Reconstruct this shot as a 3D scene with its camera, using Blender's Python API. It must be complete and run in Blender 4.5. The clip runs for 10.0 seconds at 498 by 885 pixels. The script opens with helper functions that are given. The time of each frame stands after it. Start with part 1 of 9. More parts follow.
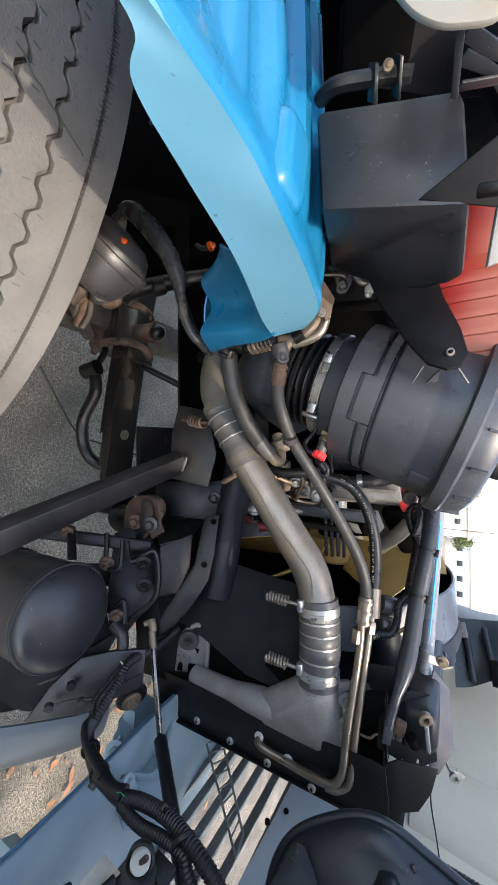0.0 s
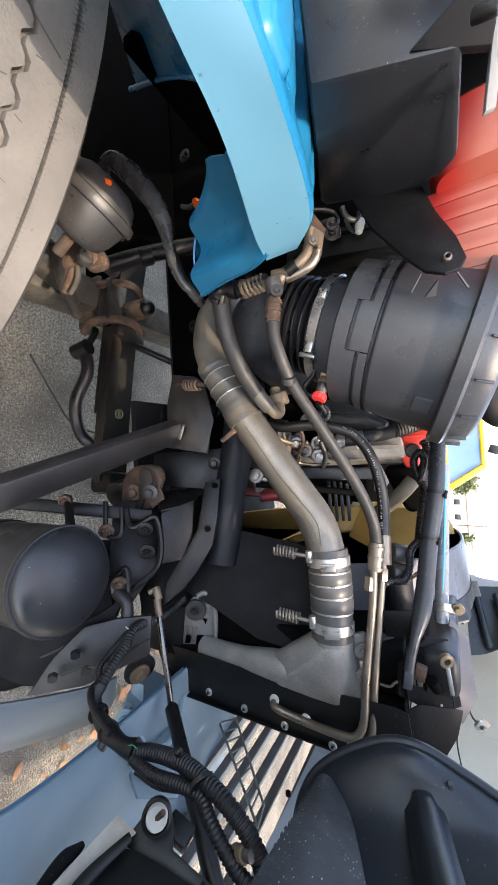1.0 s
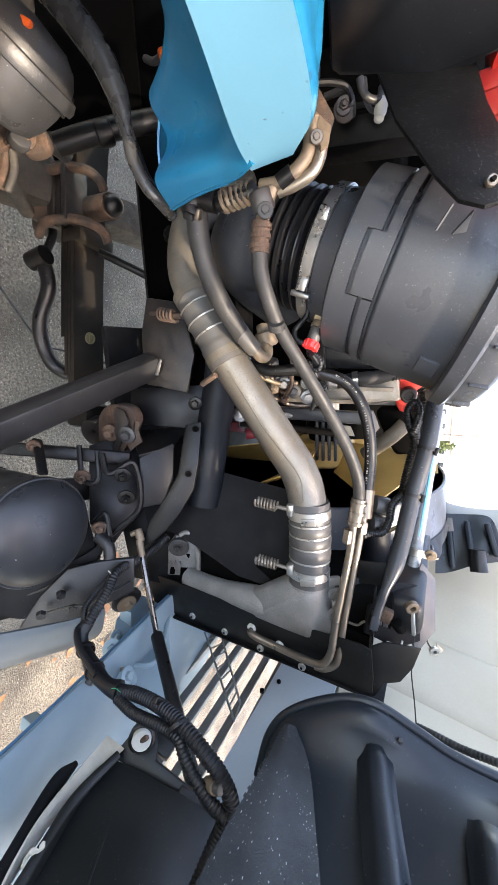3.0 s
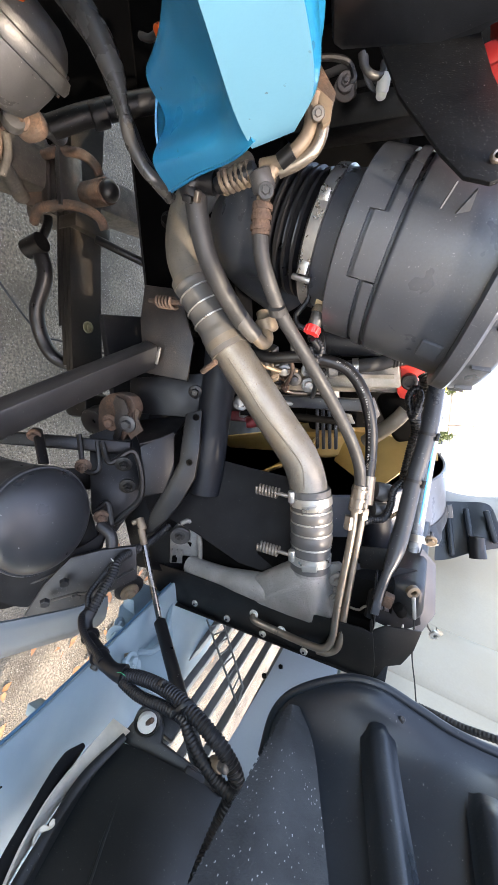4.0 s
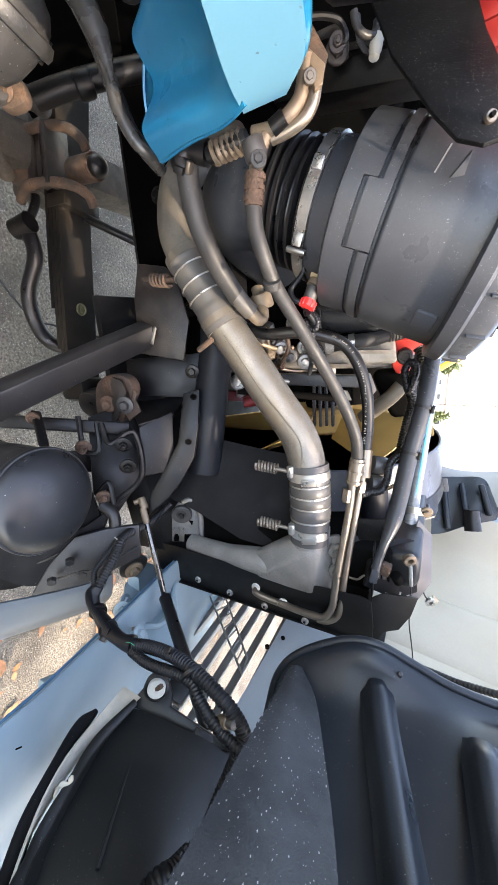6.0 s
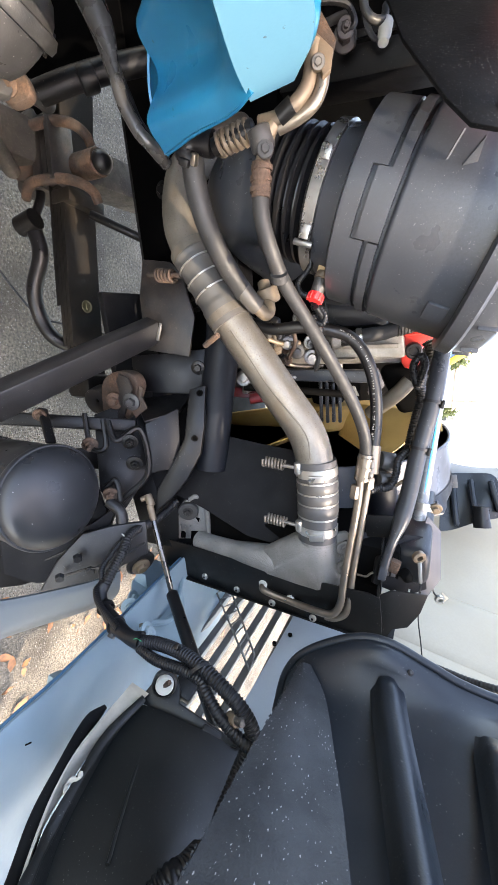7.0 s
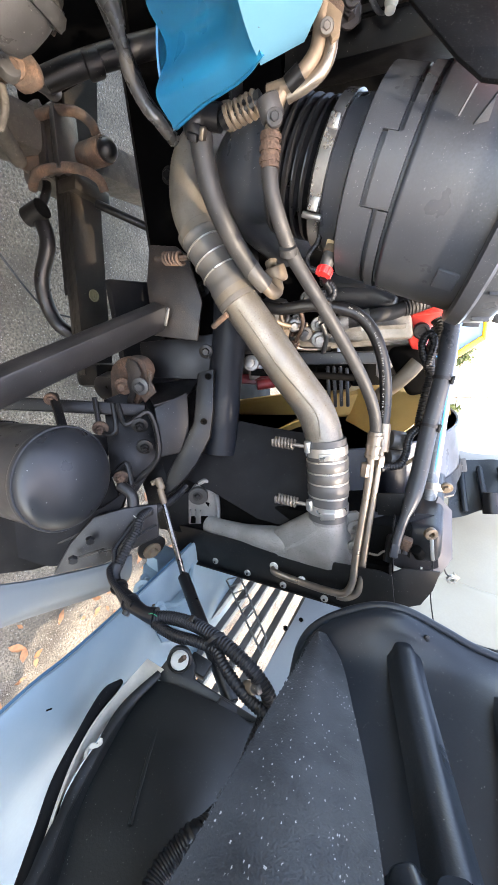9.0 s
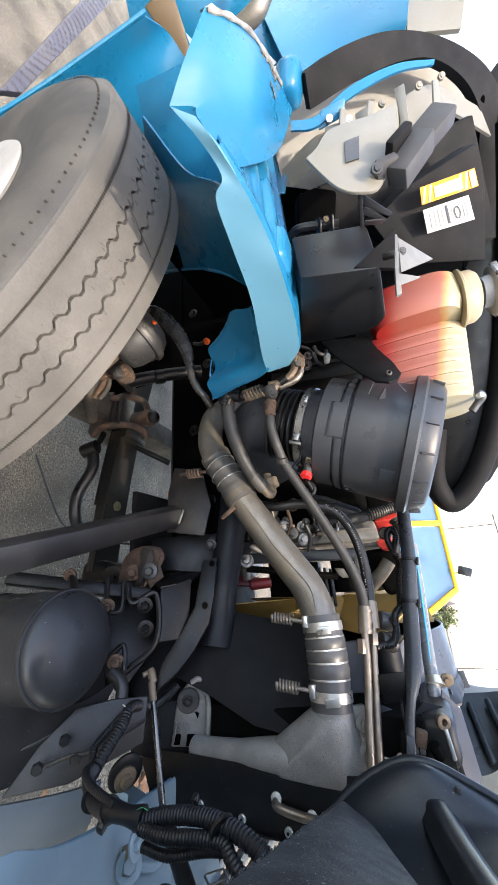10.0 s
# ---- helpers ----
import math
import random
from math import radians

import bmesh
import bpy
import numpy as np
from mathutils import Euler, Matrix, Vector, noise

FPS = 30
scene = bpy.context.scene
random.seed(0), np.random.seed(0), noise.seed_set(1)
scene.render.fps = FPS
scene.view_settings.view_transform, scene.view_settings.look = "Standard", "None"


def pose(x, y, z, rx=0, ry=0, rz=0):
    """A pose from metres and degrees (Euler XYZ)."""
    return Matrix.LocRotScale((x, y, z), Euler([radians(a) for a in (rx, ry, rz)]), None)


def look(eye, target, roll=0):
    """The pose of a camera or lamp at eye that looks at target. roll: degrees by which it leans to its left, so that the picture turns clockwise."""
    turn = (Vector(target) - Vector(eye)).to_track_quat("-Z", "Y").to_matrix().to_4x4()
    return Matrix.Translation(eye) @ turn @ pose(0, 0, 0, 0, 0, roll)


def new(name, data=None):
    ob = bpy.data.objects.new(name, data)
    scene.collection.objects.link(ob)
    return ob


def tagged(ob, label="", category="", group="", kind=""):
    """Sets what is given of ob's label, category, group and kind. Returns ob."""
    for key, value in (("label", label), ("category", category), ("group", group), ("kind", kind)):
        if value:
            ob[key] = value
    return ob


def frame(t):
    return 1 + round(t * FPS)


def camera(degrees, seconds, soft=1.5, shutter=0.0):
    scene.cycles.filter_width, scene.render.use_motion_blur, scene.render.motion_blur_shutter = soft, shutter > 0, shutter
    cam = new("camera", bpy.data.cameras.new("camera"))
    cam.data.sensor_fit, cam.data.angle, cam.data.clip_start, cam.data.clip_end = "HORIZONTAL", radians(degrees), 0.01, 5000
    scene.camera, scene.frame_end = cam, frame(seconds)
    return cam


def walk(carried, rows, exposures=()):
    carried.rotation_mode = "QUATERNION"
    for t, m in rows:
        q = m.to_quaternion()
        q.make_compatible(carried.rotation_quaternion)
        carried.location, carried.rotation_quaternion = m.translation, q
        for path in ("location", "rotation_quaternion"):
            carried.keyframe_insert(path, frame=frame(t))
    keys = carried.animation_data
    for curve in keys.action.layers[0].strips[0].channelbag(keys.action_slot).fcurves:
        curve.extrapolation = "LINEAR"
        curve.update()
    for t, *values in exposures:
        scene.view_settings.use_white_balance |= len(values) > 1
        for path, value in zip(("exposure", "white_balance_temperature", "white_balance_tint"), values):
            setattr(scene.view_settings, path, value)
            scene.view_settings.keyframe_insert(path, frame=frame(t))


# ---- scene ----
cam = camera(69.7, 10.0, soft=0.65)
METRES, EYE, TILT, LEAN, TURN = 0.68, 1.4235, -90.0, -60.0, 90.0
ROWS = [
    (0.0, 0.0, 0.0, 0.0, 0.0, 0.0, -0.0),
    (0.5, -0.0325, -0.0455, -0.2186, -2.94, 3.46, -1.32),
    (1.0, -0.0143, 0.0298, -0.1786, -0.6, 1.35, 3.27),
    (1.5, 0.0324, 0.1088, -0.087, -0.89, -8.87, 2.62),
    (2.0, 0.0348, 0.1359, -0.0515, -2.23, -12.0, 1.36),
    (2.5, 0.0274, 0.134, -0.0522, -2.03, -12.95, 1.76),
    (4.0, 0.0144, 0.1292, -0.0683, -2.09, -15.09, 2.33),
    (4.5, 0.013, 0.1237, -0.0777, -2.44, -15.58, 3.22),
    (5.0, 0.0084, 0.1115, -0.082, -2.44, -16.75, 3.02),
    (5.5, 0.0105, 0.1089, -0.0857, -3.1, -17.37, 3.41),
    (7.0, 0.0046, 0.1181, -0.0927, -2.18, -17.95, 4.06),
    (7.5, 0.0016, 0.1139, -0.099, -2.24, -18.14, 4.63),
    (8.0, 0.0002, 0.1081, -0.1014, -2.49, -18.06, 4.76),
    (8.5, -0.0053, 0.1032, -0.1233, -2.3, -18.11, 5.91),
    (9.0, -0.019, 0.0969, -0.1472, -1.86, -17.95, 5.04),
    (9.5, -0.0445, 0.0313, -0.1722, -7.28, -7.23, 3.85),
    (10.0, -0.1364, -0.1514, -0.3711, -5.56, 21.15, 3.64),
]
QUICK = [
    (0.2, look((0.089, -0.027, 1.410), (0.008, 1.739, 0.476), 90.6)),
    (9.6, look((0.153, -0.015, 1.383), (0.160, 1.858, 0.683), 86.9)),
    (9.7, look((0.176, -0.040, 1.383), (-0.012, 1.843, 0.734), 85.7)),
    (9.8, look((0.213, -0.064, 1.385), (-0.170, 1.603, 0.785), 82.3)),
    (9.9, look((0.222, -0.106, 1.392), (-0.303, 1.713, 0.745), 77.7)),
]
PATH = [(t, pose(0, 0, EYE, TILT, LEAN, TURN) @ pose(METRES * x, METRES * y, METRES * z, 90 + pitch, roll, yaw)) for t, x, y, z, yaw, pitch, roll in ROWS]
walk(cam, sorted(PATH + QUICK, key=lambda row: row[0]), [(0.0, 2.62, 7350, 11), (0.4, 2.78, 7400, 12), (1.0, 2.96, 7750, 14), (1.5, 3.18, 7850, 14), (2.0, 3.26, 7900, 14), (5.0, 3.44, 7900, 14), (7.0, 3.50, 7900, 14), (7.6, 3.58, 7900, 14), (9.2, 3.70, 7850, 14), (9.7, 3.28, 7700, 14), (10.0, 2.72, 7550, 12)])

# ---- light ----
SUN_FROM = Vector((0.40, -0.32, 0.86)).normalized()
world = bpy.data.worlds.new("sky")
scene.world = world
world.use_nodes = True
wn = world.node_tree
sky = wn.nodes.new("ShaderNodeTexSky")
sky.sky_type, sky.sun_disc = "NISHITA", False
sky.sun_elevation = math.asin(SUN_FROM.z)
sky.sun_rotation = math.atan2(SUN_FROM.x, SUN_FROM.y)
sky.air_density, sky.dust_density = 1.0, 2.0
wn.links.new(sky.outputs["Color"], wn.nodes["Background"].inputs["Color"])
wn.nodes["Background"].inputs["Strength"].default_value = 0.15
sun = new("sun", bpy.data.lights.new("sun", "SUN"))
sun.data.energy, sun.data.angle, sun.data.color = 0.88, radians(0.6), (1.0, 0.95, 0.87)
sun.matrix_world = look((0, 0, 0), -SUN_FROM)

# ---- materials ----
def material(name, colour, rough=0.5, metal=0.0, vary=0.25, scale=14.0, bump=0.12, fine=160.0, specks=0.0, speck_colour=(0.55, 0.55, 0.53),
             dirt=0.0, dirt_colour=(0.16, 0.14, 0.115), gloss=0.5, coat=0.0, per_piece=0.0, speck_scale=260.0, grain=0.35, stretch=(1, 1, 1), relief=0.002):
    """A worn surface: large blotches, fine grain, pale specks, patches of dirt."""
    m = bpy.data.materials.new(name)
    m.use_nodes = True
    n, l = m.node_tree.nodes, m.node_tree.links
    b = n["Principled BSDF"]
    co = n.new("ShaderNodeTexCoord").outputs["Object"]

    def cloud(s, detail=4.0, low=0.0, high=1.0):
        t = n.new("ShaderNodeTexNoise")
        t.inputs["Scale"].default_value, t.inputs["Detail"].default_value = s, detail
        l.new(co, t.inputs["Vector"])
        r = n.new("ShaderNodeMapRange")
        r.inputs["From Min"].default_value, r.inputs["From Max"].default_value = low, high
        l.new(t.outputs["Fac"], r.inputs["Value"])
        return r.outputs["Result"]

    def mix(fac, a, c):
        x = n.new("ShaderNodeMix")
        x.data_type = "RGBA"
        if isinstance(fac, float):
            x.inputs[0].default_value = fac
        else:
            l.new(fac, x.inputs[0])
        for sock, v in ((x.inputs[6], a), (x.inputs[7], c)):
            if isinstance(v, tuple):
                sock.default_value = (*v, 1)
            else:
                l.new(v, sock)
        return x.outputs[2]

    def times(a, v):
        x = n.new("ShaderNodeMath")
        x.operation = "MULTIPLY"
        l.new(a, x.inputs[0])
        x.inputs[1].default_value = v
        return x.outputs[0]

    dark = tuple(c * (1 - vary) for c in colour)
    light = tuple(min(1.0, c * (1 + vary)) for c in colour)
    col = mix(cloud(scale, 5.0, 0.3, 0.7), dark, light)
    col = mix(times(cloud(fine, 3.0, 0.35, 0.65), grain), col, tuple(c * (1 - 0.8 * vary) for c in colour))
    if dirt:
        col = mix(times(cloud(scale * 0.6, 8.0, 0.45, 0.7), dirt), col, dirt_colour)
    if specks:
        v = n.new("ShaderNodeTexVoronoi")
        v.inputs["Scale"].default_value = speck_scale
        wob = n.new("ShaderNodeTexNoise")
        wob.inputs["Scale"].default_value = speck_scale * 2.5
        l.new(co, wob.inputs["Vector"])
        shift = n.new("ShaderNodeVectorMath")
        shift.operation = "MULTIPLY_ADD"
        l.new(wob.outputs["Color"], shift.inputs[0])
        shift.inputs[1].default_value = (0.9 / speck_scale,) * 3
        l.new(co, shift.inputs[2])
        pull = n.new("ShaderNodeVectorMath")
        pull.operation = "MULTIPLY"
        pull.inputs[1].default_value = stretch
        l.new(shift.outputs[0], pull.inputs[0])
        l.new(pull.outputs[0], v.inputs["Vector"])
        sep = n.new("ShaderNodeSeparateColor")
        l.new(v.outputs["Color"], sep.inputs["Color"])
        size = n.new("ShaderNodeMath")
        size.operation = "MULTIPLY_ADD"
        size.inputs[1].default_value = 0.26
        l.new(sep.outputs["Green"], size.inputs[0])
        l.new(v.outputs["Distance"], size.inputs[2])
        r = n.new("ShaderNodeMapRange")
        r.inputs["From Min"].default_value, r.inputs["From Max"].default_value = 0.34, 0.24
        l.new(size.outputs[0], r.inputs["Value"])
        g = n.new("ShaderNodeMapRange")
        g.inputs["From Min"].default_value, g.inputs["From Max"].default_value = 1.0 - specks, 1.02 - specks
        l.new(sep.outputs["Red"], g.inputs["Value"])
        both = n.new("ShaderNodeMath")
        both.operation = "MULTIPLY"
        l.new(r.outputs["Result"], both.inputs[0])
        l.new(g.outputs["Result"], both.inputs[1])
        drift = n.new("ShaderNodeMath")
        drift.operation = "MULTIPLY"
        l.new(both.outputs[0], drift.inputs[0])
        l.new(cloud(speck_scale * 0.05, 3.0, 0.18, 0.58), drift.inputs[1])
        col = mix(drift.outputs[0], col, speck_colour)
    if per_piece:
        info = n.new("ShaderNodeObjectInfo").outputs["Random"]
        col = mix(times(info, per_piece), col, tuple(c * 0.5 for c in colour))
    l.new(col, b.inputs["Base Color"])
    r = n.new("ShaderNodeMapRange")
    r.inputs["To Min"].default_value, r.inputs["To Max"].default_value = max(0.03, rough - 0.1), min(1.0, rough + 0.12)
    l.new(cloud(scale * 2.3, 4.0, 0.3, 0.7), r.inputs["Value"])
    l.new(r.outputs["Result"], b.inputs["Roughness"])
    b.inputs["Metallic"].default_value = metal
    b.inputs["Specular IOR Level"].default_value = gloss
    b.inputs["Coat Weight"].default_value = coat
    b.inputs["Coat Roughness"].default_value = 0.12
    if bump:
        bp = n.new("ShaderNodeBump")
        bp.inputs["Strength"].default_value, bp.inputs["Distance"].default_value = bump, relief
        l.new(cloud(fine * 1.6, 5.0), bp.inputs["Height"])
        l.new(bp.outputs["Normal"], b.inputs["Normal"])
    return m


CANISTER = material("filter_plastic", (0.036, 0.040, 0.047), 0.34, 0, 0.3, 6, 0.08, 320, gloss=0.42, speck_scale=620.0, specks=0.14, speck_colour=(0.32, 0.32, 0.31), dirt=0.12, dirt_colour=(0.045, 0.047, 0.050))
CLAMP = material("dull_clamp_steel", (0.33, 0.33, 0.325), 0.3, 0.85, 0.25, 20, 0.08, 220, dirt=0.3, dirt_colour=(0.08, 0.07, 0.06))
PANEL_GREY = material("grey_side_plastic", (0.075, 0.073, 0.078), 0.4, 0, 0.15, 8, 0.05, 240)
HEADER = material("pale_grey_paint", (0.33, 0.365, 0.375), 0.36, 0, 0.07, 5, 0.03, 200, dirt=0.3, dirt_colour=(0.40, 0.38, 0.32))
HEADLAMP = material("headlamp_plastic", (0.0095, 0.0105, 0.0108), 0.46, 0, 0.3, 6, 0.1, 240, gloss=0.4, specks=0.15, speck_colour=(0.12, 0.12, 0.11), speck_scale=480.0, dirt=0.4, dirt_colour=(0.026, 0.026, 0.023))
BRACKET_GREY = material("grey_black_bracket", (0.0115, 0.0118, 0.0135), 0.42, 0, 0.3, 12, 0.15, 200, gloss=0.4, specks=0.2, speck_colour=(0.12, 0.11, 0.10), speck_scale=380.0, dirt=0.4, dirt_colour=(0.04, 0.036, 0.031))
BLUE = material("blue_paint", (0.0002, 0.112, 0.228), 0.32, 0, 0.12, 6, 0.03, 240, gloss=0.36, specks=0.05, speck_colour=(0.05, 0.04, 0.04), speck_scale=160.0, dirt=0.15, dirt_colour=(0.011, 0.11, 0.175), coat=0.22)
# fender blue again, faded and also lightened for the sun on the flange
FLANGE = material("sunlit_faded_blue_paint", (0.058, 0.172, 0.246), 0.42, 0, 0.07, 5, 0.03, 240, specks=0.07, speck_colour=(0.03, 0.05, 0.07), speck_scale=140.0, dirt=0.12, dirt_colour=(0.13, 0.24, 0.30))
PALE = material("pale_blue_paint", (0.190, 0.272, 0.312), 0.52, 0, 0.08, 5, 0.03, 200, dirt=0.3, dirt_colour=(0.30, 0.31, 0.28))
CREAM = material("cream_primer", (0.365, 0.312, 0.232), 0.42, 0, 0.12, 2.5, 0.04, 160, dirt=0.45, dirt_colour=(0.38, 0.30, 0.20))
PLASTIC = material("black_plastic", (0.012, 0.013, 0.0155), 0.36, 0, 0.3, 9, 0.08, 320, gloss=0.42, speck_scale=600.0, specks=0.07, speck_colour=(0.22, 0.22, 0.21), dirt=0.35, dirt_colour=(0.03, 0.031, 0.034))
LINER = material("liner_plastic", (0.0095, 0.0132, 0.018), 0.36, 0, 0.25, 7, 0.08, 300, gloss=0.36, speck_scale=520.0, specks=0.12, speck_colour=(0.16, 0.16, 0.16), dirt=0.3, dirt_colour=(0.036, 0.042, 0.048))
FLAP = material("gritty_rubber", (0.0185, 0.0215, 0.0245), 0.55, 0, 0.4, 22, 0.3, 300, specks=0.32, speck_colour=(0.36, 0.36, 0.35), speck_scale=480.0, dirt=0.5, dirt_colour=(0.045, 0.049, 0.051), stretch=(1.0, 0.36, 1.0), relief=0.004)
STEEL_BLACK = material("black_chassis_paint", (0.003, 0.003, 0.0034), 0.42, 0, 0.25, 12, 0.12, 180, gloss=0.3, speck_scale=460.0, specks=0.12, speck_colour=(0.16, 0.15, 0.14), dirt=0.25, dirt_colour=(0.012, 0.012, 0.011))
BAR_GREY = material("charcoal_paint", (0.012, 0.012, 0.013), 0.42, 0, 0.4, 9, 0.12, 180, speck_scale=420.0, specks=0.05, speck_colour=(0.2, 0.19, 0.17), dirt=0.35, dirt_colour=(0.06, 0.055, 0.05))
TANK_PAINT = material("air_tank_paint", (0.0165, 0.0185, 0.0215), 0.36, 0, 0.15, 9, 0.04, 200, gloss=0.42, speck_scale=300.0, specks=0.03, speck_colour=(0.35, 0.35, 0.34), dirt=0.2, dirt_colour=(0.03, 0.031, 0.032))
TANK_GREY = material("semi_gloss_black", (0.026, 0.030, 0.036), 0.36, 0, 0.15, 9, 0.05, 200, gloss=0.35, speck_scale=420.0, specks=0.12, speck_colour=(0.3, 0.3, 0.3))
ALU = material("aluminium_tube", (0.200, 0.184, 0.158), 0.38, 0.6, 0.22, 22, 0.35, 300, specks=0.45, speck_colour=(0.13, 0.10, 0.07), speck_scale=280.0, dirt=0.6, dirt_colour=(0.17, 0.14, 0.10), grain=0.7)
ALU_OLD = material("stained_aluminium", (0.13, 0.115, 0.092), 0.5, 0.3, 0.3, 14, 0.2, 240, specks=0.3, speck_colour=(0.06, 0.045, 0.03), speck_scale=300.0, dirt=0.5, dirt_colour=(0.09, 0.07, 0.048))
CAST = material("sand_cast_aluminium", (0.25, 0.245, 0.235), 0.5, 0.35, 0.3, 16, 0.6, 420, specks=0.45, speck_colour=(0.05, 0.046, 0.042), speck_scale=260.0, dirt=0.45, dirt_colour=(0.13, 0.11, 0.09), grain=0.8)
SILICONE = material("grey_coupler_rubber", (0.060, 0.057, 0.052), 0.5, 0, 0.2, 18, 0.08, 240, dirt=0.35, dirt_colour=(0.13, 0.11, 0.09))
SILICONE_DARK = material("dark_coupler_rubber", (0.055, 0.055, 0.056), 0.42, 0, 0.15, 18, 0.08, 240, dirt=0.2)
HOSE = material("rubber_hose", (0.028, 0.0278, 0.0275), 0.52, 0, 0.2, 20, 0.06, 260, gloss=0.35, dirt=0.2, dirt_colour=(0.06, 0.057, 0.052), speck_scale=420.0, specks=0.1, speck_colour=(0.15, 0.14, 0.13))
RUBBER = material("black_rubber", (0.007, 0.007, 0.008), 0.36, 0, 0.2, 16, 0.08, 220, gloss=0.4, speck_scale=420.0, specks=0.02)
LOOM = material("loom_plastic", (0.0075, 0.008, 0.0098), 0.42, 0, 0.2, 16, 0.05, 220, gloss=0.35, dirt=0.2, dirt_colour=(0.03, 0.03, 0.03))
ZINC = material("zinc_steel", (0.55, 0.54, 0.51), 0.34, 0.85, 0.15, 24, 0.06, 220, dirt=0.2, dirt_colour=(0.25, 0.18, 0.12))
RUST = material("rusty_steel", (0.098, 0.058, 0.038), 0.8, 0.1, 0.6, 30, 0.7, 260, dirt=0.9, dirt_colour=(0.036, 0.031, 0.027), grain=0.8, specks=0.35, speck_colour=(0.16, 0.085, 0.045), speck_scale=320.0)
RUST_DARK = material("rust_spotted_plate", (0.014, 0.013, 0.013), 0.45, 0.1, 0.45, 22, 0.3, 240, dirt=0.5, dirt_colour=(0.062, 0.044, 0.034), grain=0.6, specks=0.25, speck_colour=(0.10, 0.075, 0.058), speck_scale=300.0)
BRASS = material("brassy_tube", (0.185, 0.142, 0.100), 0.5, 0.4, 0.25, 30, 0.15, 220, dirt=0.4, dirt_colour=(0.12, 0.085, 0.06))
TUBE = material("bare_steel_tube", (0.20, 0.172, 0.142), 0.36, 0.8, 0.2, 24, 0.06, 200, dirt=0.35, dirt_colour=(0.16, 0.12, 0.09))
DUSTY = material("dusty_chassis_steel", (0.045, 0.041, 0.036), 0.75, 0.1, 0.5, 26, 0.5, 220, dirt=0.5, dirt_colour=(0.11, 0.095, 0.075), specks=0.4, speck_colour=(0.15, 0.135, 0.11), speck_scale=260.0, grain=0.8)
CHAMBER = material("grey_brake_paint", (0.030, 0.0305, 0.031), 0.40, 0, 0.35, 14, 0.15, 200, specks=0.15, speck_colour=(0.22, 0.21, 0.19), speck_scale=420.0, dirt=0.4, dirt_colour=(0.09, 0.08, 0.07))
TYRE = material("dusty_tyre_rubber", (0.074, 0.070, 0.064), 0.88, 0, 0.25, 9, 0.35, 220, dirt=0.6, dirt_colour=(0.14, 0.13, 0.115), specks=0.2, speck_colour=(0.06, 0.056, 0.05), speck_scale=140.0, grain=0.6)
TYRE_SIDE = material("tyre_sidewall", (0.031, 0.030, 0.028), 0.75, 0, 0.2, 6, 0.2, 200, dirt=0.4)
WHEEL_WHITE = material("white_wheel_paint", (0.30, 0.30, 0.29), 0.4, 0, 0.1, 8, 0.05, 160, dirt=0.3)
RED = material("red_paint", (0.62, 0.045, 0.035), 0.4, 0, 0.12, 12, 0.06, 200, dirt=0.15)
RED_CLIP = material("red_plastic", (0.75, 0.03, 0.03), 0.35, 0, 0.05, 20, 0.02)
ORANGE = material("orange_plastic", (0.62, 0.085, 0.008), 0.4, 0, 0.1, 20, 0.02)
WHITE = material("white_plastic", (0.50, 0.50, 0.46), 0.45, 0, 0.1, 20, 0.05, 200, dirt=0.25, dirt_colour=(0.3, 0.25, 0.18))
BRACKET_WHITE = material("white_bracket_paint", (0.135, 0.137, 0.134), 0.5, 0, 0.1, 20, 0.05, 200, dirt=0.3, dirt_colour=(0.2, 0.17, 0.12))
DULL_BLACK = material("dull_black_plastic", (0.0075, 0.0075, 0.0083), 0.7, 0, 0.3, 9, 0.1, 300, gloss=0.14, specks=0.05, speck_colour=(0.15, 0.15, 0.14), speck_scale=560.0, dirt=0.25, dirt_colour=(0.02, 0.02, 0.021))
GREY_PLASTIC = material("grey_plastic", (0.050, 0.050, 0.053), 0.62, 0, 0.15, 14, 0.1, 200, gloss=0.3)
BLUE_BLACK = material("blue_black_plastic", (0.0065, 0.0082, 0.0115), 0.5, 0, 0.25, 7, 0.06, 300, gloss=0.22, specks=0.05, speck_colour=(0.2, 0.2, 0.2), speck_scale=500.0)
SPECKLED_BLACK = material("dusty_black_bracket", (0.0045, 0.0045, 0.005), 0.5, 0, 0.3, 9, 0.12, 300, gloss=0.18, specks=0.32, speck_colour=(0.20, 0.20, 0.19), speck_scale=620.0, dirt=0.3, dirt_colour=(0.02, 0.02, 0.02))
BOLT_TAN = material("weathered_spring_steel", (0.20, 0.175, 0.145), 0.45, 0.5, 0.25, 30, 0.15, 220, dirt=0.4, dirt_colour=(0.10, 0.08, 0.06))
RED_DARK = material("dark_red_paint", (0.16, 0.012, 0.014), 0.45, 0, 0.2, 14, 0.1, 200)
CHIP = material("bare_chipped_metal", (0.16, 0.14, 0.12), 0.6, 0.2, 0.4, 60, 0.3, 200)
BEIGE = material("mustard_fan_plastic", (0.47, 0.30, 0.095), 0.45, 0, 0.15, 10, 0.08, 200, dirt=0.25, dirt_colour=(0.30, 0.18, 0.07))
BLUEGREY = material("shroud_plastic", (0.060, 0.068, 0.083), 0.36, 0, 0.12, 8, 0.06, 240, specks=0.04)
CHROME = material("polished_rod", (0.15, 0.146, 0.14), 0.28, 1.0, 0.1, 20, 0.0)
YELLOW = material("yellow_paint", (0.85, 0.48, 0.02), 0.35, 0, 0.08, 4, 0.02, 120)
YELLOW_LABEL = material("yellow_label", (0.70, 0.27, 0.006), 0.4, 0, 0.04, 10, 0.0)
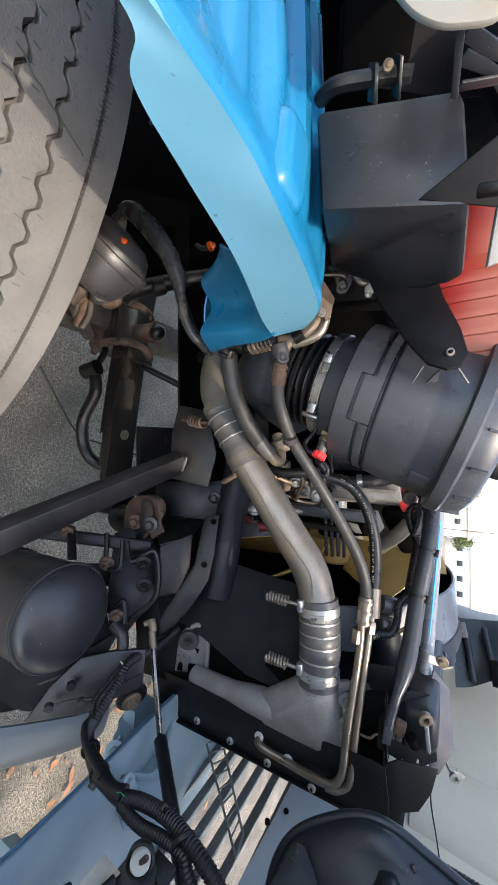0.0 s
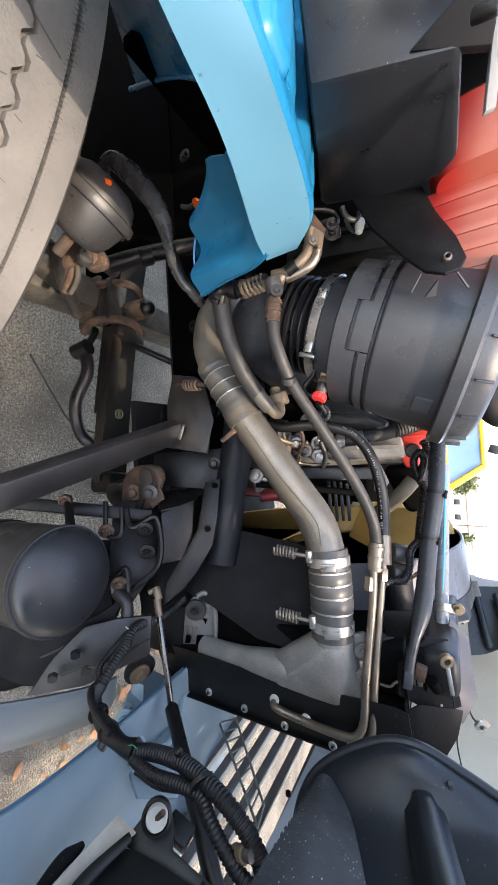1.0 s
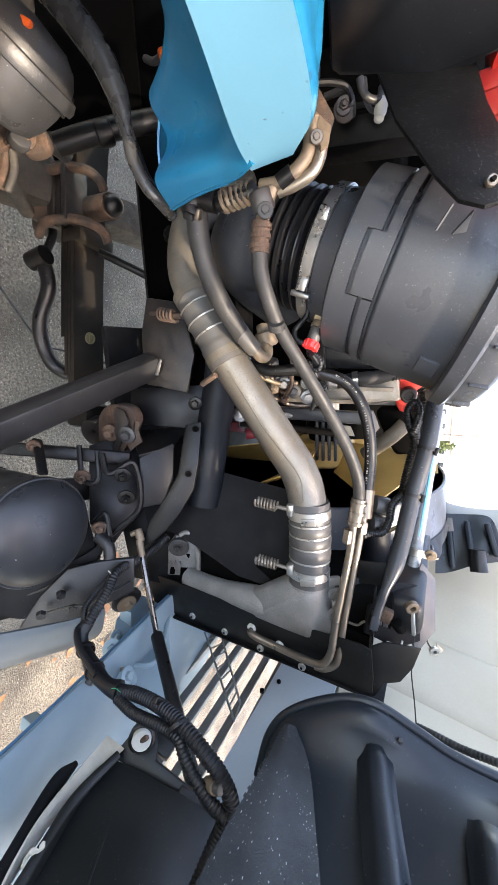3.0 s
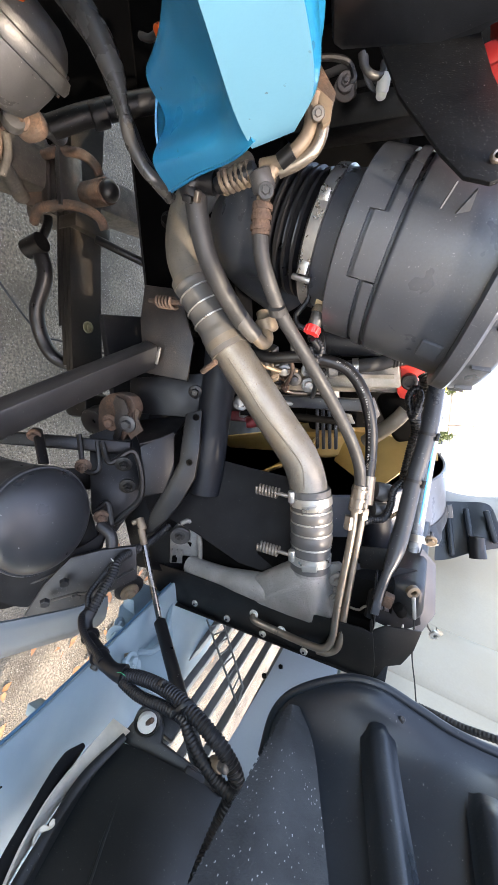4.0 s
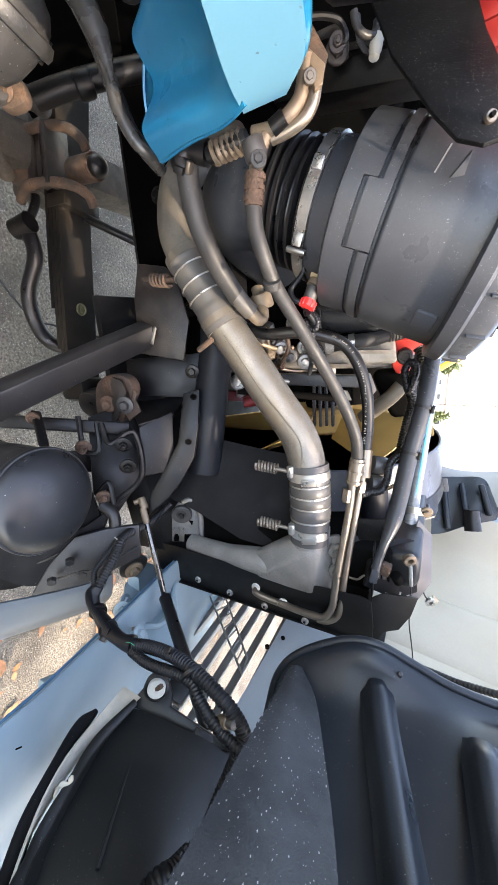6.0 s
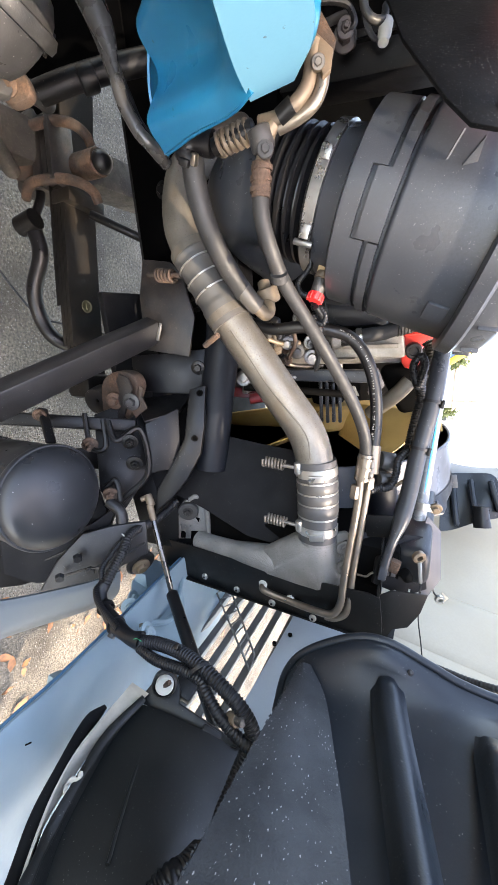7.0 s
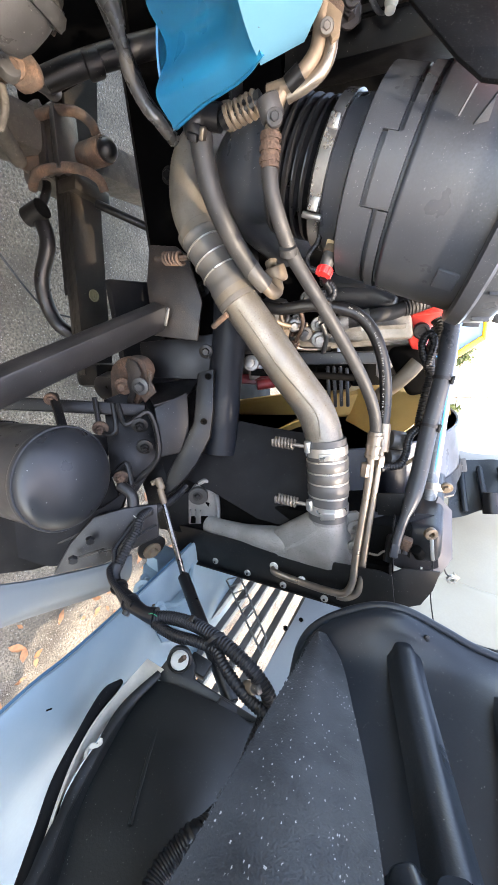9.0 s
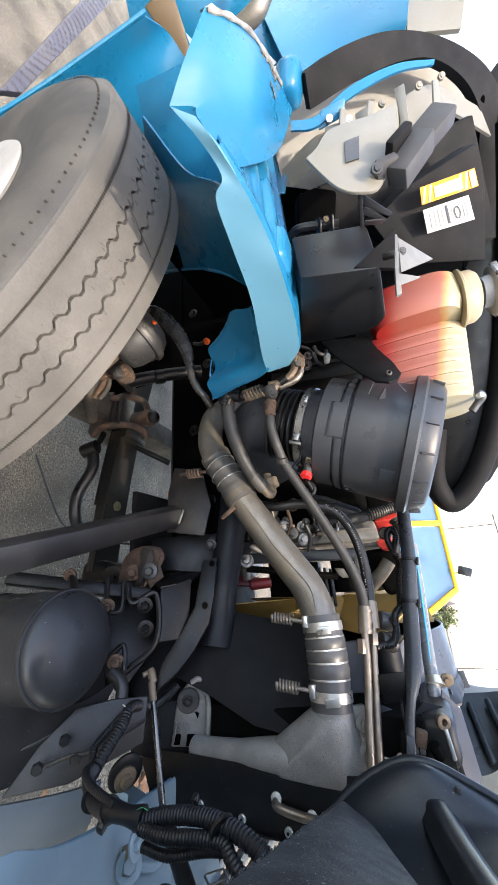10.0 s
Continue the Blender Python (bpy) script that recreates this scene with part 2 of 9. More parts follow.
PAPER = material("white_label", (0.42, 0.42, 0.41), 0.45, 0, 0.03, 10, 0.0)
INK = material("label_ink", (0.06, 0.06, 0.07), 0.5, 0, 0.05, 20, 0.0)
INK_GREY = material("label_ink_grey", (0.32, 0.32, 0.33), 0.5, 0, 0.05, 20, 0.0)
PRINT = material("hose_print", (0.34, 0.34, 0.33), 0.6, 0, 0.2, 60, 0.0)
ASPHALT = material("asphalt", (0.225, 0.192, 0.146), 0.95, 0, 0.8, 3.5, 1.0, 110, specks=0.95, speck_colour=(0.50, 0.465, 0.405), speck_scale=150.0, dirt=0.5, dirt_colour=(0.11, 0.10, 0.085), grain=0.9, relief=0.022)
LEAF = material("dry_leaf", (0.30, 0.13, 0.05), 0.7, 0, 0.4, 60, 0.1, 200, per_piece=0.6)
FOLIAGE = material("foliage", (0.09, 0.12, 0.04), 0.7, 0, 0.4, 3, 0.1, 40)
BARK = material("bark", (0.12, 0.09, 0.07), 0.9, 0, 0.3, 8, 0.3, 60)
RENDER_WHITE = material("white_render", (0.74, 0.73, 0.70), 0.7, 0, 0.05, 0.6, 0.05, 10)
ROOF = material("roof_tiles", (0.30, 0.22, 0.18), 0.8, 0, 0.2, 2, 0.1, 20)
WINDOW_DARK = material("dark_glass", (0.02, 0.025, 0.03), 0.08, 0, 0.05, 4, 0.0)
BUS_GLASS = material("tinted_glass", (0.10, 0.19, 0.30), 0.06, 0, 0.15, 2, 0.0)
TREAD_PLATE = material("galvanised_step", (0.11, 0.105, 0.125), 0.5, 0.5, 0.15, 10, 0.1, 160, dirt=0.3)
MUSTARD = material("mustard_paint", (0.060, 0.034, 0.007), 0.5, 0, 0.2, 8, 0.1, 160, dirt=0.4, dirt_colour=(0.12, 0.08, 0.05))
GREEN_WIRE = material("green_wire", (0.02, 0.35, 0.15), 0.4, 0, 0.05, 20, 0.0)
SEALER = material("pale_sealer", (0.52, 0.475, 0.39), 0.6, 0, 0.2, 30, 0.3, 160, dirt=0.3, dirt_colour=(0.22, 0.19, 0.15))
SILVER = material("machined_casting", (0.33, 0.322, 0.305), 0.40, 0.5, 0.35, 26, 0.3, 300, dirt=0.5, dirt_colour=(0.09, 0.08, 0.07), grain=0.6)
# engine black, sunk further to put the bay's missing shade into the colour
ENGINE = material("shaded_engine_black", (0.003, 0.003, 0.003), 0.75, 0.0, 0.3, 14, 0.3, 200, gloss=0.04, dirt=0.3, dirt_colour=(0.0045, 0.0043, 0.004))
# cream primer again, darkened to offset the direct sun on the cowl
COWL = material("sun_dimmed_cowl_primer", (0.160, 0.153, 0.130), 0.5, 0, 0.1, 6, 0.05, 160, dirt=0.35, dirt_colour=(0.16, 0.135, 0.10))
# pale hood paint, dirtied and darkened for the shade the bumper stands in
BUMPER = material("shaded_bumper_paint", (0.085, 0.104, 0.120), 0.45, 0, 0.08, 5, 0.03, 160, dirt=0.3, dirt_colour=(0.10, 0.10, 0.095))
BRAKE_HOSE = material("glossy_brake_hose", (0.040, 0.039, 0.037), 0.26, 0, 0.25, 20, 0.06, 260, dirt=0.3, dirt_colour=(0.05, 0.047, 0.043))

# near-black that stands in for deep shade in and behind the bay
SHADE_BLACK = material("shade_black", (0.0012, 0.0012, 0.0013), 0.8, 0, 0.3, 10, 0.1, 200, gloss=0.02)

def reservoir_plastic():
    """Aged translucent plastic: the coolant colours it up to its level, cream above."""
    m = material("aged_reservoir_plastic", (0.6, 0.4, 0.25), 0.4, 0, 0.1, 8, 0.04, 200)
    n, l = m.node_tree.nodes, m.node_tree.links
    b = n["Principled BSDF"]
    sep = n.new("ShaderNodeSeparateXYZ")
    l.new(n.new("ShaderNodeTexCoord").outputs["Object"], sep.inputs[0])
    wob = n.new("ShaderNodeTexNoise")
    wob.inputs["Scale"].default_value = 4.5
    add = n.new("ShaderNodeMath")
    add.operation = "MULTIPLY_ADD"
    add.inputs[1].default_value = 0.022
    l.new(wob.outputs["Fac"], add.inputs[0])
    l.new(sep.outputs["Z"], add.inputs[2])
    rng = n.new("ShaderNodeMapRange")
    rng.inputs["From Min"].default_value, rng.inputs["From Max"].default_value = 1.333, 1.543
    lean = n.new("ShaderNodeMath")
    lean.operation = "MULTIPLY_ADD"
    lean.inputs[1].default_value = 0.28
    l.new(sep.outputs["X"], lean.inputs[0])
    l.new(add.outputs[0], lean.inputs[2])
    l.new(lean.outputs[0], rng.inputs["Value"])
    ramp = n.new("ShaderNodeValToRGB")
    e = ramp.color_ramp.elements
    e[0].position, e[0].color = 0.0, (0.20, 0.009, 0.008, 1)
    e[1].position, e[1].color = 1.0, (0.31, 0.26, 0.165, 1)
    for p, c in ((0.16, (0.24, 0.018, 0.014, 1)), (0.32, (0.24, 0.062, 0.044, 1)), (0.70, (0.27, 0.088, 0.058, 1)), (0.755, (0.32, 0.20, 0.07, 1)), (0.80, (0.30, 0.25, 0.155, 1))):
        q = e.new(p)
        q.color = c
    l.new(rng.outputs["Result"], ramp.inputs["Fac"])
    l.new(ramp.outputs["Color"], b.inputs["Base Color"])
    b.inputs["Subsurface Weight"].default_value = 0.12
    b.inputs["Subsurface Radius"].default_value = (0.03, 0.01, 0.006)
    return m


RESERVOIR = reservoir_plastic()

YELLOW_PALE = material("pale_label_field", (0.75, 0.60, 0.30), 0.5, 0, 0.04, 10, 0.0)
# ---- building tools ----
def thing(name, label, category, at=(0, 0, 0), group="", kind=""):
    ob = new(name)
    ob.empty_display_size = 0.05
    ob.location = at
    return tagged(ob, label, category, group, kind)


def finish(bm, smooth=True, angle=38):
    bmesh.ops.recalc_face_normals(bm, faces=bm.faces[:])
    for fc in bm.faces:
        fc.smooth = smooth
    for e in bm.edges:
        if len(e.link_faces) == 2 and e.calc_face_angle(0) > radians(angle):
            e.smooth = False
    return bm


def part(name, bm, mat, parent=None, label="", smooth=True):
    me = bpy.data.meshes.new(name)
    finish(bm, smooth).to_mesh(me)
    bm.free()
    me.materials.append(mat)
    ob = new(name, me)
    if parent:
        ob.parent = parent
        ob.matrix_parent_inverse = parent_world(parent).inverted()
    if label:
        ob["label"] = label
    return ob


def parent_world(ob):
    m = Matrix.LocRotScale(ob.location, ob.rotation_euler, ob.scale)
    return parent_world(ob.parent) @ ob.matrix_parent_inverse @ m if ob.parent else m


def spline(points, steps=8):
    """Points along a smooth curve through the given ones."""
    p = [Vector(q) for q in points]
    if len(p) == 2:
        return [p[0].lerp(p[1], i / steps) for i in range(steps + 1)]
    p = [2 * p[0] - p[1]] + p + [2 * p[-1] - p[-2]]
    out = []
    for i in range(1, len(p) - 2):
        a, b, c, d = p[i - 1:i + 3]
        for k in range(steps):
            t = k / steps
            out.append(0.5 * (2 * b + (c - a) * t + (2 * a - 5 * b + 4 * c - d) * t * t + (3 * b - a - 3 * c + d) * t ** 3))
    return out + [p[-2]]


def frames(path):
    """A turning-free frame (side, up) at each point of a path."""
    tang = [(path[min(i + 1, len(path) - 1)] - path[max(i - 1, 0)]).normalized() for i in range(len(path))]
    side = tang[0].orthogonal().normalized()
    out = []
    for t in tang:
        side = (side - t * side.dot(t)).normalized()
        out.append((t, side, t.cross(side)))
    return out


def sweep(bm, path, radius, segs=14, flat=1.0, caps=True):
    """A round bar along a path; radius may be a function of the way along (0 to 1)."""
    rings, n = [], len(path)
    for i, (q, (t, s, u)) in enumerate(zip(path, frames(path))):
        r = radius(i / (n - 1)) if callable(radius) else radius
        rings.append([bm.verts.new(q + r * (math.cos(a) * s + flat * math.sin(a) * u)) for a in [2 * math.pi * k / segs for k in range(segs)]])
    for a, b in zip(rings, rings[1:]):
        for k in range(segs):
            bm.faces.new((a[k], a[(k + 1) % segs], b[(k + 1) % segs], b[k]))
    if caps:
        bm.faces.new(rings[0][::-1])
        bm.faces.new(rings[-1])
    return bm


def tube(points, radius, segs=14, steps=8, flat=1.0):
    return sweep(bmesh.new(), spline(points, steps), radius, segs, flat)


def loom(points, radius, pitch=0.006, depth=0.12, segs=12):
    """Corrugated conduit."""
    raw = spline(points, 40)
    total, run = sum((b - a).length for a, b in zip(raw, raw[1:])), [0.0]
    for a, b in zip(raw, raw[1:]):
        run.append(run[-1] + (b - a).length)
    count = max(8, int(total / pitch)) * 4
    path, j = [], 0
    for i in range(count + 1):
        d = total * i / count
        while j < len(raw) - 2 and run[j + 1] < d:
            j += 1
        path.append(raw[j].lerp(raw[j + 1], (d - run[j]) / max(1e-9, run[j + 1] - run[j])))
    wave = (1.0, 1.0, 1.0 - depth, 1.0 - depth)
    return sweep(bmesh.new(), path, lambda f: radius * wave[round(f * count) % 4], segs)


def lathe(base, axis, profile, segs=48, bm=None):
    """Turn a profile of (along, radius) round an axis."""
    bm = bm or bmesh.new()
    base, axis = Vector(base), Vector(axis).normalized()
    s = axis.orthogonal().normalized()
    u = axis.cross(s)
    rings = []
    for h, r in profile:
        if r < 1e-5:
            rings.append([bm.verts.new(base + axis * h)])
        else:
            rings.append([bm.verts.new(base + axis * h + r * (math.cos(a) * s + math.sin(a) * u)) for a in [2 * math.pi * k / segs for k in range(segs)]])
    for a, b in zip(rings, rings[1:]):
        if len(a) == 1 and len(b) == 1:
            continue
        for k in range(segs):
            j = (k + 1) % segs
            if len(a) == 1:
                bm.faces.new((a[0], b[j], b[k]))
            elif len(b) == 1:
                bm.faces.new((a[k], a[j], b[0]))
            else:
                bm.faces.new((a[k], a[j], b[j], b[k]))
    for ring in (rings[0], rings[-1]):
        if len(ring) > 2:
            bm.faces.new(ring)
    return bm


def rod(a, b, r, segs=16, edge=None, bm=None):
    """A cylinder from a to b with rounded ends."""
    a, b = Vector(a), Vector(b)
    h = (b - a).length
    e = min(r * 0.25, h * 0.25) if edge is None else edge
    return lathe(a, b - a, [(0, r - e), (e * 0.3, r - e * 0.3), (e, r), (h - e, r), (h - e * 0.3, r - e * 0.3), (h, r - e)], segs, bm)


def block(centre, size, turn=(0, 0, 0), edge=0.004, segs=2, bm=None):
    """A box with rounded edges."""
    b = bmesh.new()
    bmesh.ops.create_cube(b, size=1.0)
    bmesh.ops.scale(b, vec=size, verts=b.verts)
    if edge:
        bmesh.ops.bevel(b, geom=b.edges[:], offset=min(edge, min(size) * 0.45), segments=segs, affect="EDGES", profile=0.5)
    bmesh.ops.transform(b, matrix=pose(*centre, *turn), verts=b.verts)
    return join(bm, b)


def join(bm, b):
    if bm is None:
        return b
    me = bpy.data.meshes.new("scrap")
    b.to_mesh(me)
    bm.from_mesh(me)
    bpy.data.meshes.remove(me)
    b.free()
    return bm


def bar(a, b, width, height, up=(0, 0, 1), edge=0.004, bm=None):
    """A straight bar of rectangular section from a to b."""
    a, b = Vector(a), Vector(b)
    t = (b - a).normalized()
    u = Vector(up)
    u = (u - t * u.dot(t)).normalized()
    s = t.cross(u)
    x = bmesh.new()
    bmesh.ops.create_cube(x, size=1.0)
    bmesh.ops.scale(x, vec=((b - a).length, width, height), verts=x.verts)
    if edge:
        bmesh.ops.bevel(x, geom=x.edges[:], offset=min(edge, 0.45 * min(width, height)), segments=2, affect="EDGES", profile=0.5)
    m = Matrix((t, s, u)).transposed().to_4x4()
    m.translation = (a + b) / 2
    bmesh.ops.transform(x, matrix=m, verts=x.verts)
    return join(bm, x)


def plate(corners, thick, edge=0.0015, normal=None, bm=None, smooth=0):
    """A flat sheet cut to an outline, thickened away from its normal."""
    c = [Vector(q) for q in corners]
    if smooth:
        c = spline(c + [c[0]], smooth)[:-1]
    mid = sum(c, Vector()) / len(c)
    n = Vector()
    for a, b in zip(c, c[1:] + c[:1]):
        n += (a - mid).cross(b - mid)
    n.normalize()
    if n.dot(Vector(normal) if normal is not None else Vector((0.05, -0.05, 1.40)) - mid) < 0:
        n = -n
    c = [q - n * (q - mid).dot(n) for q in c]
    b = bmesh.new()
    top = [b.verts.new(q) for q in c]
    low = [b.verts.new(q - n * thick) for q in c]
    b.faces.new(top)
    b.faces.new(low[::-1])
    for i in range(len(c)):
        j = (i + 1) % len(c)
        b.faces.new((top[i], low[i], low[j], top[j]))
    bmesh.ops.recalc_face_normals(b, faces=b.faces[:])
    if edge:
        rim = [e for e in b.edges if len(e.link_faces) == 2 and e.calc_face_angle(0) > 0.9]
        bmesh.ops.bevel(b, geom=rim, offset=edge, segments=2, affect="EDGES", profile=0.5)
    return join(bm, b)


def sheet(rows, thick, steps=6, across=6, bm=None, normal=None):
    """A curved panel that passes through the given rows of points, with thickness."""
    rows = [spline(r, steps) for r in rows]
    cols = [spline([r[i] for r in rows], across) for i in range(len(rows[0]))]
    b = bmesh.new()
    grid = [[b.verts.new(q) for q in c] for c in cols]
    for a, c in zip(grid, grid[1:]):
        for k in range(len(a) - 1):
            b.faces.new((a[k], a[k + 1], c[k + 1], c[k]))
    bmesh.ops.recalc_face_normals(b, faces=b.faces[:])
    if normal is not None:
        t = sum((fc.normal for fc in b.faces), Vector())
        if t.dot(Vector(normal)) < 0:
            bmesh.ops.reverse_faces(b, faces=b.faces[:])
    b.normal_update()
    skin = b.faces[:]
    offset = {v: v.co - v.normal * thick for v in b.verts}
    under = {v: b.verts.new(q) for v, q in offset.items()}
    rim = [e for e in b.edges if len(e.link_faces) == 1]
    for fc in skin:
        b.faces.new([under[v] for v in reversed(fc.verts)])
    for e in rim:
        v, w = e.verts
        b.faces.new((v, w, under[w], under[v]))
    return join(bm, b)


def bolt(parent, at, normal, r=0.009, mat=None, name="bolt", washer=True, long=0.0, label=""):
    """A hexagon head on a washer, seated at a point of a face."""
    n = Vector(normal).normalized()
    at = Vector(at)
    bm = bmesh.new()
    base = at - n * 0.003
    if washer:
        lathe(base, n, [(0, r * 1.75), (0.0045, r * 1.75), (0.0055, r * 1.6), (0.0055, r * 0.5)], 20, bm)
    lathe(base, n, [(0.003, r), (0.003 + r * 0.75, r), (0.003 + r * 0.95, r * 0.82)], 6, bm)
    if long:
        lathe(base, n, [(0, r * 0.5), (0.003 + long, r * 0.5), (0.004 + long, r * 0.4)], 12, bm)
    return part(name, bm, mat or ZINC, parent, label)


def rivet(parent, at, normal, r=0.009, mat=None, name="rivet"):
    n = Vector(normal).normalized()
    return part(name, lathe(Vector(at) - n * 0.002, n, [(0, r), (0.003, r), (0.0042, r * 0.85), (0.0042, r * 0.42), (0.0028, r * 0.38), (0.0028, 0)], 20), mat or ZINC, parent)


def coil(a, b, r, turns, wire, segs=6):
    """A coil spring from a to b."""
    a, b = Vector(a), Vector(b)
    t = (b - a).normalized()
    s = t.orthogonal().normalized()
    u = t.cross(s)
    n = turns * 12
    path = [a.lerp(b, i / n) + r * (math.cos(2 * math.pi * i / 12) * s + math.sin(2 * math.pi * i / 12) * u) for i in range(n + 1)]
    return sweep(bmesh.new(), path, wire, segs)


def band(centre, axis, r, width, thick=0.002, segs=40, bm=None):
    """A clamp band round a pipe."""
    return lathe(Vector(centre) - Vector(axis).normalized() * width / 2, axis, [(0, r), (0, r + thick), (width, r + thick), (width, r)], segs, bm)


def prism(outline, back, edge=0.006):
    """A hollow-looking moulded cover: an outline carried along a vector, with rounded edges."""
    b = bmesh.new()
    f = [b.verts.new(Vector(q)) for q in outline]
    g = [b.verts.new(Vector(q) + Vector(back)) for q in outline]
    b.faces.new(f)
    b.faces.new(g[::-1])
    for i in range(len(f)):
        j = (i + 1) % len(f)
        b.faces.new((f[i], g[i], g[j], f[j]))
    bmesh.ops.recalc_face_normals(b, faces=b.faces[:])
    bmesh.ops.bevel(b, geom=b.edges[:], offset=edge, segments=2, affect="EDGES", profile=0.5)
    return b


def hull(balls):
    """A rounded casting: the skin drawn tight over a set of balls (centre, radius)."""
    bm = bmesh.new()
    for c, r in balls:
        c = Vector(c)
        for i in range(9):
            a = math.pi * i / 8
            for k in range(1 if i in (0, 8) else 14):
                b = 2 * math.pi * k / 14
                bm.verts.new(c + r * Vector((math.sin(a) * math.cos(b), math.sin(a) * math.sin(b), math.cos(a))))
    out = bmesh.ops.convex_hull(bm, input=bm.verts[:])
    bmesh.ops.delete(bm, geom=[v for v in bm.verts if not v.link_faces], context="VERTS")
    return bm


def chamber(rows, n=6.0, segs=32):
    """A blown box lofted along x: rows of (x, y, z, half depth, half height)."""
    bm, rings = bmesh.new(), []
    for x, y, z, hy, hz in rows:
        ring = []
        for k in range(segs):
            a = 2 * math.pi * k / segs
            c, s = math.cos(a), math.sin(a)
            ring.append(bm.verts.new((x, y + hy * math.copysign(abs(c) ** (2 / n), c), z + hz * math.copysign(abs(s) ** (2 / n), s))))
        rings.append(ring)
    for a, b in zip(rings, rings[1:]):
        for k in range(segs):
            bm.faces.new((a[k], a[(k + 1) % segs], b[(k + 1) % segs], b[k]))
    bm.faces.new(rings[0][::-1])
    bm.faces.new(rings[-1])
    return bm


def onward(points, n=1):
    """The same line of points, carried on straight past its end."""
    p = [Vector(q) for q in points]
    for _ in range(n):
        p.append(p[-1] * 2 - p[-2])
    return p

# ---- the setting ----
def ground_sheet():
    bm = bmesh.new()
    n = 60
    for i in range(n + 1):
        for j in range(n + 1):
            u, v = 2 * i / n - 1, 2 * j / n - 1
            x, y = 4 * u + 400 * u ** 5, 4 * v + 400 * v ** 5
            bm.verts.new((x, y, 0.004 * noise.noise((x * 0.7, y * 0.7, 0)) if abs(u) < 0.7 and abs(v) < 0.7 else 0))
    bm.verts.ensure_lookup_table()
    for i in range(n):
        for j in range(n):
            a = i * (n + 1) + j
            bm.faces.new([bm.verts[k] for k in (a, a + n + 1, a + n + 2, a + 1)])
    ob = part("ground", bm, ASPHALT)
    return tagged(ob, "grey asphalt yard with pale grit and fallen leaves", "ground", kind="structure")


ground = ground_sheet()


def leaf_litter():
    bm = bmesh.new()
    for k in range(300):
        x, y = random.uniform(0.9, 2.4), random.uniform(0.2, 1.9)
        if k > 294:
            x, y = random.uniform(-0.4, 0.6), random.uniform(0.7, 2.0)
        a, s = random.uniform(0, 6.3), random.uniform(0.012, 0.035)
        c = [bm.verts.new((x + s * math.cos(a + b) * w, y + s * math.sin(a + b) * w, 0.008 + random.uniform(0, 0.014)))
             for b, w in ((0, 1.5), (1.0, 0.7), (2.2, 0.6), (3.14, 1.2), (4.1, 0.6), (5.3, 0.7))]
        bm.faces.new(c)
    ob = part("leaf_litter", bm, LEAF)
    return tagged(ob, "dry brown leaves scattered on the asphalt", "leaves", kind="stuff")


leaf_litter()


def house(x, y, w, d, h, turn, wall):
    t = thing("house", "small white rendered house with a low tiled roof", "house", (x, y, 0), "far houses")
    m = pose(x, y, 0, 0, 0, turn)

    def place(bm):
        bmesh.ops.transform(bm, matrix=m, verts=bm.verts)
        return bm
    part("wall", place(block((0, 0, h / 2), (w, d, h), edge=0.02)), wall, t)
    roof = bmesh.new()
    v = [roof.verts.new(q) for q in ((-w / 2 - .4, -d / 2 - .4, h), (w / 2 + .4, -d / 2 - .4, h), (w / 2 + .4, d / 2 + .4, h), (-w / 2 - .4, d / 2 + .4, h),
                                     (-w / 2, 0, h + d * 0.28), (w / 2, 0, h + d * 0.28))]
    for q in ((0, 1, 5, 4), (1, 2, 5), (2, 3, 4, 5), (3, 0, 4), (3, 2, 1, 0)):
        roof.faces.new([v[k] for k in q])
    part("roof", place(roof), ROOF if w < 9 else RENDER_WHITE, t, smooth=False)
    for k in range(int(w / 2.2)):
        cx = -w / 2 + 1.3 + 2.2 * k
        win = part("window", place(block((cx, -d / 2 - 0.02, h * 0.58), (0.95, 0.08, 0.9), edge=0.01)), WHITE, t)
        part("pane", place(block((cx, -d / 2 - 0.05, h * 0.58), (0.78, 0.05, 0.74), edge=0.005)), WINDOW_DARK, win)
    return t


for x, y, w, d, h, turn in ((9, 62, 8, 7, 2.9, 8), (21, 66, 11, 8, 3.4, -12), (-3, 70, 8, 7, 3.0, 4), (31, 58, 8, 7, 2.8, -20), (14, 84, 12, 8, 4.5, 5), (42, 66, 10, 8, 3.2, -30)):
    house(x, y, w, d, h, turn, RENDER_WHITE)


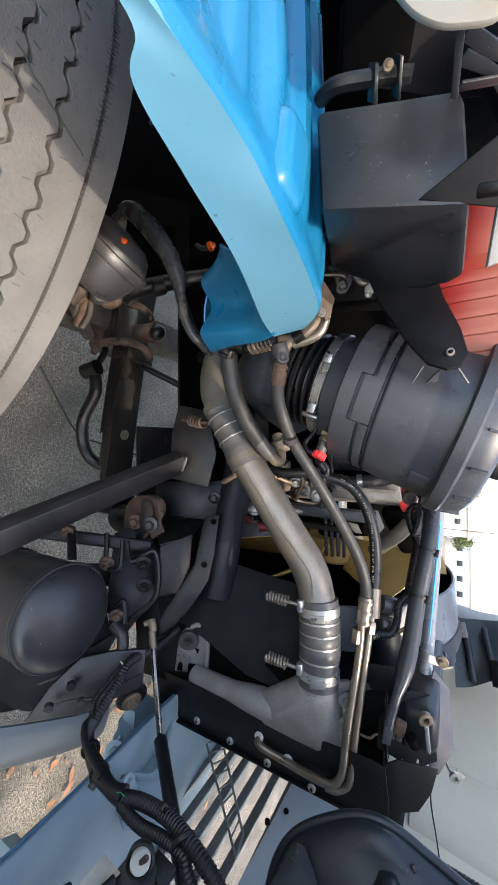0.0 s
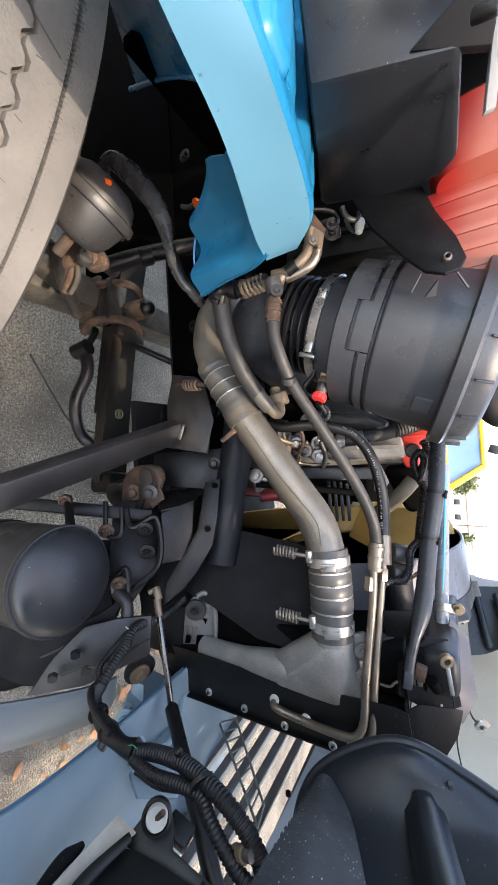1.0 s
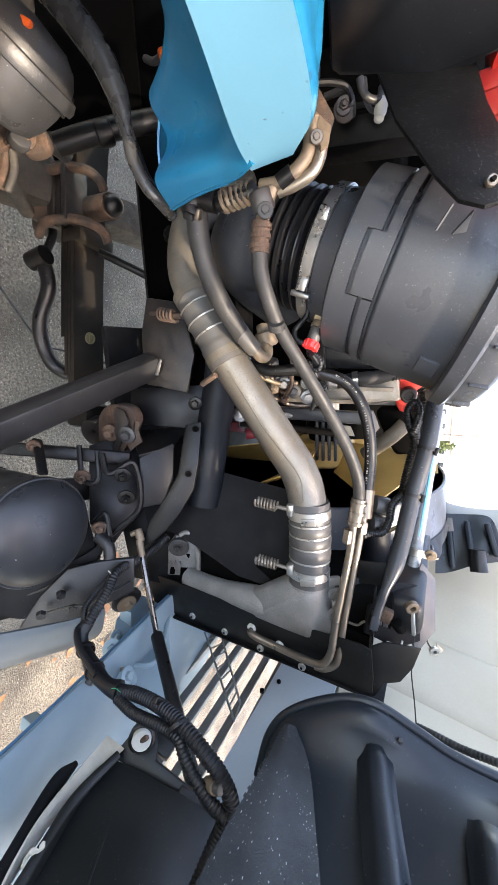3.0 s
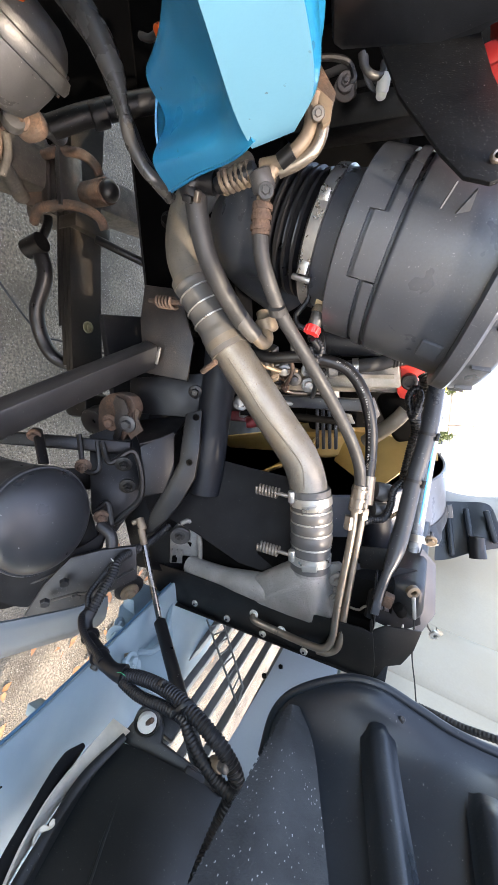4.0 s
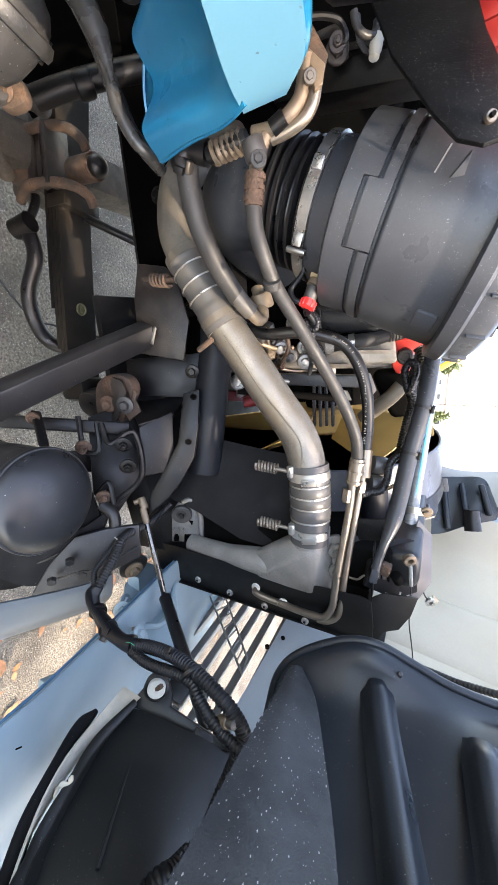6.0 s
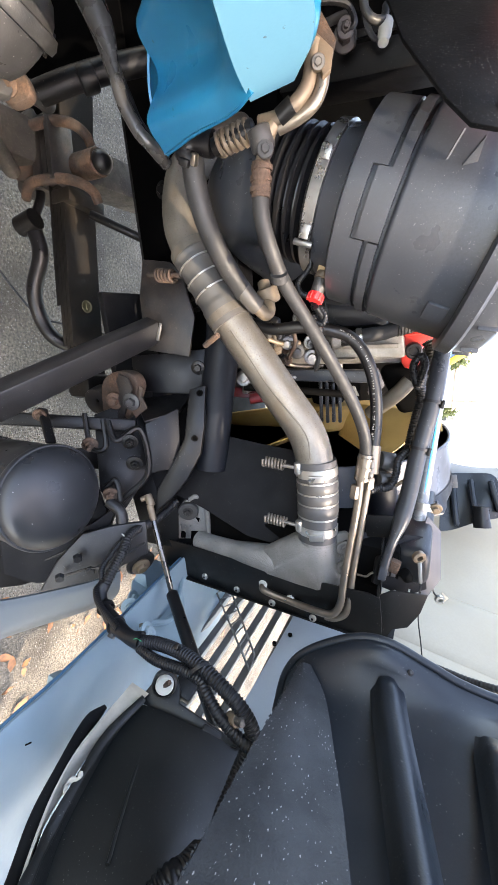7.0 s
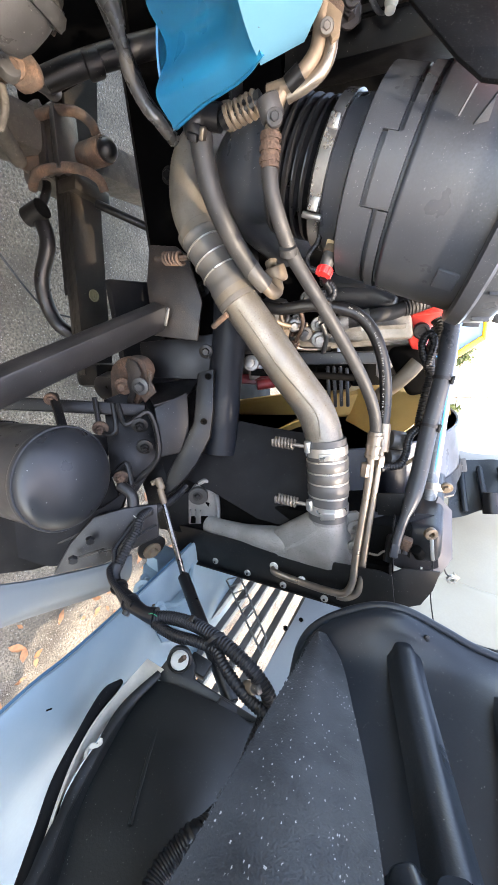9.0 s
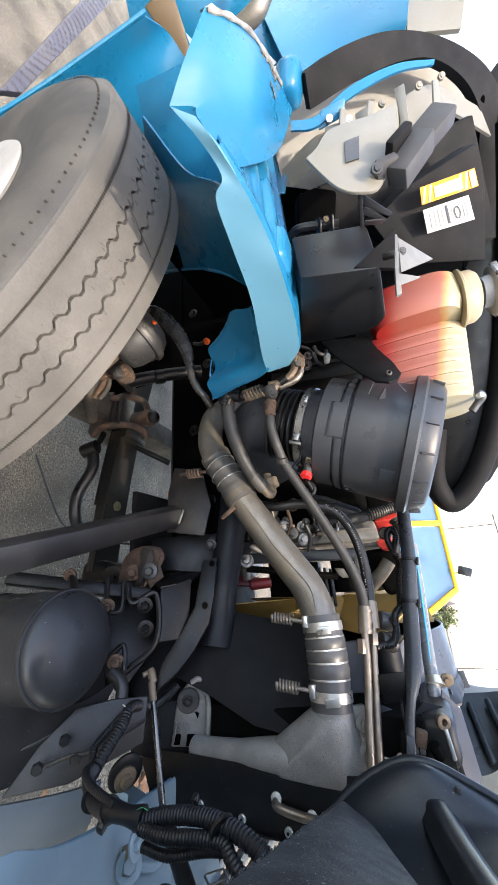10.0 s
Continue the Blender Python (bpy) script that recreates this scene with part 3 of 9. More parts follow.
def tree(x, y, h, spread):
    t = thing("tree", "leafy tree with a sparse sunlit crown", "tree", (x, y, 0), "far trees")
    limbs = bmesh.new()
    sweep(limbs, spline([(x, y, 0), (x + 0.1, y, h * 0.25), (x - 0.1, y, h * 0.55), (x, y, h * 0.85)], 6), lambda f: 0.05 * h * (1 - 0.8 * f) + 0.02, 10)
    tips = []
    for k in range(14):
        a, z = k * 2.4, h * (0.3 + 0.045 * k)
        end = Vector((x + spread * math.cos(a) * (1 - k / 24), y + spread * math.sin(a) * (1 - k / 24), z + h * random.uniform(0.08, 0.25)))
        sweep(limbs, spline([(x, y, z * 0.9), (x + spread * 0.4 * math.cos(a), y + spread * 0.4 * math.sin(a), z + 0.1), end], 4), lambda f: 0.012 * h * (1 - f) + 0.01, 6)
        tips.append(end)
    part("trunk", limbs, BARK, t)
    crown = bmesh.new()
    for k in range(1500):
        c = random.choice(tips) + Vector([random.gauss(0, spread * 0.22) for _ in range(3)])
        d = Vector([random.gauss(0, 1) for _ in range(3)]).normalized()
        s = d.orthogonal().normalized()
        e = d.cross(s)
        r = random.uniform(0.06, 0.16)
        crown.faces.new([crown.verts.new(c + r * q) for q in (s * 1.6, e * 0.7, -s * 1.6, -e * 0.7)])
    part("crown", crown, FOLIAGE, t)
    return t


tree(6.2, 58, 3.6, 1.3)
tree(14, 62, 3.2, 1.4)


def pole(x, y, h):
    t = thing("utility_pole", "slim grey utility pole with a cross arm", "pole", (x, y, 0), "far poles")
    part("post", rod((x, y, 0), (x, y, h), 0.05, 10), BARK, t)
    part("cross_arm", bar((x - 0.9, y, h - 0.5), (x + 0.9, y, h - 0.5), 0.09, 0.11, edge=0.01), BARK, t)
    for k in (-0.8, 0.8):
        part("insulator", rod((x + k, y, h - 0.45), (x + k, y, h - 0.28), 0.05, 8), WHITE, t)
    return t


pole(-3.2, 40, 9)
pole(9.5, 45, 9)


def far_truck():
    """The yellow truck parked across the yard, seen over the engine."""
    t = thing("parked_truck", "yellow parked truck cab with dark blue-tinted windows", "truck", (-0.3, 7.9, 0))
    body = block((-0.3, 8.0, 0.86), (2.9, 1.6, 0.95), edge=0.10, segs=3)
    part("body", body, material("truck_blue_side", (0.03, 0.30, 0.62), 0.35, 0, 0.08, 3, 0.02, 100), t)
    # the cabin: raked screen towards +x, roof and pillars in yellow
    low, high = ((-1.65, 7.2), (1.0, 7.2), (1.0, 8.8), (-1.65, 8.8)), ((-1.55, 7.32), (0.62, 7.32), (0.62, 8.68), (-1.55, 8.68))
    part("roof", block((-0.46, 8.0, 1.88), (2.25, 1.42, 0.07), edge=0.03, segs=3), YELLOW, t)
    for (ax, ay), (bx, by) in zip(low, high):
        part("pillar", bar((ax, ay, 1.30), (bx, by, 1.87), 0.09, 0.10, up=(1, 0, 0), edge=0.02), YELLOW, t)
    part("pillar", bar((-0.55, 7.2, 1.30), (-0.50, 7.32, 1.87), 0.08, 0.10, up=(1, 0, 0), edge=0.02), YELLOW, t)
    part("waist_rail", block((-0.32, 7.2, 1.30), (2.75, 0.08, 0.10), edge=0.02), YELLOW, t)
    part("pane", plate(((-0.48, 7.215, 1.33), (0.95, 7.215, 1.33), (0.57, 7.32, 1.85), (-0.44, 7.32, 1.85)), 0.01, 0, (0, -1, 0)), BUS_GLASS, t, "blue-tinted side window")
    part("pane", plate(((-1.60, 7.215, 1.33), (-0.60, 7.215, 1.33), (-0.56, 7.32, 1.85), (-1.50, 7.32, 1.85)), 0.01, 0, (0, -1, 0)), BUS_GLASS, t)
    part("pane", plate(((1.0, 7.25, 1.33), (1.0, 8.75, 1.33), (0.63, 8.65, 1.85), (0.63, 7.35, 1.85)), 0.01, 0, (1, 0, 0)), BUS_GLASS, t)
    arm = part("mirror_arm", tube(((0.35, 7.2, 1.90), (0.35, 7.08, 1.97), (0.35, 7.02, 2.0)), 0.012, 8), YELLOW, t)
    part("mirror", block((0.33, 7.0, 2.04), (0.14, 0.05, 0.2), (0, 20, 0), 0.02), PLASTIC, arm)
    for x in (-1.1, 0.7):
        w = part("wheel", rod((x, 7.18, 0.42), (x, 7.42, 0.42), 0.42, 32, 0.05), TYRE_SIDE, t)
        part("rim", rod((x, 7.16, 0.42), (x, 7.20, 0.42), 0.24, 24, 0.02), ZINC, w)
    return t


far_truck()

# ---- the truck: running gear ----
def leaf_spring():
    t = thing("leaf_spring", "dusty steel leaf spring clamped to the axle", "leaf spring", (-0.4, 0.9, 0.42))
    a, b = Vector((-1.20, 1.055, 0.535)), Vector((0.20, 0.798, 0.455))
    worn = material("worn_black_leaf", (0.008, 0.0075, 0.007), 0.42, 0.1, 0.4, 10, 0.2, 200, dirt=0.45, dirt_colour=(0.05, 0.040, 0.030), specks=0.3, speck_colour=(0.07, 0.06, 0.05), speck_scale=300.0)
    for k in range(4):
        f0, f1 = (0, 1) if k < 2 else ((0.12, 0.92) if k == 2 else (0.25, 0.84))
        path = []
        for i in range(13):
            w = f0 + (f1 - f0) * i / 12
            path.append(a.lerp(b, w) + Vector((0, 0, -0.045 * math.sin(math.pi * w) - 0.0145 * k)))
        side = Vector((0.18, 0.984, 0)) * 0.051
        part("leaf", sheet(([p - side for p in path], [p + side for p in path]), 0.0125, 2, 2, normal=(0, 0, 1)), worn, t)
    mark = lathe((-0.026, 0.838, 0.4520), (0.06, 0.0, 1), [(0, 0.017), (0.003, 0.017), (0.003, 0.0135), (0, 0.0135)], 24)
    bar((-0.034, 0.839, 0.4535), (-0.018, 0.837, 0.4535), 0.006, 0.003, bm=mark, edge=0)
    part("maker_mark", mark, material("paint_mark", (0.16, 0.15, 0.09), 0.6), t, "oval paint mark")
    part("clip_band", block((-0.30, 0.893, 0.435), (0.035, 0.115, 0.075), (0, 3, -10), 0.004), worn, t)
    part("u_bolt", tube(((-0.440, 0.837, 0.326), (-0.463, 0.826, 0.360), (-0.470, 0.828, 0.393), (-0.472, 0.847, 0.449), (-0.459, 0.864, 0.498), (-0.434, 0.878, 0.525), (-0.413, 0.890, 0.525)), 0.0125, 12, 6), RUST, t, "rusty U-bolt")
    part("u_bolt", tube(((-0.316, 0.808, 0.333), (-0.331, 0.796, 0.368), (-0.338, 0.798, 0.401), (-0.337, 0.819, 0.462), (-0.322, 0.837, 0.514), (-0.298, 0.853, 0.544), (-0.273, 0.864, 0.545)), 0.0125, 12, 6), RUST, t, "rusty U-bolt")
    part("spring_pad", bar((-0.479, 0.868, 0.441), (-0.326, 0.836, 0.456), 0.07, 0.020, up=(0, 0, 1), edge=0.004), RUST_DARK, t)
    for k in range(3):
        part("clamp_rib", bar(Vector((-0.477, 0.841, 0.381)).lerp(Vector((-0.476, 0.859, 0.414)), k / 2), Vector((-0.333, 0.811, 0.395)).lerp(Vector((-0.332, 0.829, 0.429)), k / 2), 0.012, 0.03, up=(0, 0, 1), edge=0.003), RUST_DARK, t)
    part("shackle", block((0.20, 0.80, 0.45), (0.07, 0.10, 0.10), (0, 0, -9), 0.02), STEEL_BLACK, t)
    return t


leaf_spring()


def axle():
    t = thing("front_axle", "grimy forged front axle with rusty brake linkage", "axle", (-0.45, 0.9, 0.3))
    part("beam", bar((-0.44, 0.42, 0.34), (-0.44, 2.1, 0.30), 0.11, 0.13, edge=0.02), DUSTY, t)
    part("axle_seat", block((-0.42, 0.91, 0.33), (0.20, 0.16, 0.10), (0, 0, -10), 0.02), DUSTY, t)
    part("knuckle", tube(((-0.50, 0.40, 0.50), (-0.47, 0.50, 0.50), (-0.45, 0.62, 0.44), (-0.44, 0.72, 0.36)), lambda f: 0.055 - 0.012 * f, 14), DUSTY, t)
    part("steering_arm", tube(((-0.463, 0.606, 0.513), (-0.387, 0.626, 0.501), (-0.370, 0.684, 0.444), (-0.353, 0.751, 0.383)), 0.020, 12), DUSTY, t, "grimy steering arm")
    part("slack_adjuster", plate(((-0.405, 0.543, 0.640), (-0.404, 0.564, 0.681), (-0.383, 0.576, 0.713), (-0.356, 0.583, 0.728), (-0.334, 0.581, 0.723), (-0.327, 0.563, 0.694), (-0.346, 0.555, 0.670), (-0.337, 0.533, 0.635)), 0.022, 0.004, smooth=3), RUST, t, "rusty slack adjuster")
    part("clevis_pin", rod((-0.339, 0.548, 0.694), (-0.342, 0.543, 0.714), 0.018, 14), CHAMBER, t)
    part("spider", lathe((-0.47, 0.36, 0.52), (0.1, 1, 0), [(0, 0.20), (0.02, 0.21), (0.05, 0.21), (0.06, 0.15), (0.10, 0.12), (0.12, 0.0)], 40), RUST_DARK, t)
    link = part("tie_rod", tube(((-0.429, 0.709, 0.592), (-0.447, 0.743, 0.646), (-0.470, 0.795, 0.709), (-0.491, 0.859, 0.796)), 0.023, 18), STEEL_BLACK, t, "black tie rod")
    part("rod_end", tube(((-0.438, 0.701, 0.572), (-0.436, 0.724, 0.573), (-0.440, 0.752, 0.558)), 0.020, 14), CHAMBER, link)
    part("collar", rod((-0.446, 0.754, 0.667), (-0.457, 0.777, 0.693), 0.026, 18), STEEL_BLACK, link)
    part("pad_block", plate(((-0.420, 0.796, 0.326), (-0.414, 0.815, 0.364), (-0.379, 0.817, 0.383), (-0.349, 0.813, 0.370), (-0.354, 0.795, 0.335), (-0.374, 0.784, 0.325)), 0.03, 0.004, smooth=2), RUST, t, "rust-orange pad block")
    part("clevis", tube(((-0.388, 0.557, 0.633), (-0.338, 0.559, 0.638), (-0.295, 0.563, 0.601)), 0.012, 10), RUST, t)
    part("clevis", tube(((-0.372, 0.562, 0.650), (-0.316, 0.561, 0.653), (-0.285, 0.560, 0.623)), 0.007, 10), DUSTY, t)
    bolt(t, (-0.346, 0.555, 0.709), (0.2, -0.8, 0.5), 0.010, RUST)
    part("hanger", rod((-0.272, 0.902, 0.463), (-0.205, 0.985, 0.570), 0.012, 14), STEEL_BLACK, t)
    return t


front_axle = axle()


def front_wheel(carrier):
    c, ax, R, W = Vector((-0.500, 0.104, 0.535)), Vector((math.sin(0.11), math.cos(0.11), 0)), 0.535, 0.245
    shoulder = [(0.010, 0.30), (-0.004, 0.36), (-0.010, 0.42), (-0.004, 0.475), (0.008, 0.505), (0.016, 0.517), (0.022, 0.522)]
    tread = []
    for g0, g1 in ((0.022, 0.0555), (0.0585, 0.1005), (0.1045, 0.1425), (0.1465, 0.187), (0.190, 0.223)):
        tread += [(g0, R - 0.011), (g0 + 0.001, R - 0.001 - 0.25 * (g0 - W / 2) ** 2), (g1 - 0.001, R - 0.001 - 0.25 * (g1 - W / 2) ** 2), (g1, R - 0.011)]
    inner = [(W - h, r) for h, r in reversed(shoulder)]
    t = part("wheel", lathe(c, ax, shoulder + [(0.024, 0.515)], 120), TYRE_SIDE, carrier, "dusty worn truck tyre on a white steel rim")
    # tread ribs with zig-zag groove edges
    bm = bmesh.new()
    s = Vector((0, 0, 1))
    u = ax.cross(s)
    n = 336
    prof = [(0.020, 0.519, 0)] + [(h, r, 1 if 0.09 < h < 0.16 else 0) for h, r in tread] + [(W - 0.020, 0.519, 0)]
    rings = []
    for k in range(n):
        a = 2 * math.pi * k / n
        z = 0.0042 * (1 if (k // 2) % 2 else -1)
        rings.append([bm.verts.new(c + ax * (h + z * zz) + r * (math.cos(a) * s + math.sin(a) * u)) for h, r, zz in prof])
    for k in range(n):
        p, q = rings[k], rings[(k + 1) % n]
        for i in range(len(prof) - 1):
            bm.faces.new((p[i], p[i + 1], q[i + 1], q[i]))
    part("tread", bm, TYRE, t, "dusty worn zig-zag tread")
    # small drain slots along both shoulders
    nub = bmesh.new()
    for k in range(150):
        a = 2 * math.pi * k / 150
        d = math.cos(a) * s + math.sin(a) * u
        for h in (0.0065,):
            o = c + ax * h + d * 0.507
            block(o, (0.003, 0.004, 0.004), (0, 0, 0), 0, bm=nub)
    tagged(part("shoulder_nub", nub, TYRE_SIDE, t), kind="stuff")
    cut = bmesh.new()
    rnd = random.Random(8)
    for k in range(560):
        a = 2 * math.pi * k / 560
        d = math.cos(a) * s + math.sin(a) * u
        for h in (0.057, 0.1885):
            o = c + ax * (h + 0.0015 * math.sin(k * 1.7)) + d * (R - 0.0012 - 0.25 * (h - W / 2) ** 2)
            bar(o - ax * 0.0055, o + ax * 0.0055, 0.0006, 0.0018, up=d, edge=0, bm=cut)
    for k in range(260):
        a = rnd.uniform(0, 2 * math.pi)
        d = math.cos(a) * s + math.sin(a) * u
        tang = ax.cross(d)
        h = rnd.choice((0.092, 0.112, 0.136, 0.156)) + rnd.uniform(-0.006, 0.006)
        o = c + ax * h + d * (R - 0.0010 - 0.25 * (h - W / 2) ** 2)
        bar(o - ax * 0.004 - tang * rnd.uniform(-0.003, 0.003), o + ax * 0.004, 0.0010, 0.0016, up=d, edge=0, bm=cut)
    for a0, h0, h1 in [(0.20 + 0.57 * q, 0.105 + rnd.uniform(-0.012, 0.0), 0.150 + rnd.uniform(0.0, 0.03)) for q in range(11)]:
        last, steps = None, 9
        for q in range(steps + 1):
            h = h0 + (h1 - h0) * q / steps
            a = a0 + 0.10 * (h - h0) / 0.1 + rnd.uniform(-0.006, 0.006)
            d = math.cos(a) * s + math.sin(a) * u
            o = c + ax * h + d * (R - 0.0006 - 0.25 * (h - W / 2) ** 2)
            if last is not None:
                bar(last, o, rnd.uniform(0.0006, 0.0013), 0.0016, up=d, edge=0, bm=cut)
            last = o
    tagged(part("sipe", cut, TYRE_SIDE, t), kind="stuff")
    part("inner_sidewall", lathe(c, ax, inner, 96), TYRE_SIDE, t)
    part("rim", lathe(c, ax, [(0.0, 0.300), (0.004, 0.306), (0.012, 0.300), (0.03, 0.285), (0.09, 0.275), (0.10, 0.20), (0.07, 0.13), (0.06, 0.0)], 64), WHEEL_WHITE, t, "white painted steel rim")
    for k in range(8):
        a = 2 * math.pi * k / 8
        p = c + ax * 0.072 + 0.135 * (math.cos(a) * s + math.sin(a) * u)
        bolt(t, p, -ax, 0.014, ZINC, "wheel_nut", True, 0.02)
    return t


front_wheel(front_axle)


def bump_stop():
    t = thing("bump_stop", "rusty bump stop cup with a black rubber buffer", "bump stop", (-0.39, 0.89, 0.5))
    a, b = Vector((-0.375, 0.883, 0.476)), Vector((-0.361, 0.871, 0.591))
    part("cup", rod(a, a.lerp(b, 0.78), 0.032, 24, 0.003), RUST, t)
    part("buffer", lathe(a.lerp(b, 0.75), b - a, [(0, 0.026), (0.012, 0.028), (0.022, 0.024), (0.03, 0.012), (0.031, 0)], 24), RUBBER, t)
    return t


bump_stop()


def brake_chamber():
    t = thing("brake_chamber", "grey dust-filmed air brake chamber with a rolled clamp ring", "brake chamber", (-0.45, 0.5, 0.78))
    c, ax = Vector((-0.355, 0.456, 0.859)), Vector((0.66, -0.22, -0.68)).normalized()
    part("rear_cup", lathe(c, -ax, [(-0.012, 0.069), (0.0, 0.070), (0.02, 0.067), (0.036, 0.058), (0.047, 0.042), (0.052, 0.0)], 56), CHAMBER, t)
    part("front_cup", lathe(c, ax, [(0, 0.068), (0.022, 0.066), (0.048, 0.060), (0.068, 0.050), (0.076, 0.034), (0.08, 0)], 56), material("sooty_brake_paint", (0.035, 0.035, 0.036), 0.35, 0, 0.3, 14, 0.1, 200, specks=0.12, speck_colour=(0.3, 0.29, 0.27), speck_scale=380.0, dirt=0.4, dirt_colour=(0.09, 0.08, 0.07)), t, "sooty front cup")
    part("clamp_ring", lathe(c - ax * 0.002, ax, [(-0.010, 0.068), (-0.008, 0.076), (0.002, 0.079), (0.010, 0.077), (0.012, 0.066)], 56), CHAMBER, t, "rolled clamp ring")
    part("push_rod", rod(c + ax * 0.07, c + ax * 0.12, 0.011, 12), RUST, t)
    for k in range(3):
        a = 1.2 * k
        side = ax.orthogonal().normalized()
        d = math.cos(a) * side + math.sin(a) * ax.cross(side)
        part("ring_bolt", rod(c + d * 0.076 - ax * 0.016, c + d * 0.076 + ax * 0.016, 0.006, 6), RUST_DARK, t)
    cap = part("hose_fitting", tube(((-0.453, 0.493, 0.839), (-0.444, 0.501, 0.826), (-0.442, 0.510, 0.801)), 0.014, 12), material("tan_fitting", (0.20, 0.18, 0.15), 0.6), t, "tan hose fitting")
    part("dust_cap", plate(((-0.357, 0.422, 0.910), (-0.358, 0.426, 0.922), (-0.353, 0.433, 0.930), (-0.346, 0.431, 0.926), (-0.348, 0.424, 0.915)), 0.008, 0.002), ORANGE, cap, "orange cap")
    return t


brake_chamber()


def tubes(name, label, category, rows, group="", at=None):
    """A hose or pipe with its fittings: (part, points, radius, material, kind)."""
    t = thing(name, label, category, at or rows[0][1][0], group)
    for nm, pts, r, m, *kind in rows:
        bm = loom(pts, r, *(kind[1:] or (0.006,))) if kind and kind[0] == "loom" else tube(pts, r, 14)
        part(nm, bm, m, t)
    return t


tubes("brake_hose", "grey rubber brake hose looping down to the axle", "hose", [
    ("hose", ((-0.456, 0.494, 0.828), (-0.469, 0.501, 0.845), (-0.466, 0.508, 0.860), (-0.447, 0.521, 0.871), (-0.416, 0.534, 0.889), (-0.380, 0.547, 0.909), (-0.330, 0.556, 0.928), (-0.283, 0.557, 0.943)), 0.0085, HOSE, "loom", 0.004),
    ("clear_sleeve", ((-0.458, 0.492, 0.845), (-0.465, 0.498, 0.858), (-0.457, 0.503, 0.871), (-0.432, 0.512, 0.894), (-0.403, 0.526, 0.913), (-0.368, 0.539, 0.932), (-0.322, 0.549, 0.946), (-0.280, 0.551, 0.954)), lambda f: 0.0125 + 0.0075 * math.sin(3.0 * min(1, f * 1.05)) - 0.010 * max(0, f - 0.8) / 0.2, BRAKE_HOSE),
    ("sleeve", ((-0.307, 0.552, 0.943), (-0.285, 0.556, 0.947), (-0.254, 0.559, 0.950), (-0.220, 0.569, 0.963), (-0.204, 0.582, 0.973), (-0.193, 0.618, 0.969)), 0.010, BRAKE_HOSE),
    ("sleeve", ((-0.296, 0.565, 0.939), (-0.265, 0.568, 0.950), (-0.231, 0.576, 0.959), (-0.207, 0.599, 0.970)), 0.008, RUBBER),
    ("spring_guard", ((-0.332, 0.452, 0.810), (-0.376, 0.457, 0.831), (-0.416, 0.466, 0.839), (-0.447, 0.482, 0.843), (-0.456, 0.490, 0.854)), 0.0065, HOSE, "loom", 0.004),
])
tubes("stabiliser_link", "black rubber-coated stabiliser bar link below the spring", "suspension link", [
    ("link", ((-0.247, 0.791, 0.357), (-0.170, 0.789, 0.368), (-0.078, 0.769, 0.332), (0.002, 0.777, 0.322), (0.062, 0.798, 0.345), (0.093, 0.867, 0.380)), 0.021, RUBBER),
    ("bush", ((-0.240, 0.775, 0.329), (-0.253, 0.785, 0.385)), 0.026, STEEL_BLACK),
    ("bracket", ((-0.250, 0.798, 0.347), (-0.315, 0.833, 0.358), (-0.359, 0.847, 0.342)), 0.012, STEEL_BLACK),
])
tubes("ground_cable", "thin black cable trailing above the asphalt", "cable", [
    ("cable", ((-0.30, 0.80, 0.02), (-0.05, 0.95, 0.02), (0.0, 1.05, 0.035), (0.06, 1.15, 0.2), (0.08, 1.2, 0.45)), 0.004, RUBBER),
])


def frame_rail():
    t = thing("frame_rail", "black painted steel chassis rail with bolt heads", "chassis rail", (-0.4, 0.84, 0.65))
    part("web", block((-0.94, 0.870, 0.805), (2.16, 0.008, 0.27), edge=0.002), SHADE_BLACK, t)
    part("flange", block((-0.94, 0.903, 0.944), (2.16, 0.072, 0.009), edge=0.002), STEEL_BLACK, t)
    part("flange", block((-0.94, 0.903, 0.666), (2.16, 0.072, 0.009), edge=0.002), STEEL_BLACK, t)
    # added black sheet paints the dark void between rail and fender lip
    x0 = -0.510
    part("splash_shield", block(((x0 - 1.9) / 2, 0.862, 0.50), (1.9 + x0, 0.006, 0.42), edge=0.002), SHADE_BLACK, t, "added black sheet in place of the dark void")
    for k in range(7):
        bolt(t, (-1.3 + 0.26 * k, 0.866, 0.76 + 0.06 * (k % 2)), (0, -1, 0), 0.011, STEEL_BLACK)
    return t


frame_rail()


def rail_opposite():
    t = thing("frame_rail", "black painted steel chassis rail with bolt heads", "chassis rail", (-0.4, 1.7, 0.65))
    part("web", block((-0.72, 1.72, 0.805), (2.60, 0.008, 0.27), edge=0.002), STEEL_BLACK, t)
    part("flange", block((-0.72, 1.69, 0.944), (2.60, 0.06, 0.009), edge=0.002), STEEL_BLACK, t)
    return t


rail_opposite()


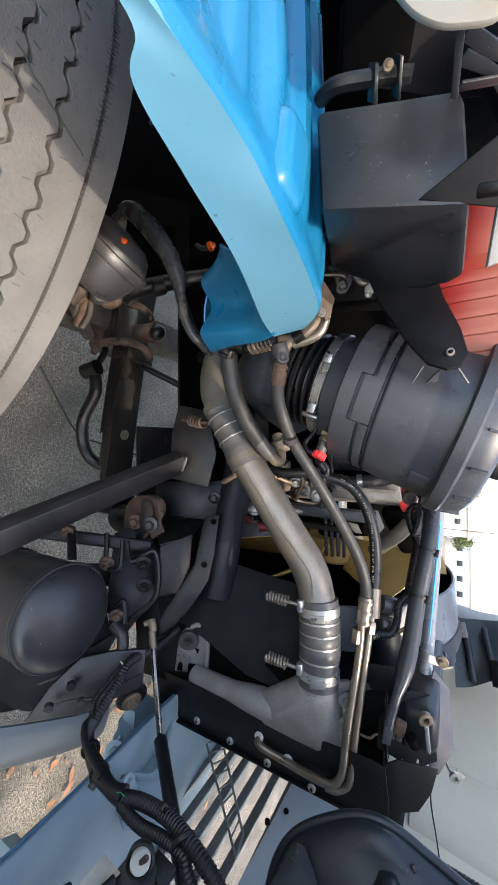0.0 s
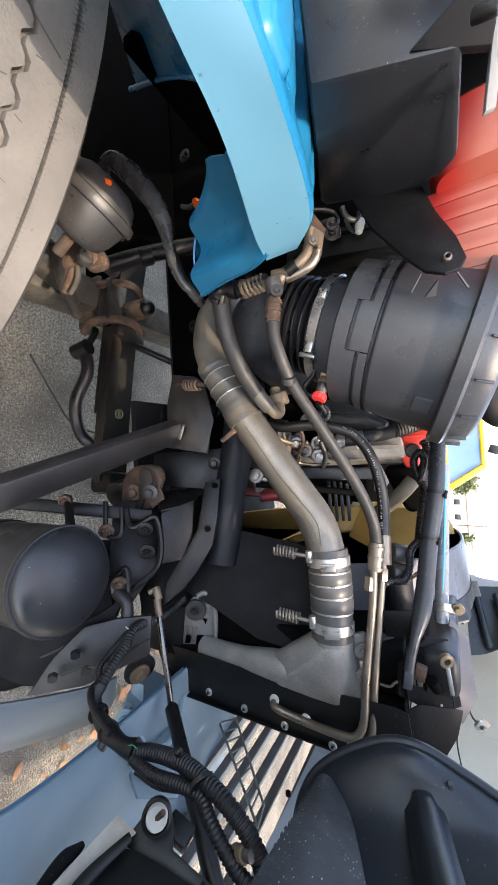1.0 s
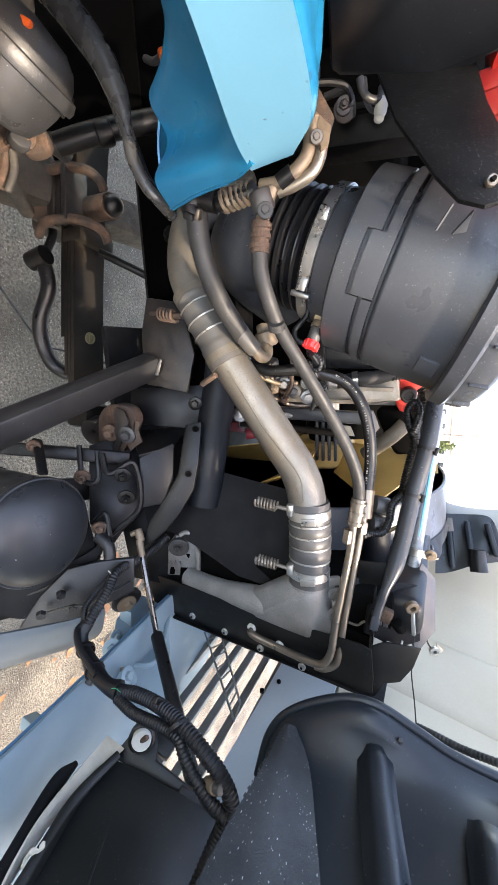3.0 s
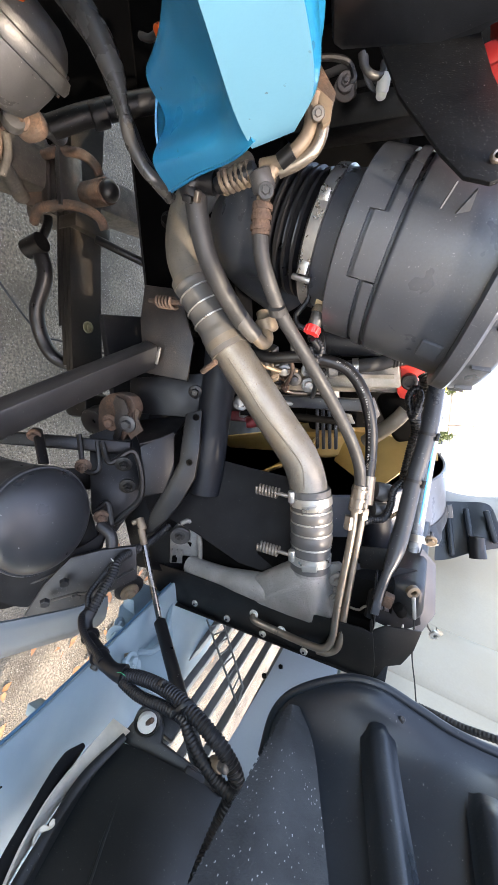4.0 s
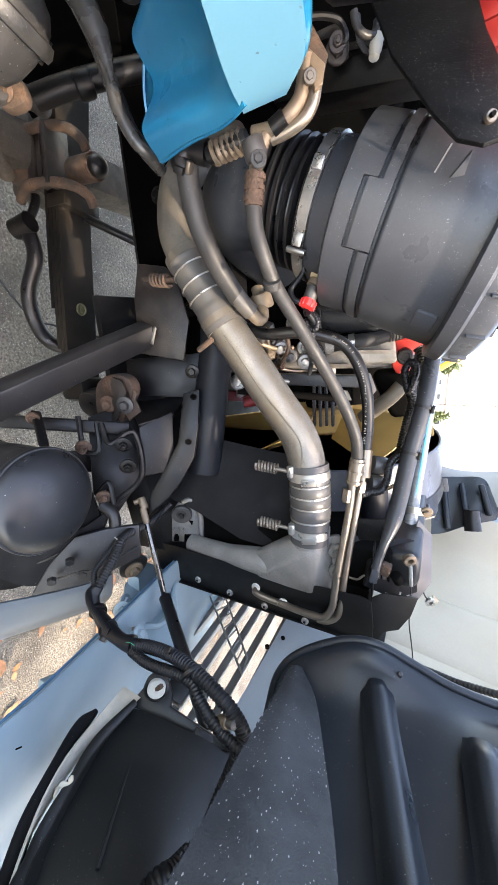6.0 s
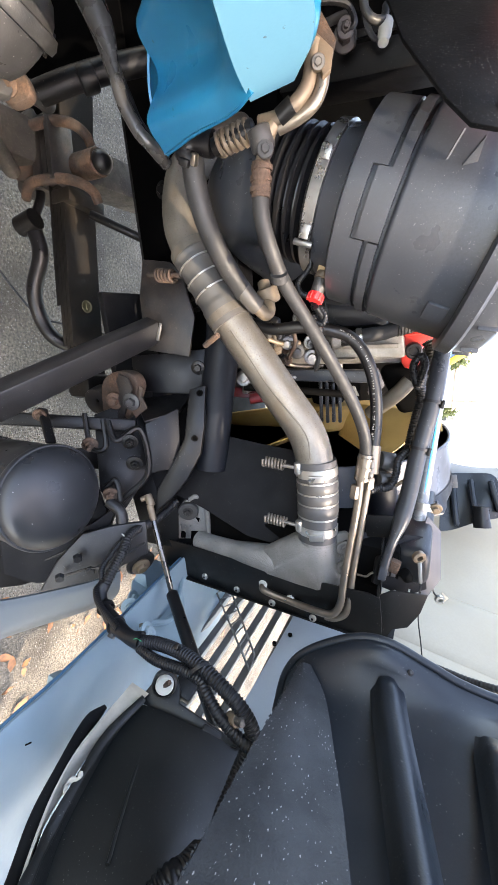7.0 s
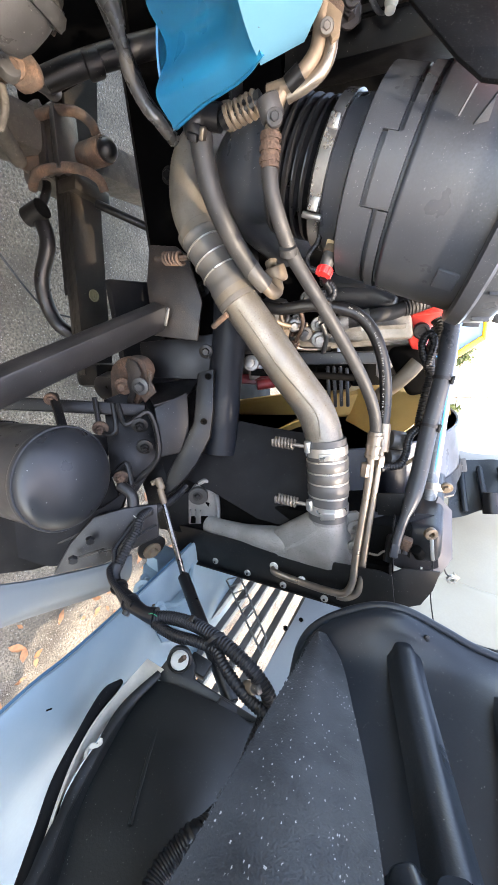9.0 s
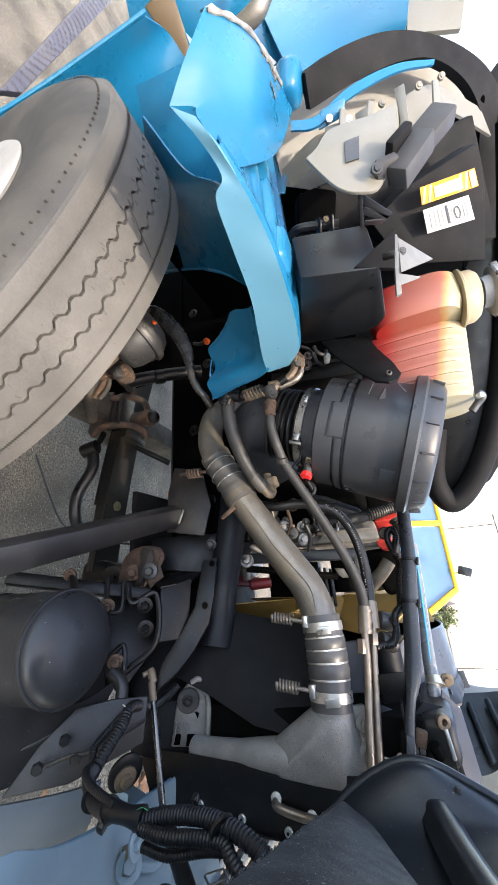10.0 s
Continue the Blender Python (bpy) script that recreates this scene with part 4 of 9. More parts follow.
def hood_stay():
    """The square tube that crosses in front of the rail, with its rust-spotted foot plate."""
    t = thing("square_tube_stay", "charcoal square steel tube welded to a rust-spotted plate", "stay bar", (0.03, 0.75, 0.75))
    part("tube", bar((0.242, 0.100, 0.663), (0.055, 0.772, 0.751), 0.060, 0.038, up=(0.43, 0, 0.90), edge=0.005), BAR_GREY, t)
    part("weld_tab", bar((0.040, 0.768, 0.782), (0.080, 0.767, 0.765), 0.006, 0.008, edge=0.002), CLAMP, t)
    part("foot_plate", plate(((-0.109, 0.797, 0.726), (-0.095, 0.813, 0.794), (-0.073, 0.812, 0.824), (0.033, 0.802, 0.857), (0.122, 0.787, 0.840), (0.099, 0.760, 0.725), (-0.026, 0.786, 0.713)), 0.008, 0.002), RUST_DARK, t, "rust-spotted plate")
    tb = part("t_bolt", rod((-0.062, 0.742, 0.788), (-0.046, 0.720, 0.895), 0.0055, 12), RUST, t, "rusty spring-loaded bolt")
    part("spring", coil((-0.058, 0.739, 0.816), (-0.048, 0.726, 0.872), 0.0115, 5, 0.0036), RUST, tb)
    return t


hood_stay()


def engine_mount():
    """Brackets between rail and radiator, largest first."""
    t = thing("front_bracket", "black welded steel mounting bracket bolted to the rail", "bracket", (0.28, 0.72, 0.70))
    part("gusset", plate(((0.194, 0.744, 0.861), (0.187, 0.764, 0.895), (0.279, 0.734, 0.899), (0.340, 0.708, 0.897), (0.398, 0.684, 0.869), (0.438, 0.663, 0.840), (0.475, 0.630, 0.797), (0.418, 0.649, 0.804), (0.353, 0.679, 0.838), (0.303, 0.704, 0.859)), 0.020, 0.003), STEEL_BLACK, t, "black flanged strap with two round holes")
    part("box_side", plate(((0.259, 0.659, 0.788), (0.235, 0.726, 0.837), (0.372, 0.695, 0.846), (0.373, 0.637, 0.803)), 0.010, 0.003), STEEL_BLACK, t)
    part("box_top", plate(((0.259, 0.659, 0.788), (0.235, 0.726, 0.837), (0.223, 0.829, 0.805), (0.214, 0.741, 0.682)), 0.008, 0.002), STEEL_BLACK, t)
    part("channel", tube(((0.242, 0.607, 0.727), (0.284, 0.602, 0.750), (0.268, 0.643, 0.786), (0.370, 0.635, 0.797), (0.424, 0.585, 0.753)), 0.007, 8), STEEL_BLACK, t)
    part("back_plate", plate(((0.237, 0.636, 0.649), (0.213, 0.745, 0.709), (0.381, 0.684, 0.765), (0.477, 0.609, 0.716), (0.413, 0.584, 0.681)), 0.008, 0.002), STEEL_BLACK, t)
    for q in ((0.291, 0.619, 0.773), (0.340, 0.612, 0.783)):
        bolt(t, q, (0.25, -0.75, 0.6), 0.0105, STEEL_BLACK, "nut", True, 0.016)
    part("hole_rim", lathe((0.202, 0.748, 0.887), (0.2, -0.9, 0.4), [(0, 0.008), (0.002, 0.008), (0.002, 0.005), (0, 0.004)], 20), ENGINE, t)
    part("hole_rim", lathe((0.302, 0.711, 0.885), (0.2, -0.9, 0.4), [(0, 0.008), (0.002, 0.008), (0.002, 0.005), (0, 0.004)], 20), ENGINE, t)
    part("post", tube(((-0.018, 0.857, 0.913), (0.103, 0.834, 0.908), (0.229, 0.816, 0.888), (0.405, 0.775, 0.876)), 0.042, 24), BLUE_BLACK, t, "blue-black rounded upright")
    part("wall_plate", plate(((0.114, 0.763, 0.674), (0.108, 0.887, 0.899), (0.207, 0.861, 0.901), (0.221, 0.821, 0.812), (0.202, 0.751, 0.673)), 0.01, 0.002), STEEL_BLACK, t)
    part("dark_back", plate(((0.093, 0.840, 0.713), (0.089, 0.925, 0.859), (0.340, 0.836, 0.868), (0.510, 0.763, 0.851), (0.513, 0.706, 0.752), (0.348, 0.733, 0.691)), 0.006, 0.002), DULL_BLACK, t)
    # added black sheet stands in for the dark gap between bracket and casting
    part("closing_plate", plate(((0.408, 0.685, 0.661), (0.393, 0.735, 0.724), (0.359, 0.807, 0.820), (0.562, 0.774, 0.856), (0.637, 0.725, 0.803), (0.601, 0.667, 0.709)), 0.006, 0.002), STEEL_BLACK, t)
    bolt(t, (0.148, 0.784, 0.864), (0.1, -0.9, 0.4), 0.0095, STEEL_BLACK)
    return t


engine_mount()


def rusty_hanger():
    t = thing("spring_hanger", "rust-red spring hanger bracket with two bolts", "bracket", (0.13, 0.72, 0.65))
    cheek = part("cheek", plate(((0.241, 0.690, 0.615), (0.180, 0.690, 0.628), (0.154, 0.690, 0.653), (0.143, 0.690, 0.689), (0.144, 0.690, 0.723), (0.155, 0.690, 0.746), (0.182, 0.690, 0.754), (0.217, 0.690, 0.732), (0.247, 0.690, 0.715), (0.268, 0.690, 0.690), (0.260, 0.690, 0.660)), 0.030, 0.004, smooth=2), RUST, t, "red-brown primed cheek plate")
    part("grime_patch", plate(((0.146, 0.673, 0.716), (0.156, 0.673, 0.742), (0.182, 0.673, 0.750), (0.216, 0.673, 0.728), (0.245, 0.673, 0.711), (0.262, 0.673, 0.690), (0.246, 0.673, 0.686), (0.226, 0.673, 0.703), (0.205, 0.673, 0.699), (0.187, 0.673, 0.708), (0.164, 0.673, 0.703)), 0.004, 0.0005), RUST_DARK, cheek, "grime-blackened half")
    part("rust_flake", plate(((0.175, 0.682, 0.765), (0.183, 0.682, 0.776), (0.201, 0.682, 0.766), (0.228, 0.682, 0.777), (0.243, 0.682, 0.752), (0.254, 0.682, 0.737), (0.237, 0.682, 0.727), (0.211, 0.682, 0.755)), 0.005, 0.001), RUST, cheek, "flaking rust skin")
    part("bush", rod((0.222, 0.690, 0.596), (0.214, 0.730, 0.590), 0.036, 24, 0.004), RUBBER, t, "black rubber bush")
    bolt(t, (0.212, 0.674, 0.683), (0.1, -0.95, 0.3), 0.012, RUST)
    bolt(t, (0.212, 0.672, 0.742), (0.1, -0.95, 0.3), 0.012, CHAMBER, "bolt", True, 0.010)
    return t


rusty_hanger()


def air_dryer():
    """The upright black canister with its strap bracket."""
    t = thing("air_tank", "black domed air tank standing upright in a strap bracket", "air tank", (0.26, 0.43, 0.30))
    c = Vector((0.347, 0.433, 0.745))
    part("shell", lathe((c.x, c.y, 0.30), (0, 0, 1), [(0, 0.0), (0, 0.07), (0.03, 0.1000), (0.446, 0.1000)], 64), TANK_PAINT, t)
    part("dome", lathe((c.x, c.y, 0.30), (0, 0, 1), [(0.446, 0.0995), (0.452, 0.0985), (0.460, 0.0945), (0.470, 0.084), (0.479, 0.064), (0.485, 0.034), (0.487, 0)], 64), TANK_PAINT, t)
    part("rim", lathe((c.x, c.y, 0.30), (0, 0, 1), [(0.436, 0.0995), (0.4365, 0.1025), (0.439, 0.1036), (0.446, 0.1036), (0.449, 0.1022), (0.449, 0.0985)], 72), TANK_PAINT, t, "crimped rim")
    part("strap", lathe((c.x, c.y, 0.50), (0, 0, 1), [(0, 0.0995), (0, 0.1035), (0.035, 0.1035), (0.035, 0.0995)], 64), STEEL_BLACK, t)
    part("arm", bar((0.209, 0.466, 0.481), (0.271, 0.675, 0.742), 0.030, 0.032, edge=0.004), STEEL_BLACK, t)
    part("strap_tab", bar((0.200, 0.531, 0.622), (0.267, 0.503, 0.669), 0.022, 0.008, edge=0.003), STEEL_BLACK, t)
    part("hook", tube(((0.222, 0.587, 0.681), (0.293, 0.569, 0.704), (0.297, 0.584, 0.732), (0.238, 0.603, 0.719)), 0.006, 8), STEEL_BLACK, t)
    part("hook", tube(((0.385, 0.561, 0.734), (0.370, 0.576, 0.754), (0.417, 0.570, 0.765)), 0.006, 8), STEEL_BLACK, t)
    bolt(t, (0.287, 0.566, 0.706), (0.3, -0.7, 0.6), 0.010, RUST, "bolt", True, 0.02)
    bolt(t, (0.399, 0.560, 0.748), (0.3, -0.7, 0.6), 0.010, RUST, "bolt", True, 0.01)
    bolt(t, (0.212, 0.518, 0.628), (0.3, -0.7, 0.6), 0.008, RUST)
    part("foot", bar((c.x, c.y + 0.05, 0.42), (c.x + 0.05, 0.86, 0.72), 0.06, 0.02, edge=0.004), STEEL_BLACK, t)
    return t


air_dryer()


def bumper_bracket():
    t = thing("bumper_bracket", "dark grey pressed bumper bracket with three bolts", "bracket", (0.45, 0.55, 0.6))
    part("pressing", plate(((0.575, 0.401, 0.658), (0.514, 0.441, 0.685), (0.464, 0.486, 0.724), (0.459, 0.534, 0.771), (0.461, 0.574, 0.828), (0.537, 0.564, 0.827), (0.575, 0.473, 0.736)), 0.014, 0.004), BRACKET_GREY, t)
    part("rib", tube(((0.537, 0.437, 0.716), (0.527, 0.457, 0.750), (0.523, 0.483, 0.786), (0.492, 0.544, 0.846)), 0.005, 10, 8, 0.5), BRACKET_GREY, t)
    for q in ((0.505, 0.462, 0.728), (0.536, 0.427, 0.707), (0.531, 0.465, 0.756)):
        bolt(t, q, (0.2, -0.6, 0.75), 0.010, BRACKET_GREY, washer=False)
    part("curved_panel", sheet((((0.437, 0.397, 0.588), (0.463, 0.493, 0.697), (0.427, 0.560, 0.763)), ((0.539, 0.385, 0.575), (0.571, 0.424, 0.640), (0.557, 0.496, 0.709))), 0.006), DULL_BLACK, t)
    part("closing_panel", plate(((0.377, 0.426, 0.452), (0.375, 0.500, 0.589), (0.372, 0.563, 0.702), (0.454, 0.552, 0.735), (0.534, 0.511, 0.706), (0.573, 0.464, 0.647), (0.595, 0.412, 0.564), (0.599, 0.360, 0.473)), 0.008, 0.003), DULL_BLACK, t, "dull black closing panel")
    for a, b in (((0.495, 0.432, 0.611), (0.464, 0.483, 0.685)), ((0.526, 0.436, 0.636), (0.490, 0.494, 0.721))):
        part("pressed_ridge", tube((a, Vector(a).lerp(Vector(b), 0.5), b), 0.005, 10, 8, 0.5), BRACKET_GREY, t)
    ear = part("pivot_ear", lathe((0.602, 0.598, 0.755), (0.3, -0.4, 0.85), [(0, 0.035), (0.006, 0.036), (0.008, 0.033), (0.008, 0.014), (0.0, 0.012)], 32), RUBBER, t, "black rubber pivot washer")
    bolt(ear, (0.612, 0.593, 0.762), (0.3, -0.4, 0.85), 0.013, BRASS, "pivot_bolt")
    part("saddle", tube(((0.416, 0.556, 0.742), (0.444, 0.559, 0.771), (0.508, 0.540, 0.776)), 0.013, 12), BRACKET_GREY, t)
    part("hook_tab", plate(((0.628, 0.587, 0.746), (0.636, 0.596, 0.768), (0.682, 0.588, 0.773), (0.690, 0.579, 0.763), (0.668, 0.575, 0.744)), 0.004, 0.001), PALE, t, "grey hook tab")
    return t


bumper_bracket()


def bumper():
    t = thing("front_bumper", "grey-blue steel front bumper seen from behind", "bumper", (0.9, 1.2, 0.35))
    rows = (((0.563, 0.323, 0.592), (0.587, 0.392, 0.628), (0.597, 0.489, 0.708), (0.597, 0.545, 0.744)),
            ((0.590, 0.319, 0.587), (0.613, 0.390, 0.624), (0.619, 0.488, 0.704), (0.618, 0.545, 0.740)),
            ((0.659, 0.316, 0.565), (0.668, 0.390, 0.603), (0.674, 0.496, 0.680), (0.664, 0.545, 0.722)),
            ((0.700, 0.312, 0.520), (0.710, 0.390, 0.560), (0.714, 0.496, 0.640), (0.700, 0.545, 0.690)))
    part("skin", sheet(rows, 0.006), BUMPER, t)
    part("mount_arm", bar((0.42, 0.88, 0.72), (0.640, 0.76, 0.66), 0.05, 0.08, edge=0.008), STEEL_BLACK, t)
    part("stay", bar((0.42, 0.66, 0.66), (0.565, 0.585, 0.640), 0.03, 0.02, edge=0.005), STEEL_BLACK, t)
    return t


bumper()


def orange_plug():
    t = thing("cable_plug", "small orange plug on a grey cable end", "plug", (-0.464, 0.687, 0.922))
    part("cable_end", tube(((-0.493, 0.709, 0.863), (-0.472, 0.696, 0.891), (-0.462, 0.684, 0.919)), 0.006, 10), CHAMBER, t)
    part("plug", lathe((-0.458, 0.679, 0.921), Vector((-0.471, 0.694, 0.932)) - Vector((-0.458, 0.679, 0.921)), [(0, 0.006), (0.003, 0.011), (0.010, 0.011), (0.013, 0.007), (0.018, 0.006), (0.018, 0)], 14), ORANGE, t, "orange plug")
    return t


orange_plug()

# ---- the truck: engine bay ----
def charge_air_pipe():
    t = thing("charge_air_pipe", "weathered aluminium charge air pipe with rubber couplers and spring clamps", "pipe", (0.2, 0.76, 1.05))
    part("rear_bend", tube(((-0.353, 0.951, 0.948), (-0.303, 0.853, 0.919), (-0.249, 0.786, 0.898), (-0.192, 0.754, 0.893), (-0.128, 0.737, 0.901), (-0.072, 0.733, 0.927)), 0.0375, 28), ALU_OLD, t, "brown-stained aluminium bend")
    a = spline(((-0.095, 0.734, 0.914), (-0.055, 0.733, 0.936), (-0.005, 0.735, 0.964), (0.054, 0.737, 0.997)), 14)
    ripple = lambda f: 0.0408 + (0.0010 if 0.24 < f < 0.72 else 0) * abs(math.sin((f - 0.24) / 0.16 * math.pi)) + (0.002 if f > 0.78 or f < 0.18 else 0)
    part("coupler", sweep(bmesh.new(), a, ripple, 36), SILICONE, t, "pale grey ribbed rubber coupler")
    fr = frames(a)
    for k in (12, 20, 27):
        part("wire_ring", band(a[k], fr[k][0], 0.0421, 0.0024, 0.0022), ZINC, t)
    for k in (3, 38):
        part("clamp_band", band(a[k], fr[k][0], 0.0423, 0.016, 0.0015), ALU_OLD, t)
    part("clamp_bolt", rod((0.094, 0.701, 0.948), (0.074, 0.690, 0.990), 0.006, 10), RUST, t)
    part("main_tube", tube(((0.036, 0.736, 0.985), (0.123, 0.744, 1.042), (0.207, 0.750, 1.096), (0.265, 0.752, 1.136), (0.310, 0.747, 1.157), (0.364, 0.739, 1.169)), 0.0388, 32, 10), ALU, t, "long bare aluminium tube")
    part("weld_seam", tube(((0.067, 0.700, 1.013), (0.123, 0.705, 1.049), (0.180, 0.709, 1.085), (0.234, 0.713, 1.128), (0.276, 0.714, 1.159), (0.320, 0.706, 1.168)), 0.0016, 6), ALU_OLD, t, "dull weld seam")
    b = spline(((0.335, 0.744, 1.167), (0.388, 0.739, 1.171), (0.443, 0.734, 1.173), (0.509, 0.727, 1.172)), 16)
    bulge = lambda f: 0.0415 + 0.0028 * (abs(math.sin((f - 0.26) / 0.155 * math.pi)) if 0.26 < f < 0.73 else 0)
    part("coupler", sweep(bmesh.new(), b, bulge, 40), SILICONE_DARK, t, "dark grey ribbed rubber coupler")
    fb = frames(b)
    for k in (13, 20, 27, 35):
        part("wire_ring", band(b[k], fb[k][0], 0.0412, 0.0032, 0.0022), ZINC, t)
    for k in (7, 42):
        cl = part("clamp_band", band(b[k], fb[k][0], 0.0424, 0.018, 0.0016), ZINC, t, "bright steel T-bolt clamp band")
        p = Vector(b[k])
        root = p + Vector((-0.015, -0.036, -0.028))
        tip = root + Vector((-0.012, -0.012, -0.075))
        part("t_bolt", rod(root, tip, 0.004, 10), BOLT_TAN, cl)
        part("spring", coil(root.lerp(tip, 0.35), root.lerp(tip, 0.95), 0.0095, 7, 0.0026), BOLT_TAN, cl)
        part("trunnion", rod(root + Vector((-0.012, 0, 0.0)), root + Vector((0.012, 0, 0.0)), 0.0075, 12), ZINC, cl)
        part("saddle", block(p + Vector((0.002, -0.0425, 0.012)), (0.016, 0.005, 0.03), (-18, 0, 8), 0.002), ZINC, cl)
    return t


charge_air_pipe()


def cooler_tank():
    t = thing("charge_air_cooler_tank", "sand-cast aluminium cooler end tank with a lug", "cooler tank", (0.55, 0.75, 0.85))
    bm = tube(((0.497, 0.730, 1.171), (0.556, 0.732, 1.175), (0.619, 0.736, 1.180), (0.647, 0.737, 1.185)), lambda f: 0.0415 - 0.022 * max(0, f - 0.3), 32)
    sweep(bm, spline(((0.608, 0.753, 1.174), (0.603, 0.735, 1.117), (0.593, 0.722, 1.044), (0.595, 0.722, 0.969), (0.600, 0.728, 0.890), (0.602, 0.735, 0.840)), 8), lambda f: 0.047 - 0.025 * min(1, f * 1.6) + 0.003 * f, 28)
    part("casting", bm, CAST, t)
    foot = hull((((0.523, 0.728, 1.173), 0.0405), ((0.622, 0.705, 1.189), 0.010), ((0.614, 0.729, 1.215), 0.010), ((0.554, 0.744, 1.207), 0.012), ((0.609, 0.704, 1.063), 0.012), ((0.575, 0.719, 1.053), 0.016), ((0.642, 0.782, 1.181), 0.03)))
    part("foot", foot, CAST, t, "angular cast foot")
    lug = part("lug", plate(((0.599, 0.714, 0.786), (0.523, 0.710, 0.801), (0.494, 0.712, 0.813), (0.471, 0.719, 0.832), (0.465, 0.729, 0.851), (0.485, 0.739, 0.862), (0.525, 0.749, 0.867), (0.609, 0.756, 0.858)), 0.016, 0.003), CAST, t, "cast mounting lug with a raised rim")
    part("rim", tube(((0.470, 0.714, 0.841), (0.464, 0.723, 0.857), (0.485, 0.734, 0.867), (0.521, 0.743, 0.871), (0.566, 0.746, 0.867), (0.601, 0.748, 0.861)), 0.0062, 10, 8), CAST, lug)
    part("rubber_washer", lathe((0.506, 0.716, 0.832), (0.15, -0.85, 0.5), [(-0.004, 0.026), (0.005, 0.026), (0.007, 0.024), (0.007, 0.011), (0.003, 0.010), (0.003, 0.0)], 36), CHAMBER, lug, "grey rubber washer")
    bolt(lug, (0.505, 0.711, 0.834), (0.15, -0.85, 0.5), 0.008, RUST_DARK)
    # flat black plates paint the shade inside the lug's hole and slots
    for quad in (((0.575, 0.712, 0.800), (0.575, 0.718, 0.811), (0.595, 0.719, 0.806), (0.594, 0.713, 0.794)), ((0.577, 0.725, 0.823), (0.579, 0.734, 0.839), (0.602, 0.736, 0.835), (0.599, 0.727, 0.818)), ((0.533, 0.730, 0.841), (0.537, 0.735, 0.850), (0.547, 0.734, 0.846))):
        part("pocket", plate(quad, 0.006, 0.0005), SHADE_BLACK, lug)
    for a, b in (((0.549, 0.709, 0.805), (0.571, 0.710, 0.801)), ((0.551, 0.715, 0.816), (0.572, 0.716, 0.812)), ((0.554, 0.721, 0.827), (0.574, 0.722, 0.824))):
        part("fin", bar(a, b, 0.003, 0.008, up=(0.15, -0.85, 0.5), edge=0.0005), CAST, lug)
    fl = part("flange", plate(((0.506, 0.741, 1.200), (0.503, 0.759, 1.231), (0.521, 0.762, 1.243), (0.608, 0.748, 1.248), (0.631, 0.739, 1.235), (0.619, 0.728, 1.208)), 0.014, 0.004), CAST, t)
    for q in ((0.528, 0.737, 1.228), (0.575, 0.731, 1.227)):
        part("washer", lathe(q, (0.1, -0.85, 0.5), [(0, 0.0165), (0.004, 0.0165), (0.005, 0.014), (0.005, 0.007), (0.009, 0.007), (0.009, 0)], 24), CAST, fl)
    return t


cooler_tank()


def rivet_plate():
    t = thing("radiator_side_plate", "black folded steel radiator side plate with pale rivets", "side plate", (0.68, 0.70, 0.75))
    part("panel", plate(((0.600, 0.7040, 0.700), (0.690, 0.7032, 0.740), (0.712, 0.7008, 0.860), (0.714, 0.6980, 1.000), (0.716, 0.6950, 1.150), (0.716, 0.6924, 1.280), (0.700, 0.6930, 1.318), (0.660, 0.6930, 1.318), (0.600, 0.6930, 1.312), (0.594, 0.6930, 1.290), (0.606, 0.6960, 1.100)), 0.004, 0.0012, (0, -1, 0)), STEEL_BLACK, t)
    for q in ((0.684, 0.6975, 0.873), (0.692, 0.6956, 0.971), (0.697, 0.6936, 1.069), (0.701, 0.6916, 1.171)):
        rv = rivet(t, q, (-0.05, -1, 0.02), 0.0085, ZINC)
        part("rivet_core", lathe(Vector(q) + Vector((0, -0.0035, 0)), (-0.05, -1, 0.02), [(0, 0.0028), (0.0016, 0.0028), (0.0016, 0)], 12), STEEL_BLACK, rv)
    # white discs paint the light that shows through two open holes
    for q in ((0.650, 0.6940, 1.048), (0.668, 0.6926, 1.118)):
        rivet(t, q, (-0.05, -1, 0.02), 0.0105, WHITE, "hole_plug")
    part("end_wing", plate(((0.719, 0.700, 1.316), (0.679, 0.706, 1.337), (0.672, 0.716, 1.366), (0.638, 0.727, 1.386), (0.595, 0.733, 1.397), (0.587, 0.713, 1.332), (0.598, 0.698, 1.312)), 0.004, 0.001), STEEL_BLACK, t, "ragged folded end of the plate")
    part("front_fold", plate(((0.712, 0.695, 0.75), (0.712, 0.688, 1.34), (0.712, 0.76, 1.34), (0.712, 0.76, 0.75)), 0.004, 0.001, (1, 0, 0)), STEEL_BLACK, t)
    return t


rivet_plate()


def radiator():
    t = thing("radiator", "black radiator core behind the fan shroud", "radiator", (0.56, 1.25, 0.70))
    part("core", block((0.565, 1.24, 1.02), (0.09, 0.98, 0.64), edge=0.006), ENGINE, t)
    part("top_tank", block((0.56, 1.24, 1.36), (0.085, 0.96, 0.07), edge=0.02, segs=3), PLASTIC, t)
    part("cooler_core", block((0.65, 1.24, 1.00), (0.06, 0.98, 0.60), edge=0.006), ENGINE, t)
    # added sheet keeps the space below the fan dark
    part("splash_guard", block((0.30, 1.24, 0.58), (0.70, 0.92, 0.02), edge=0.004), DULL_BLACK, t, "added dull black sheet hiding the ground underneath")
    part("bottom_tank", block((0.56, 1.24, 0.69), (0.085, 0.96, 0.06), edge=0.02, segs=3), PLASTIC, t)
    return t


radiator()


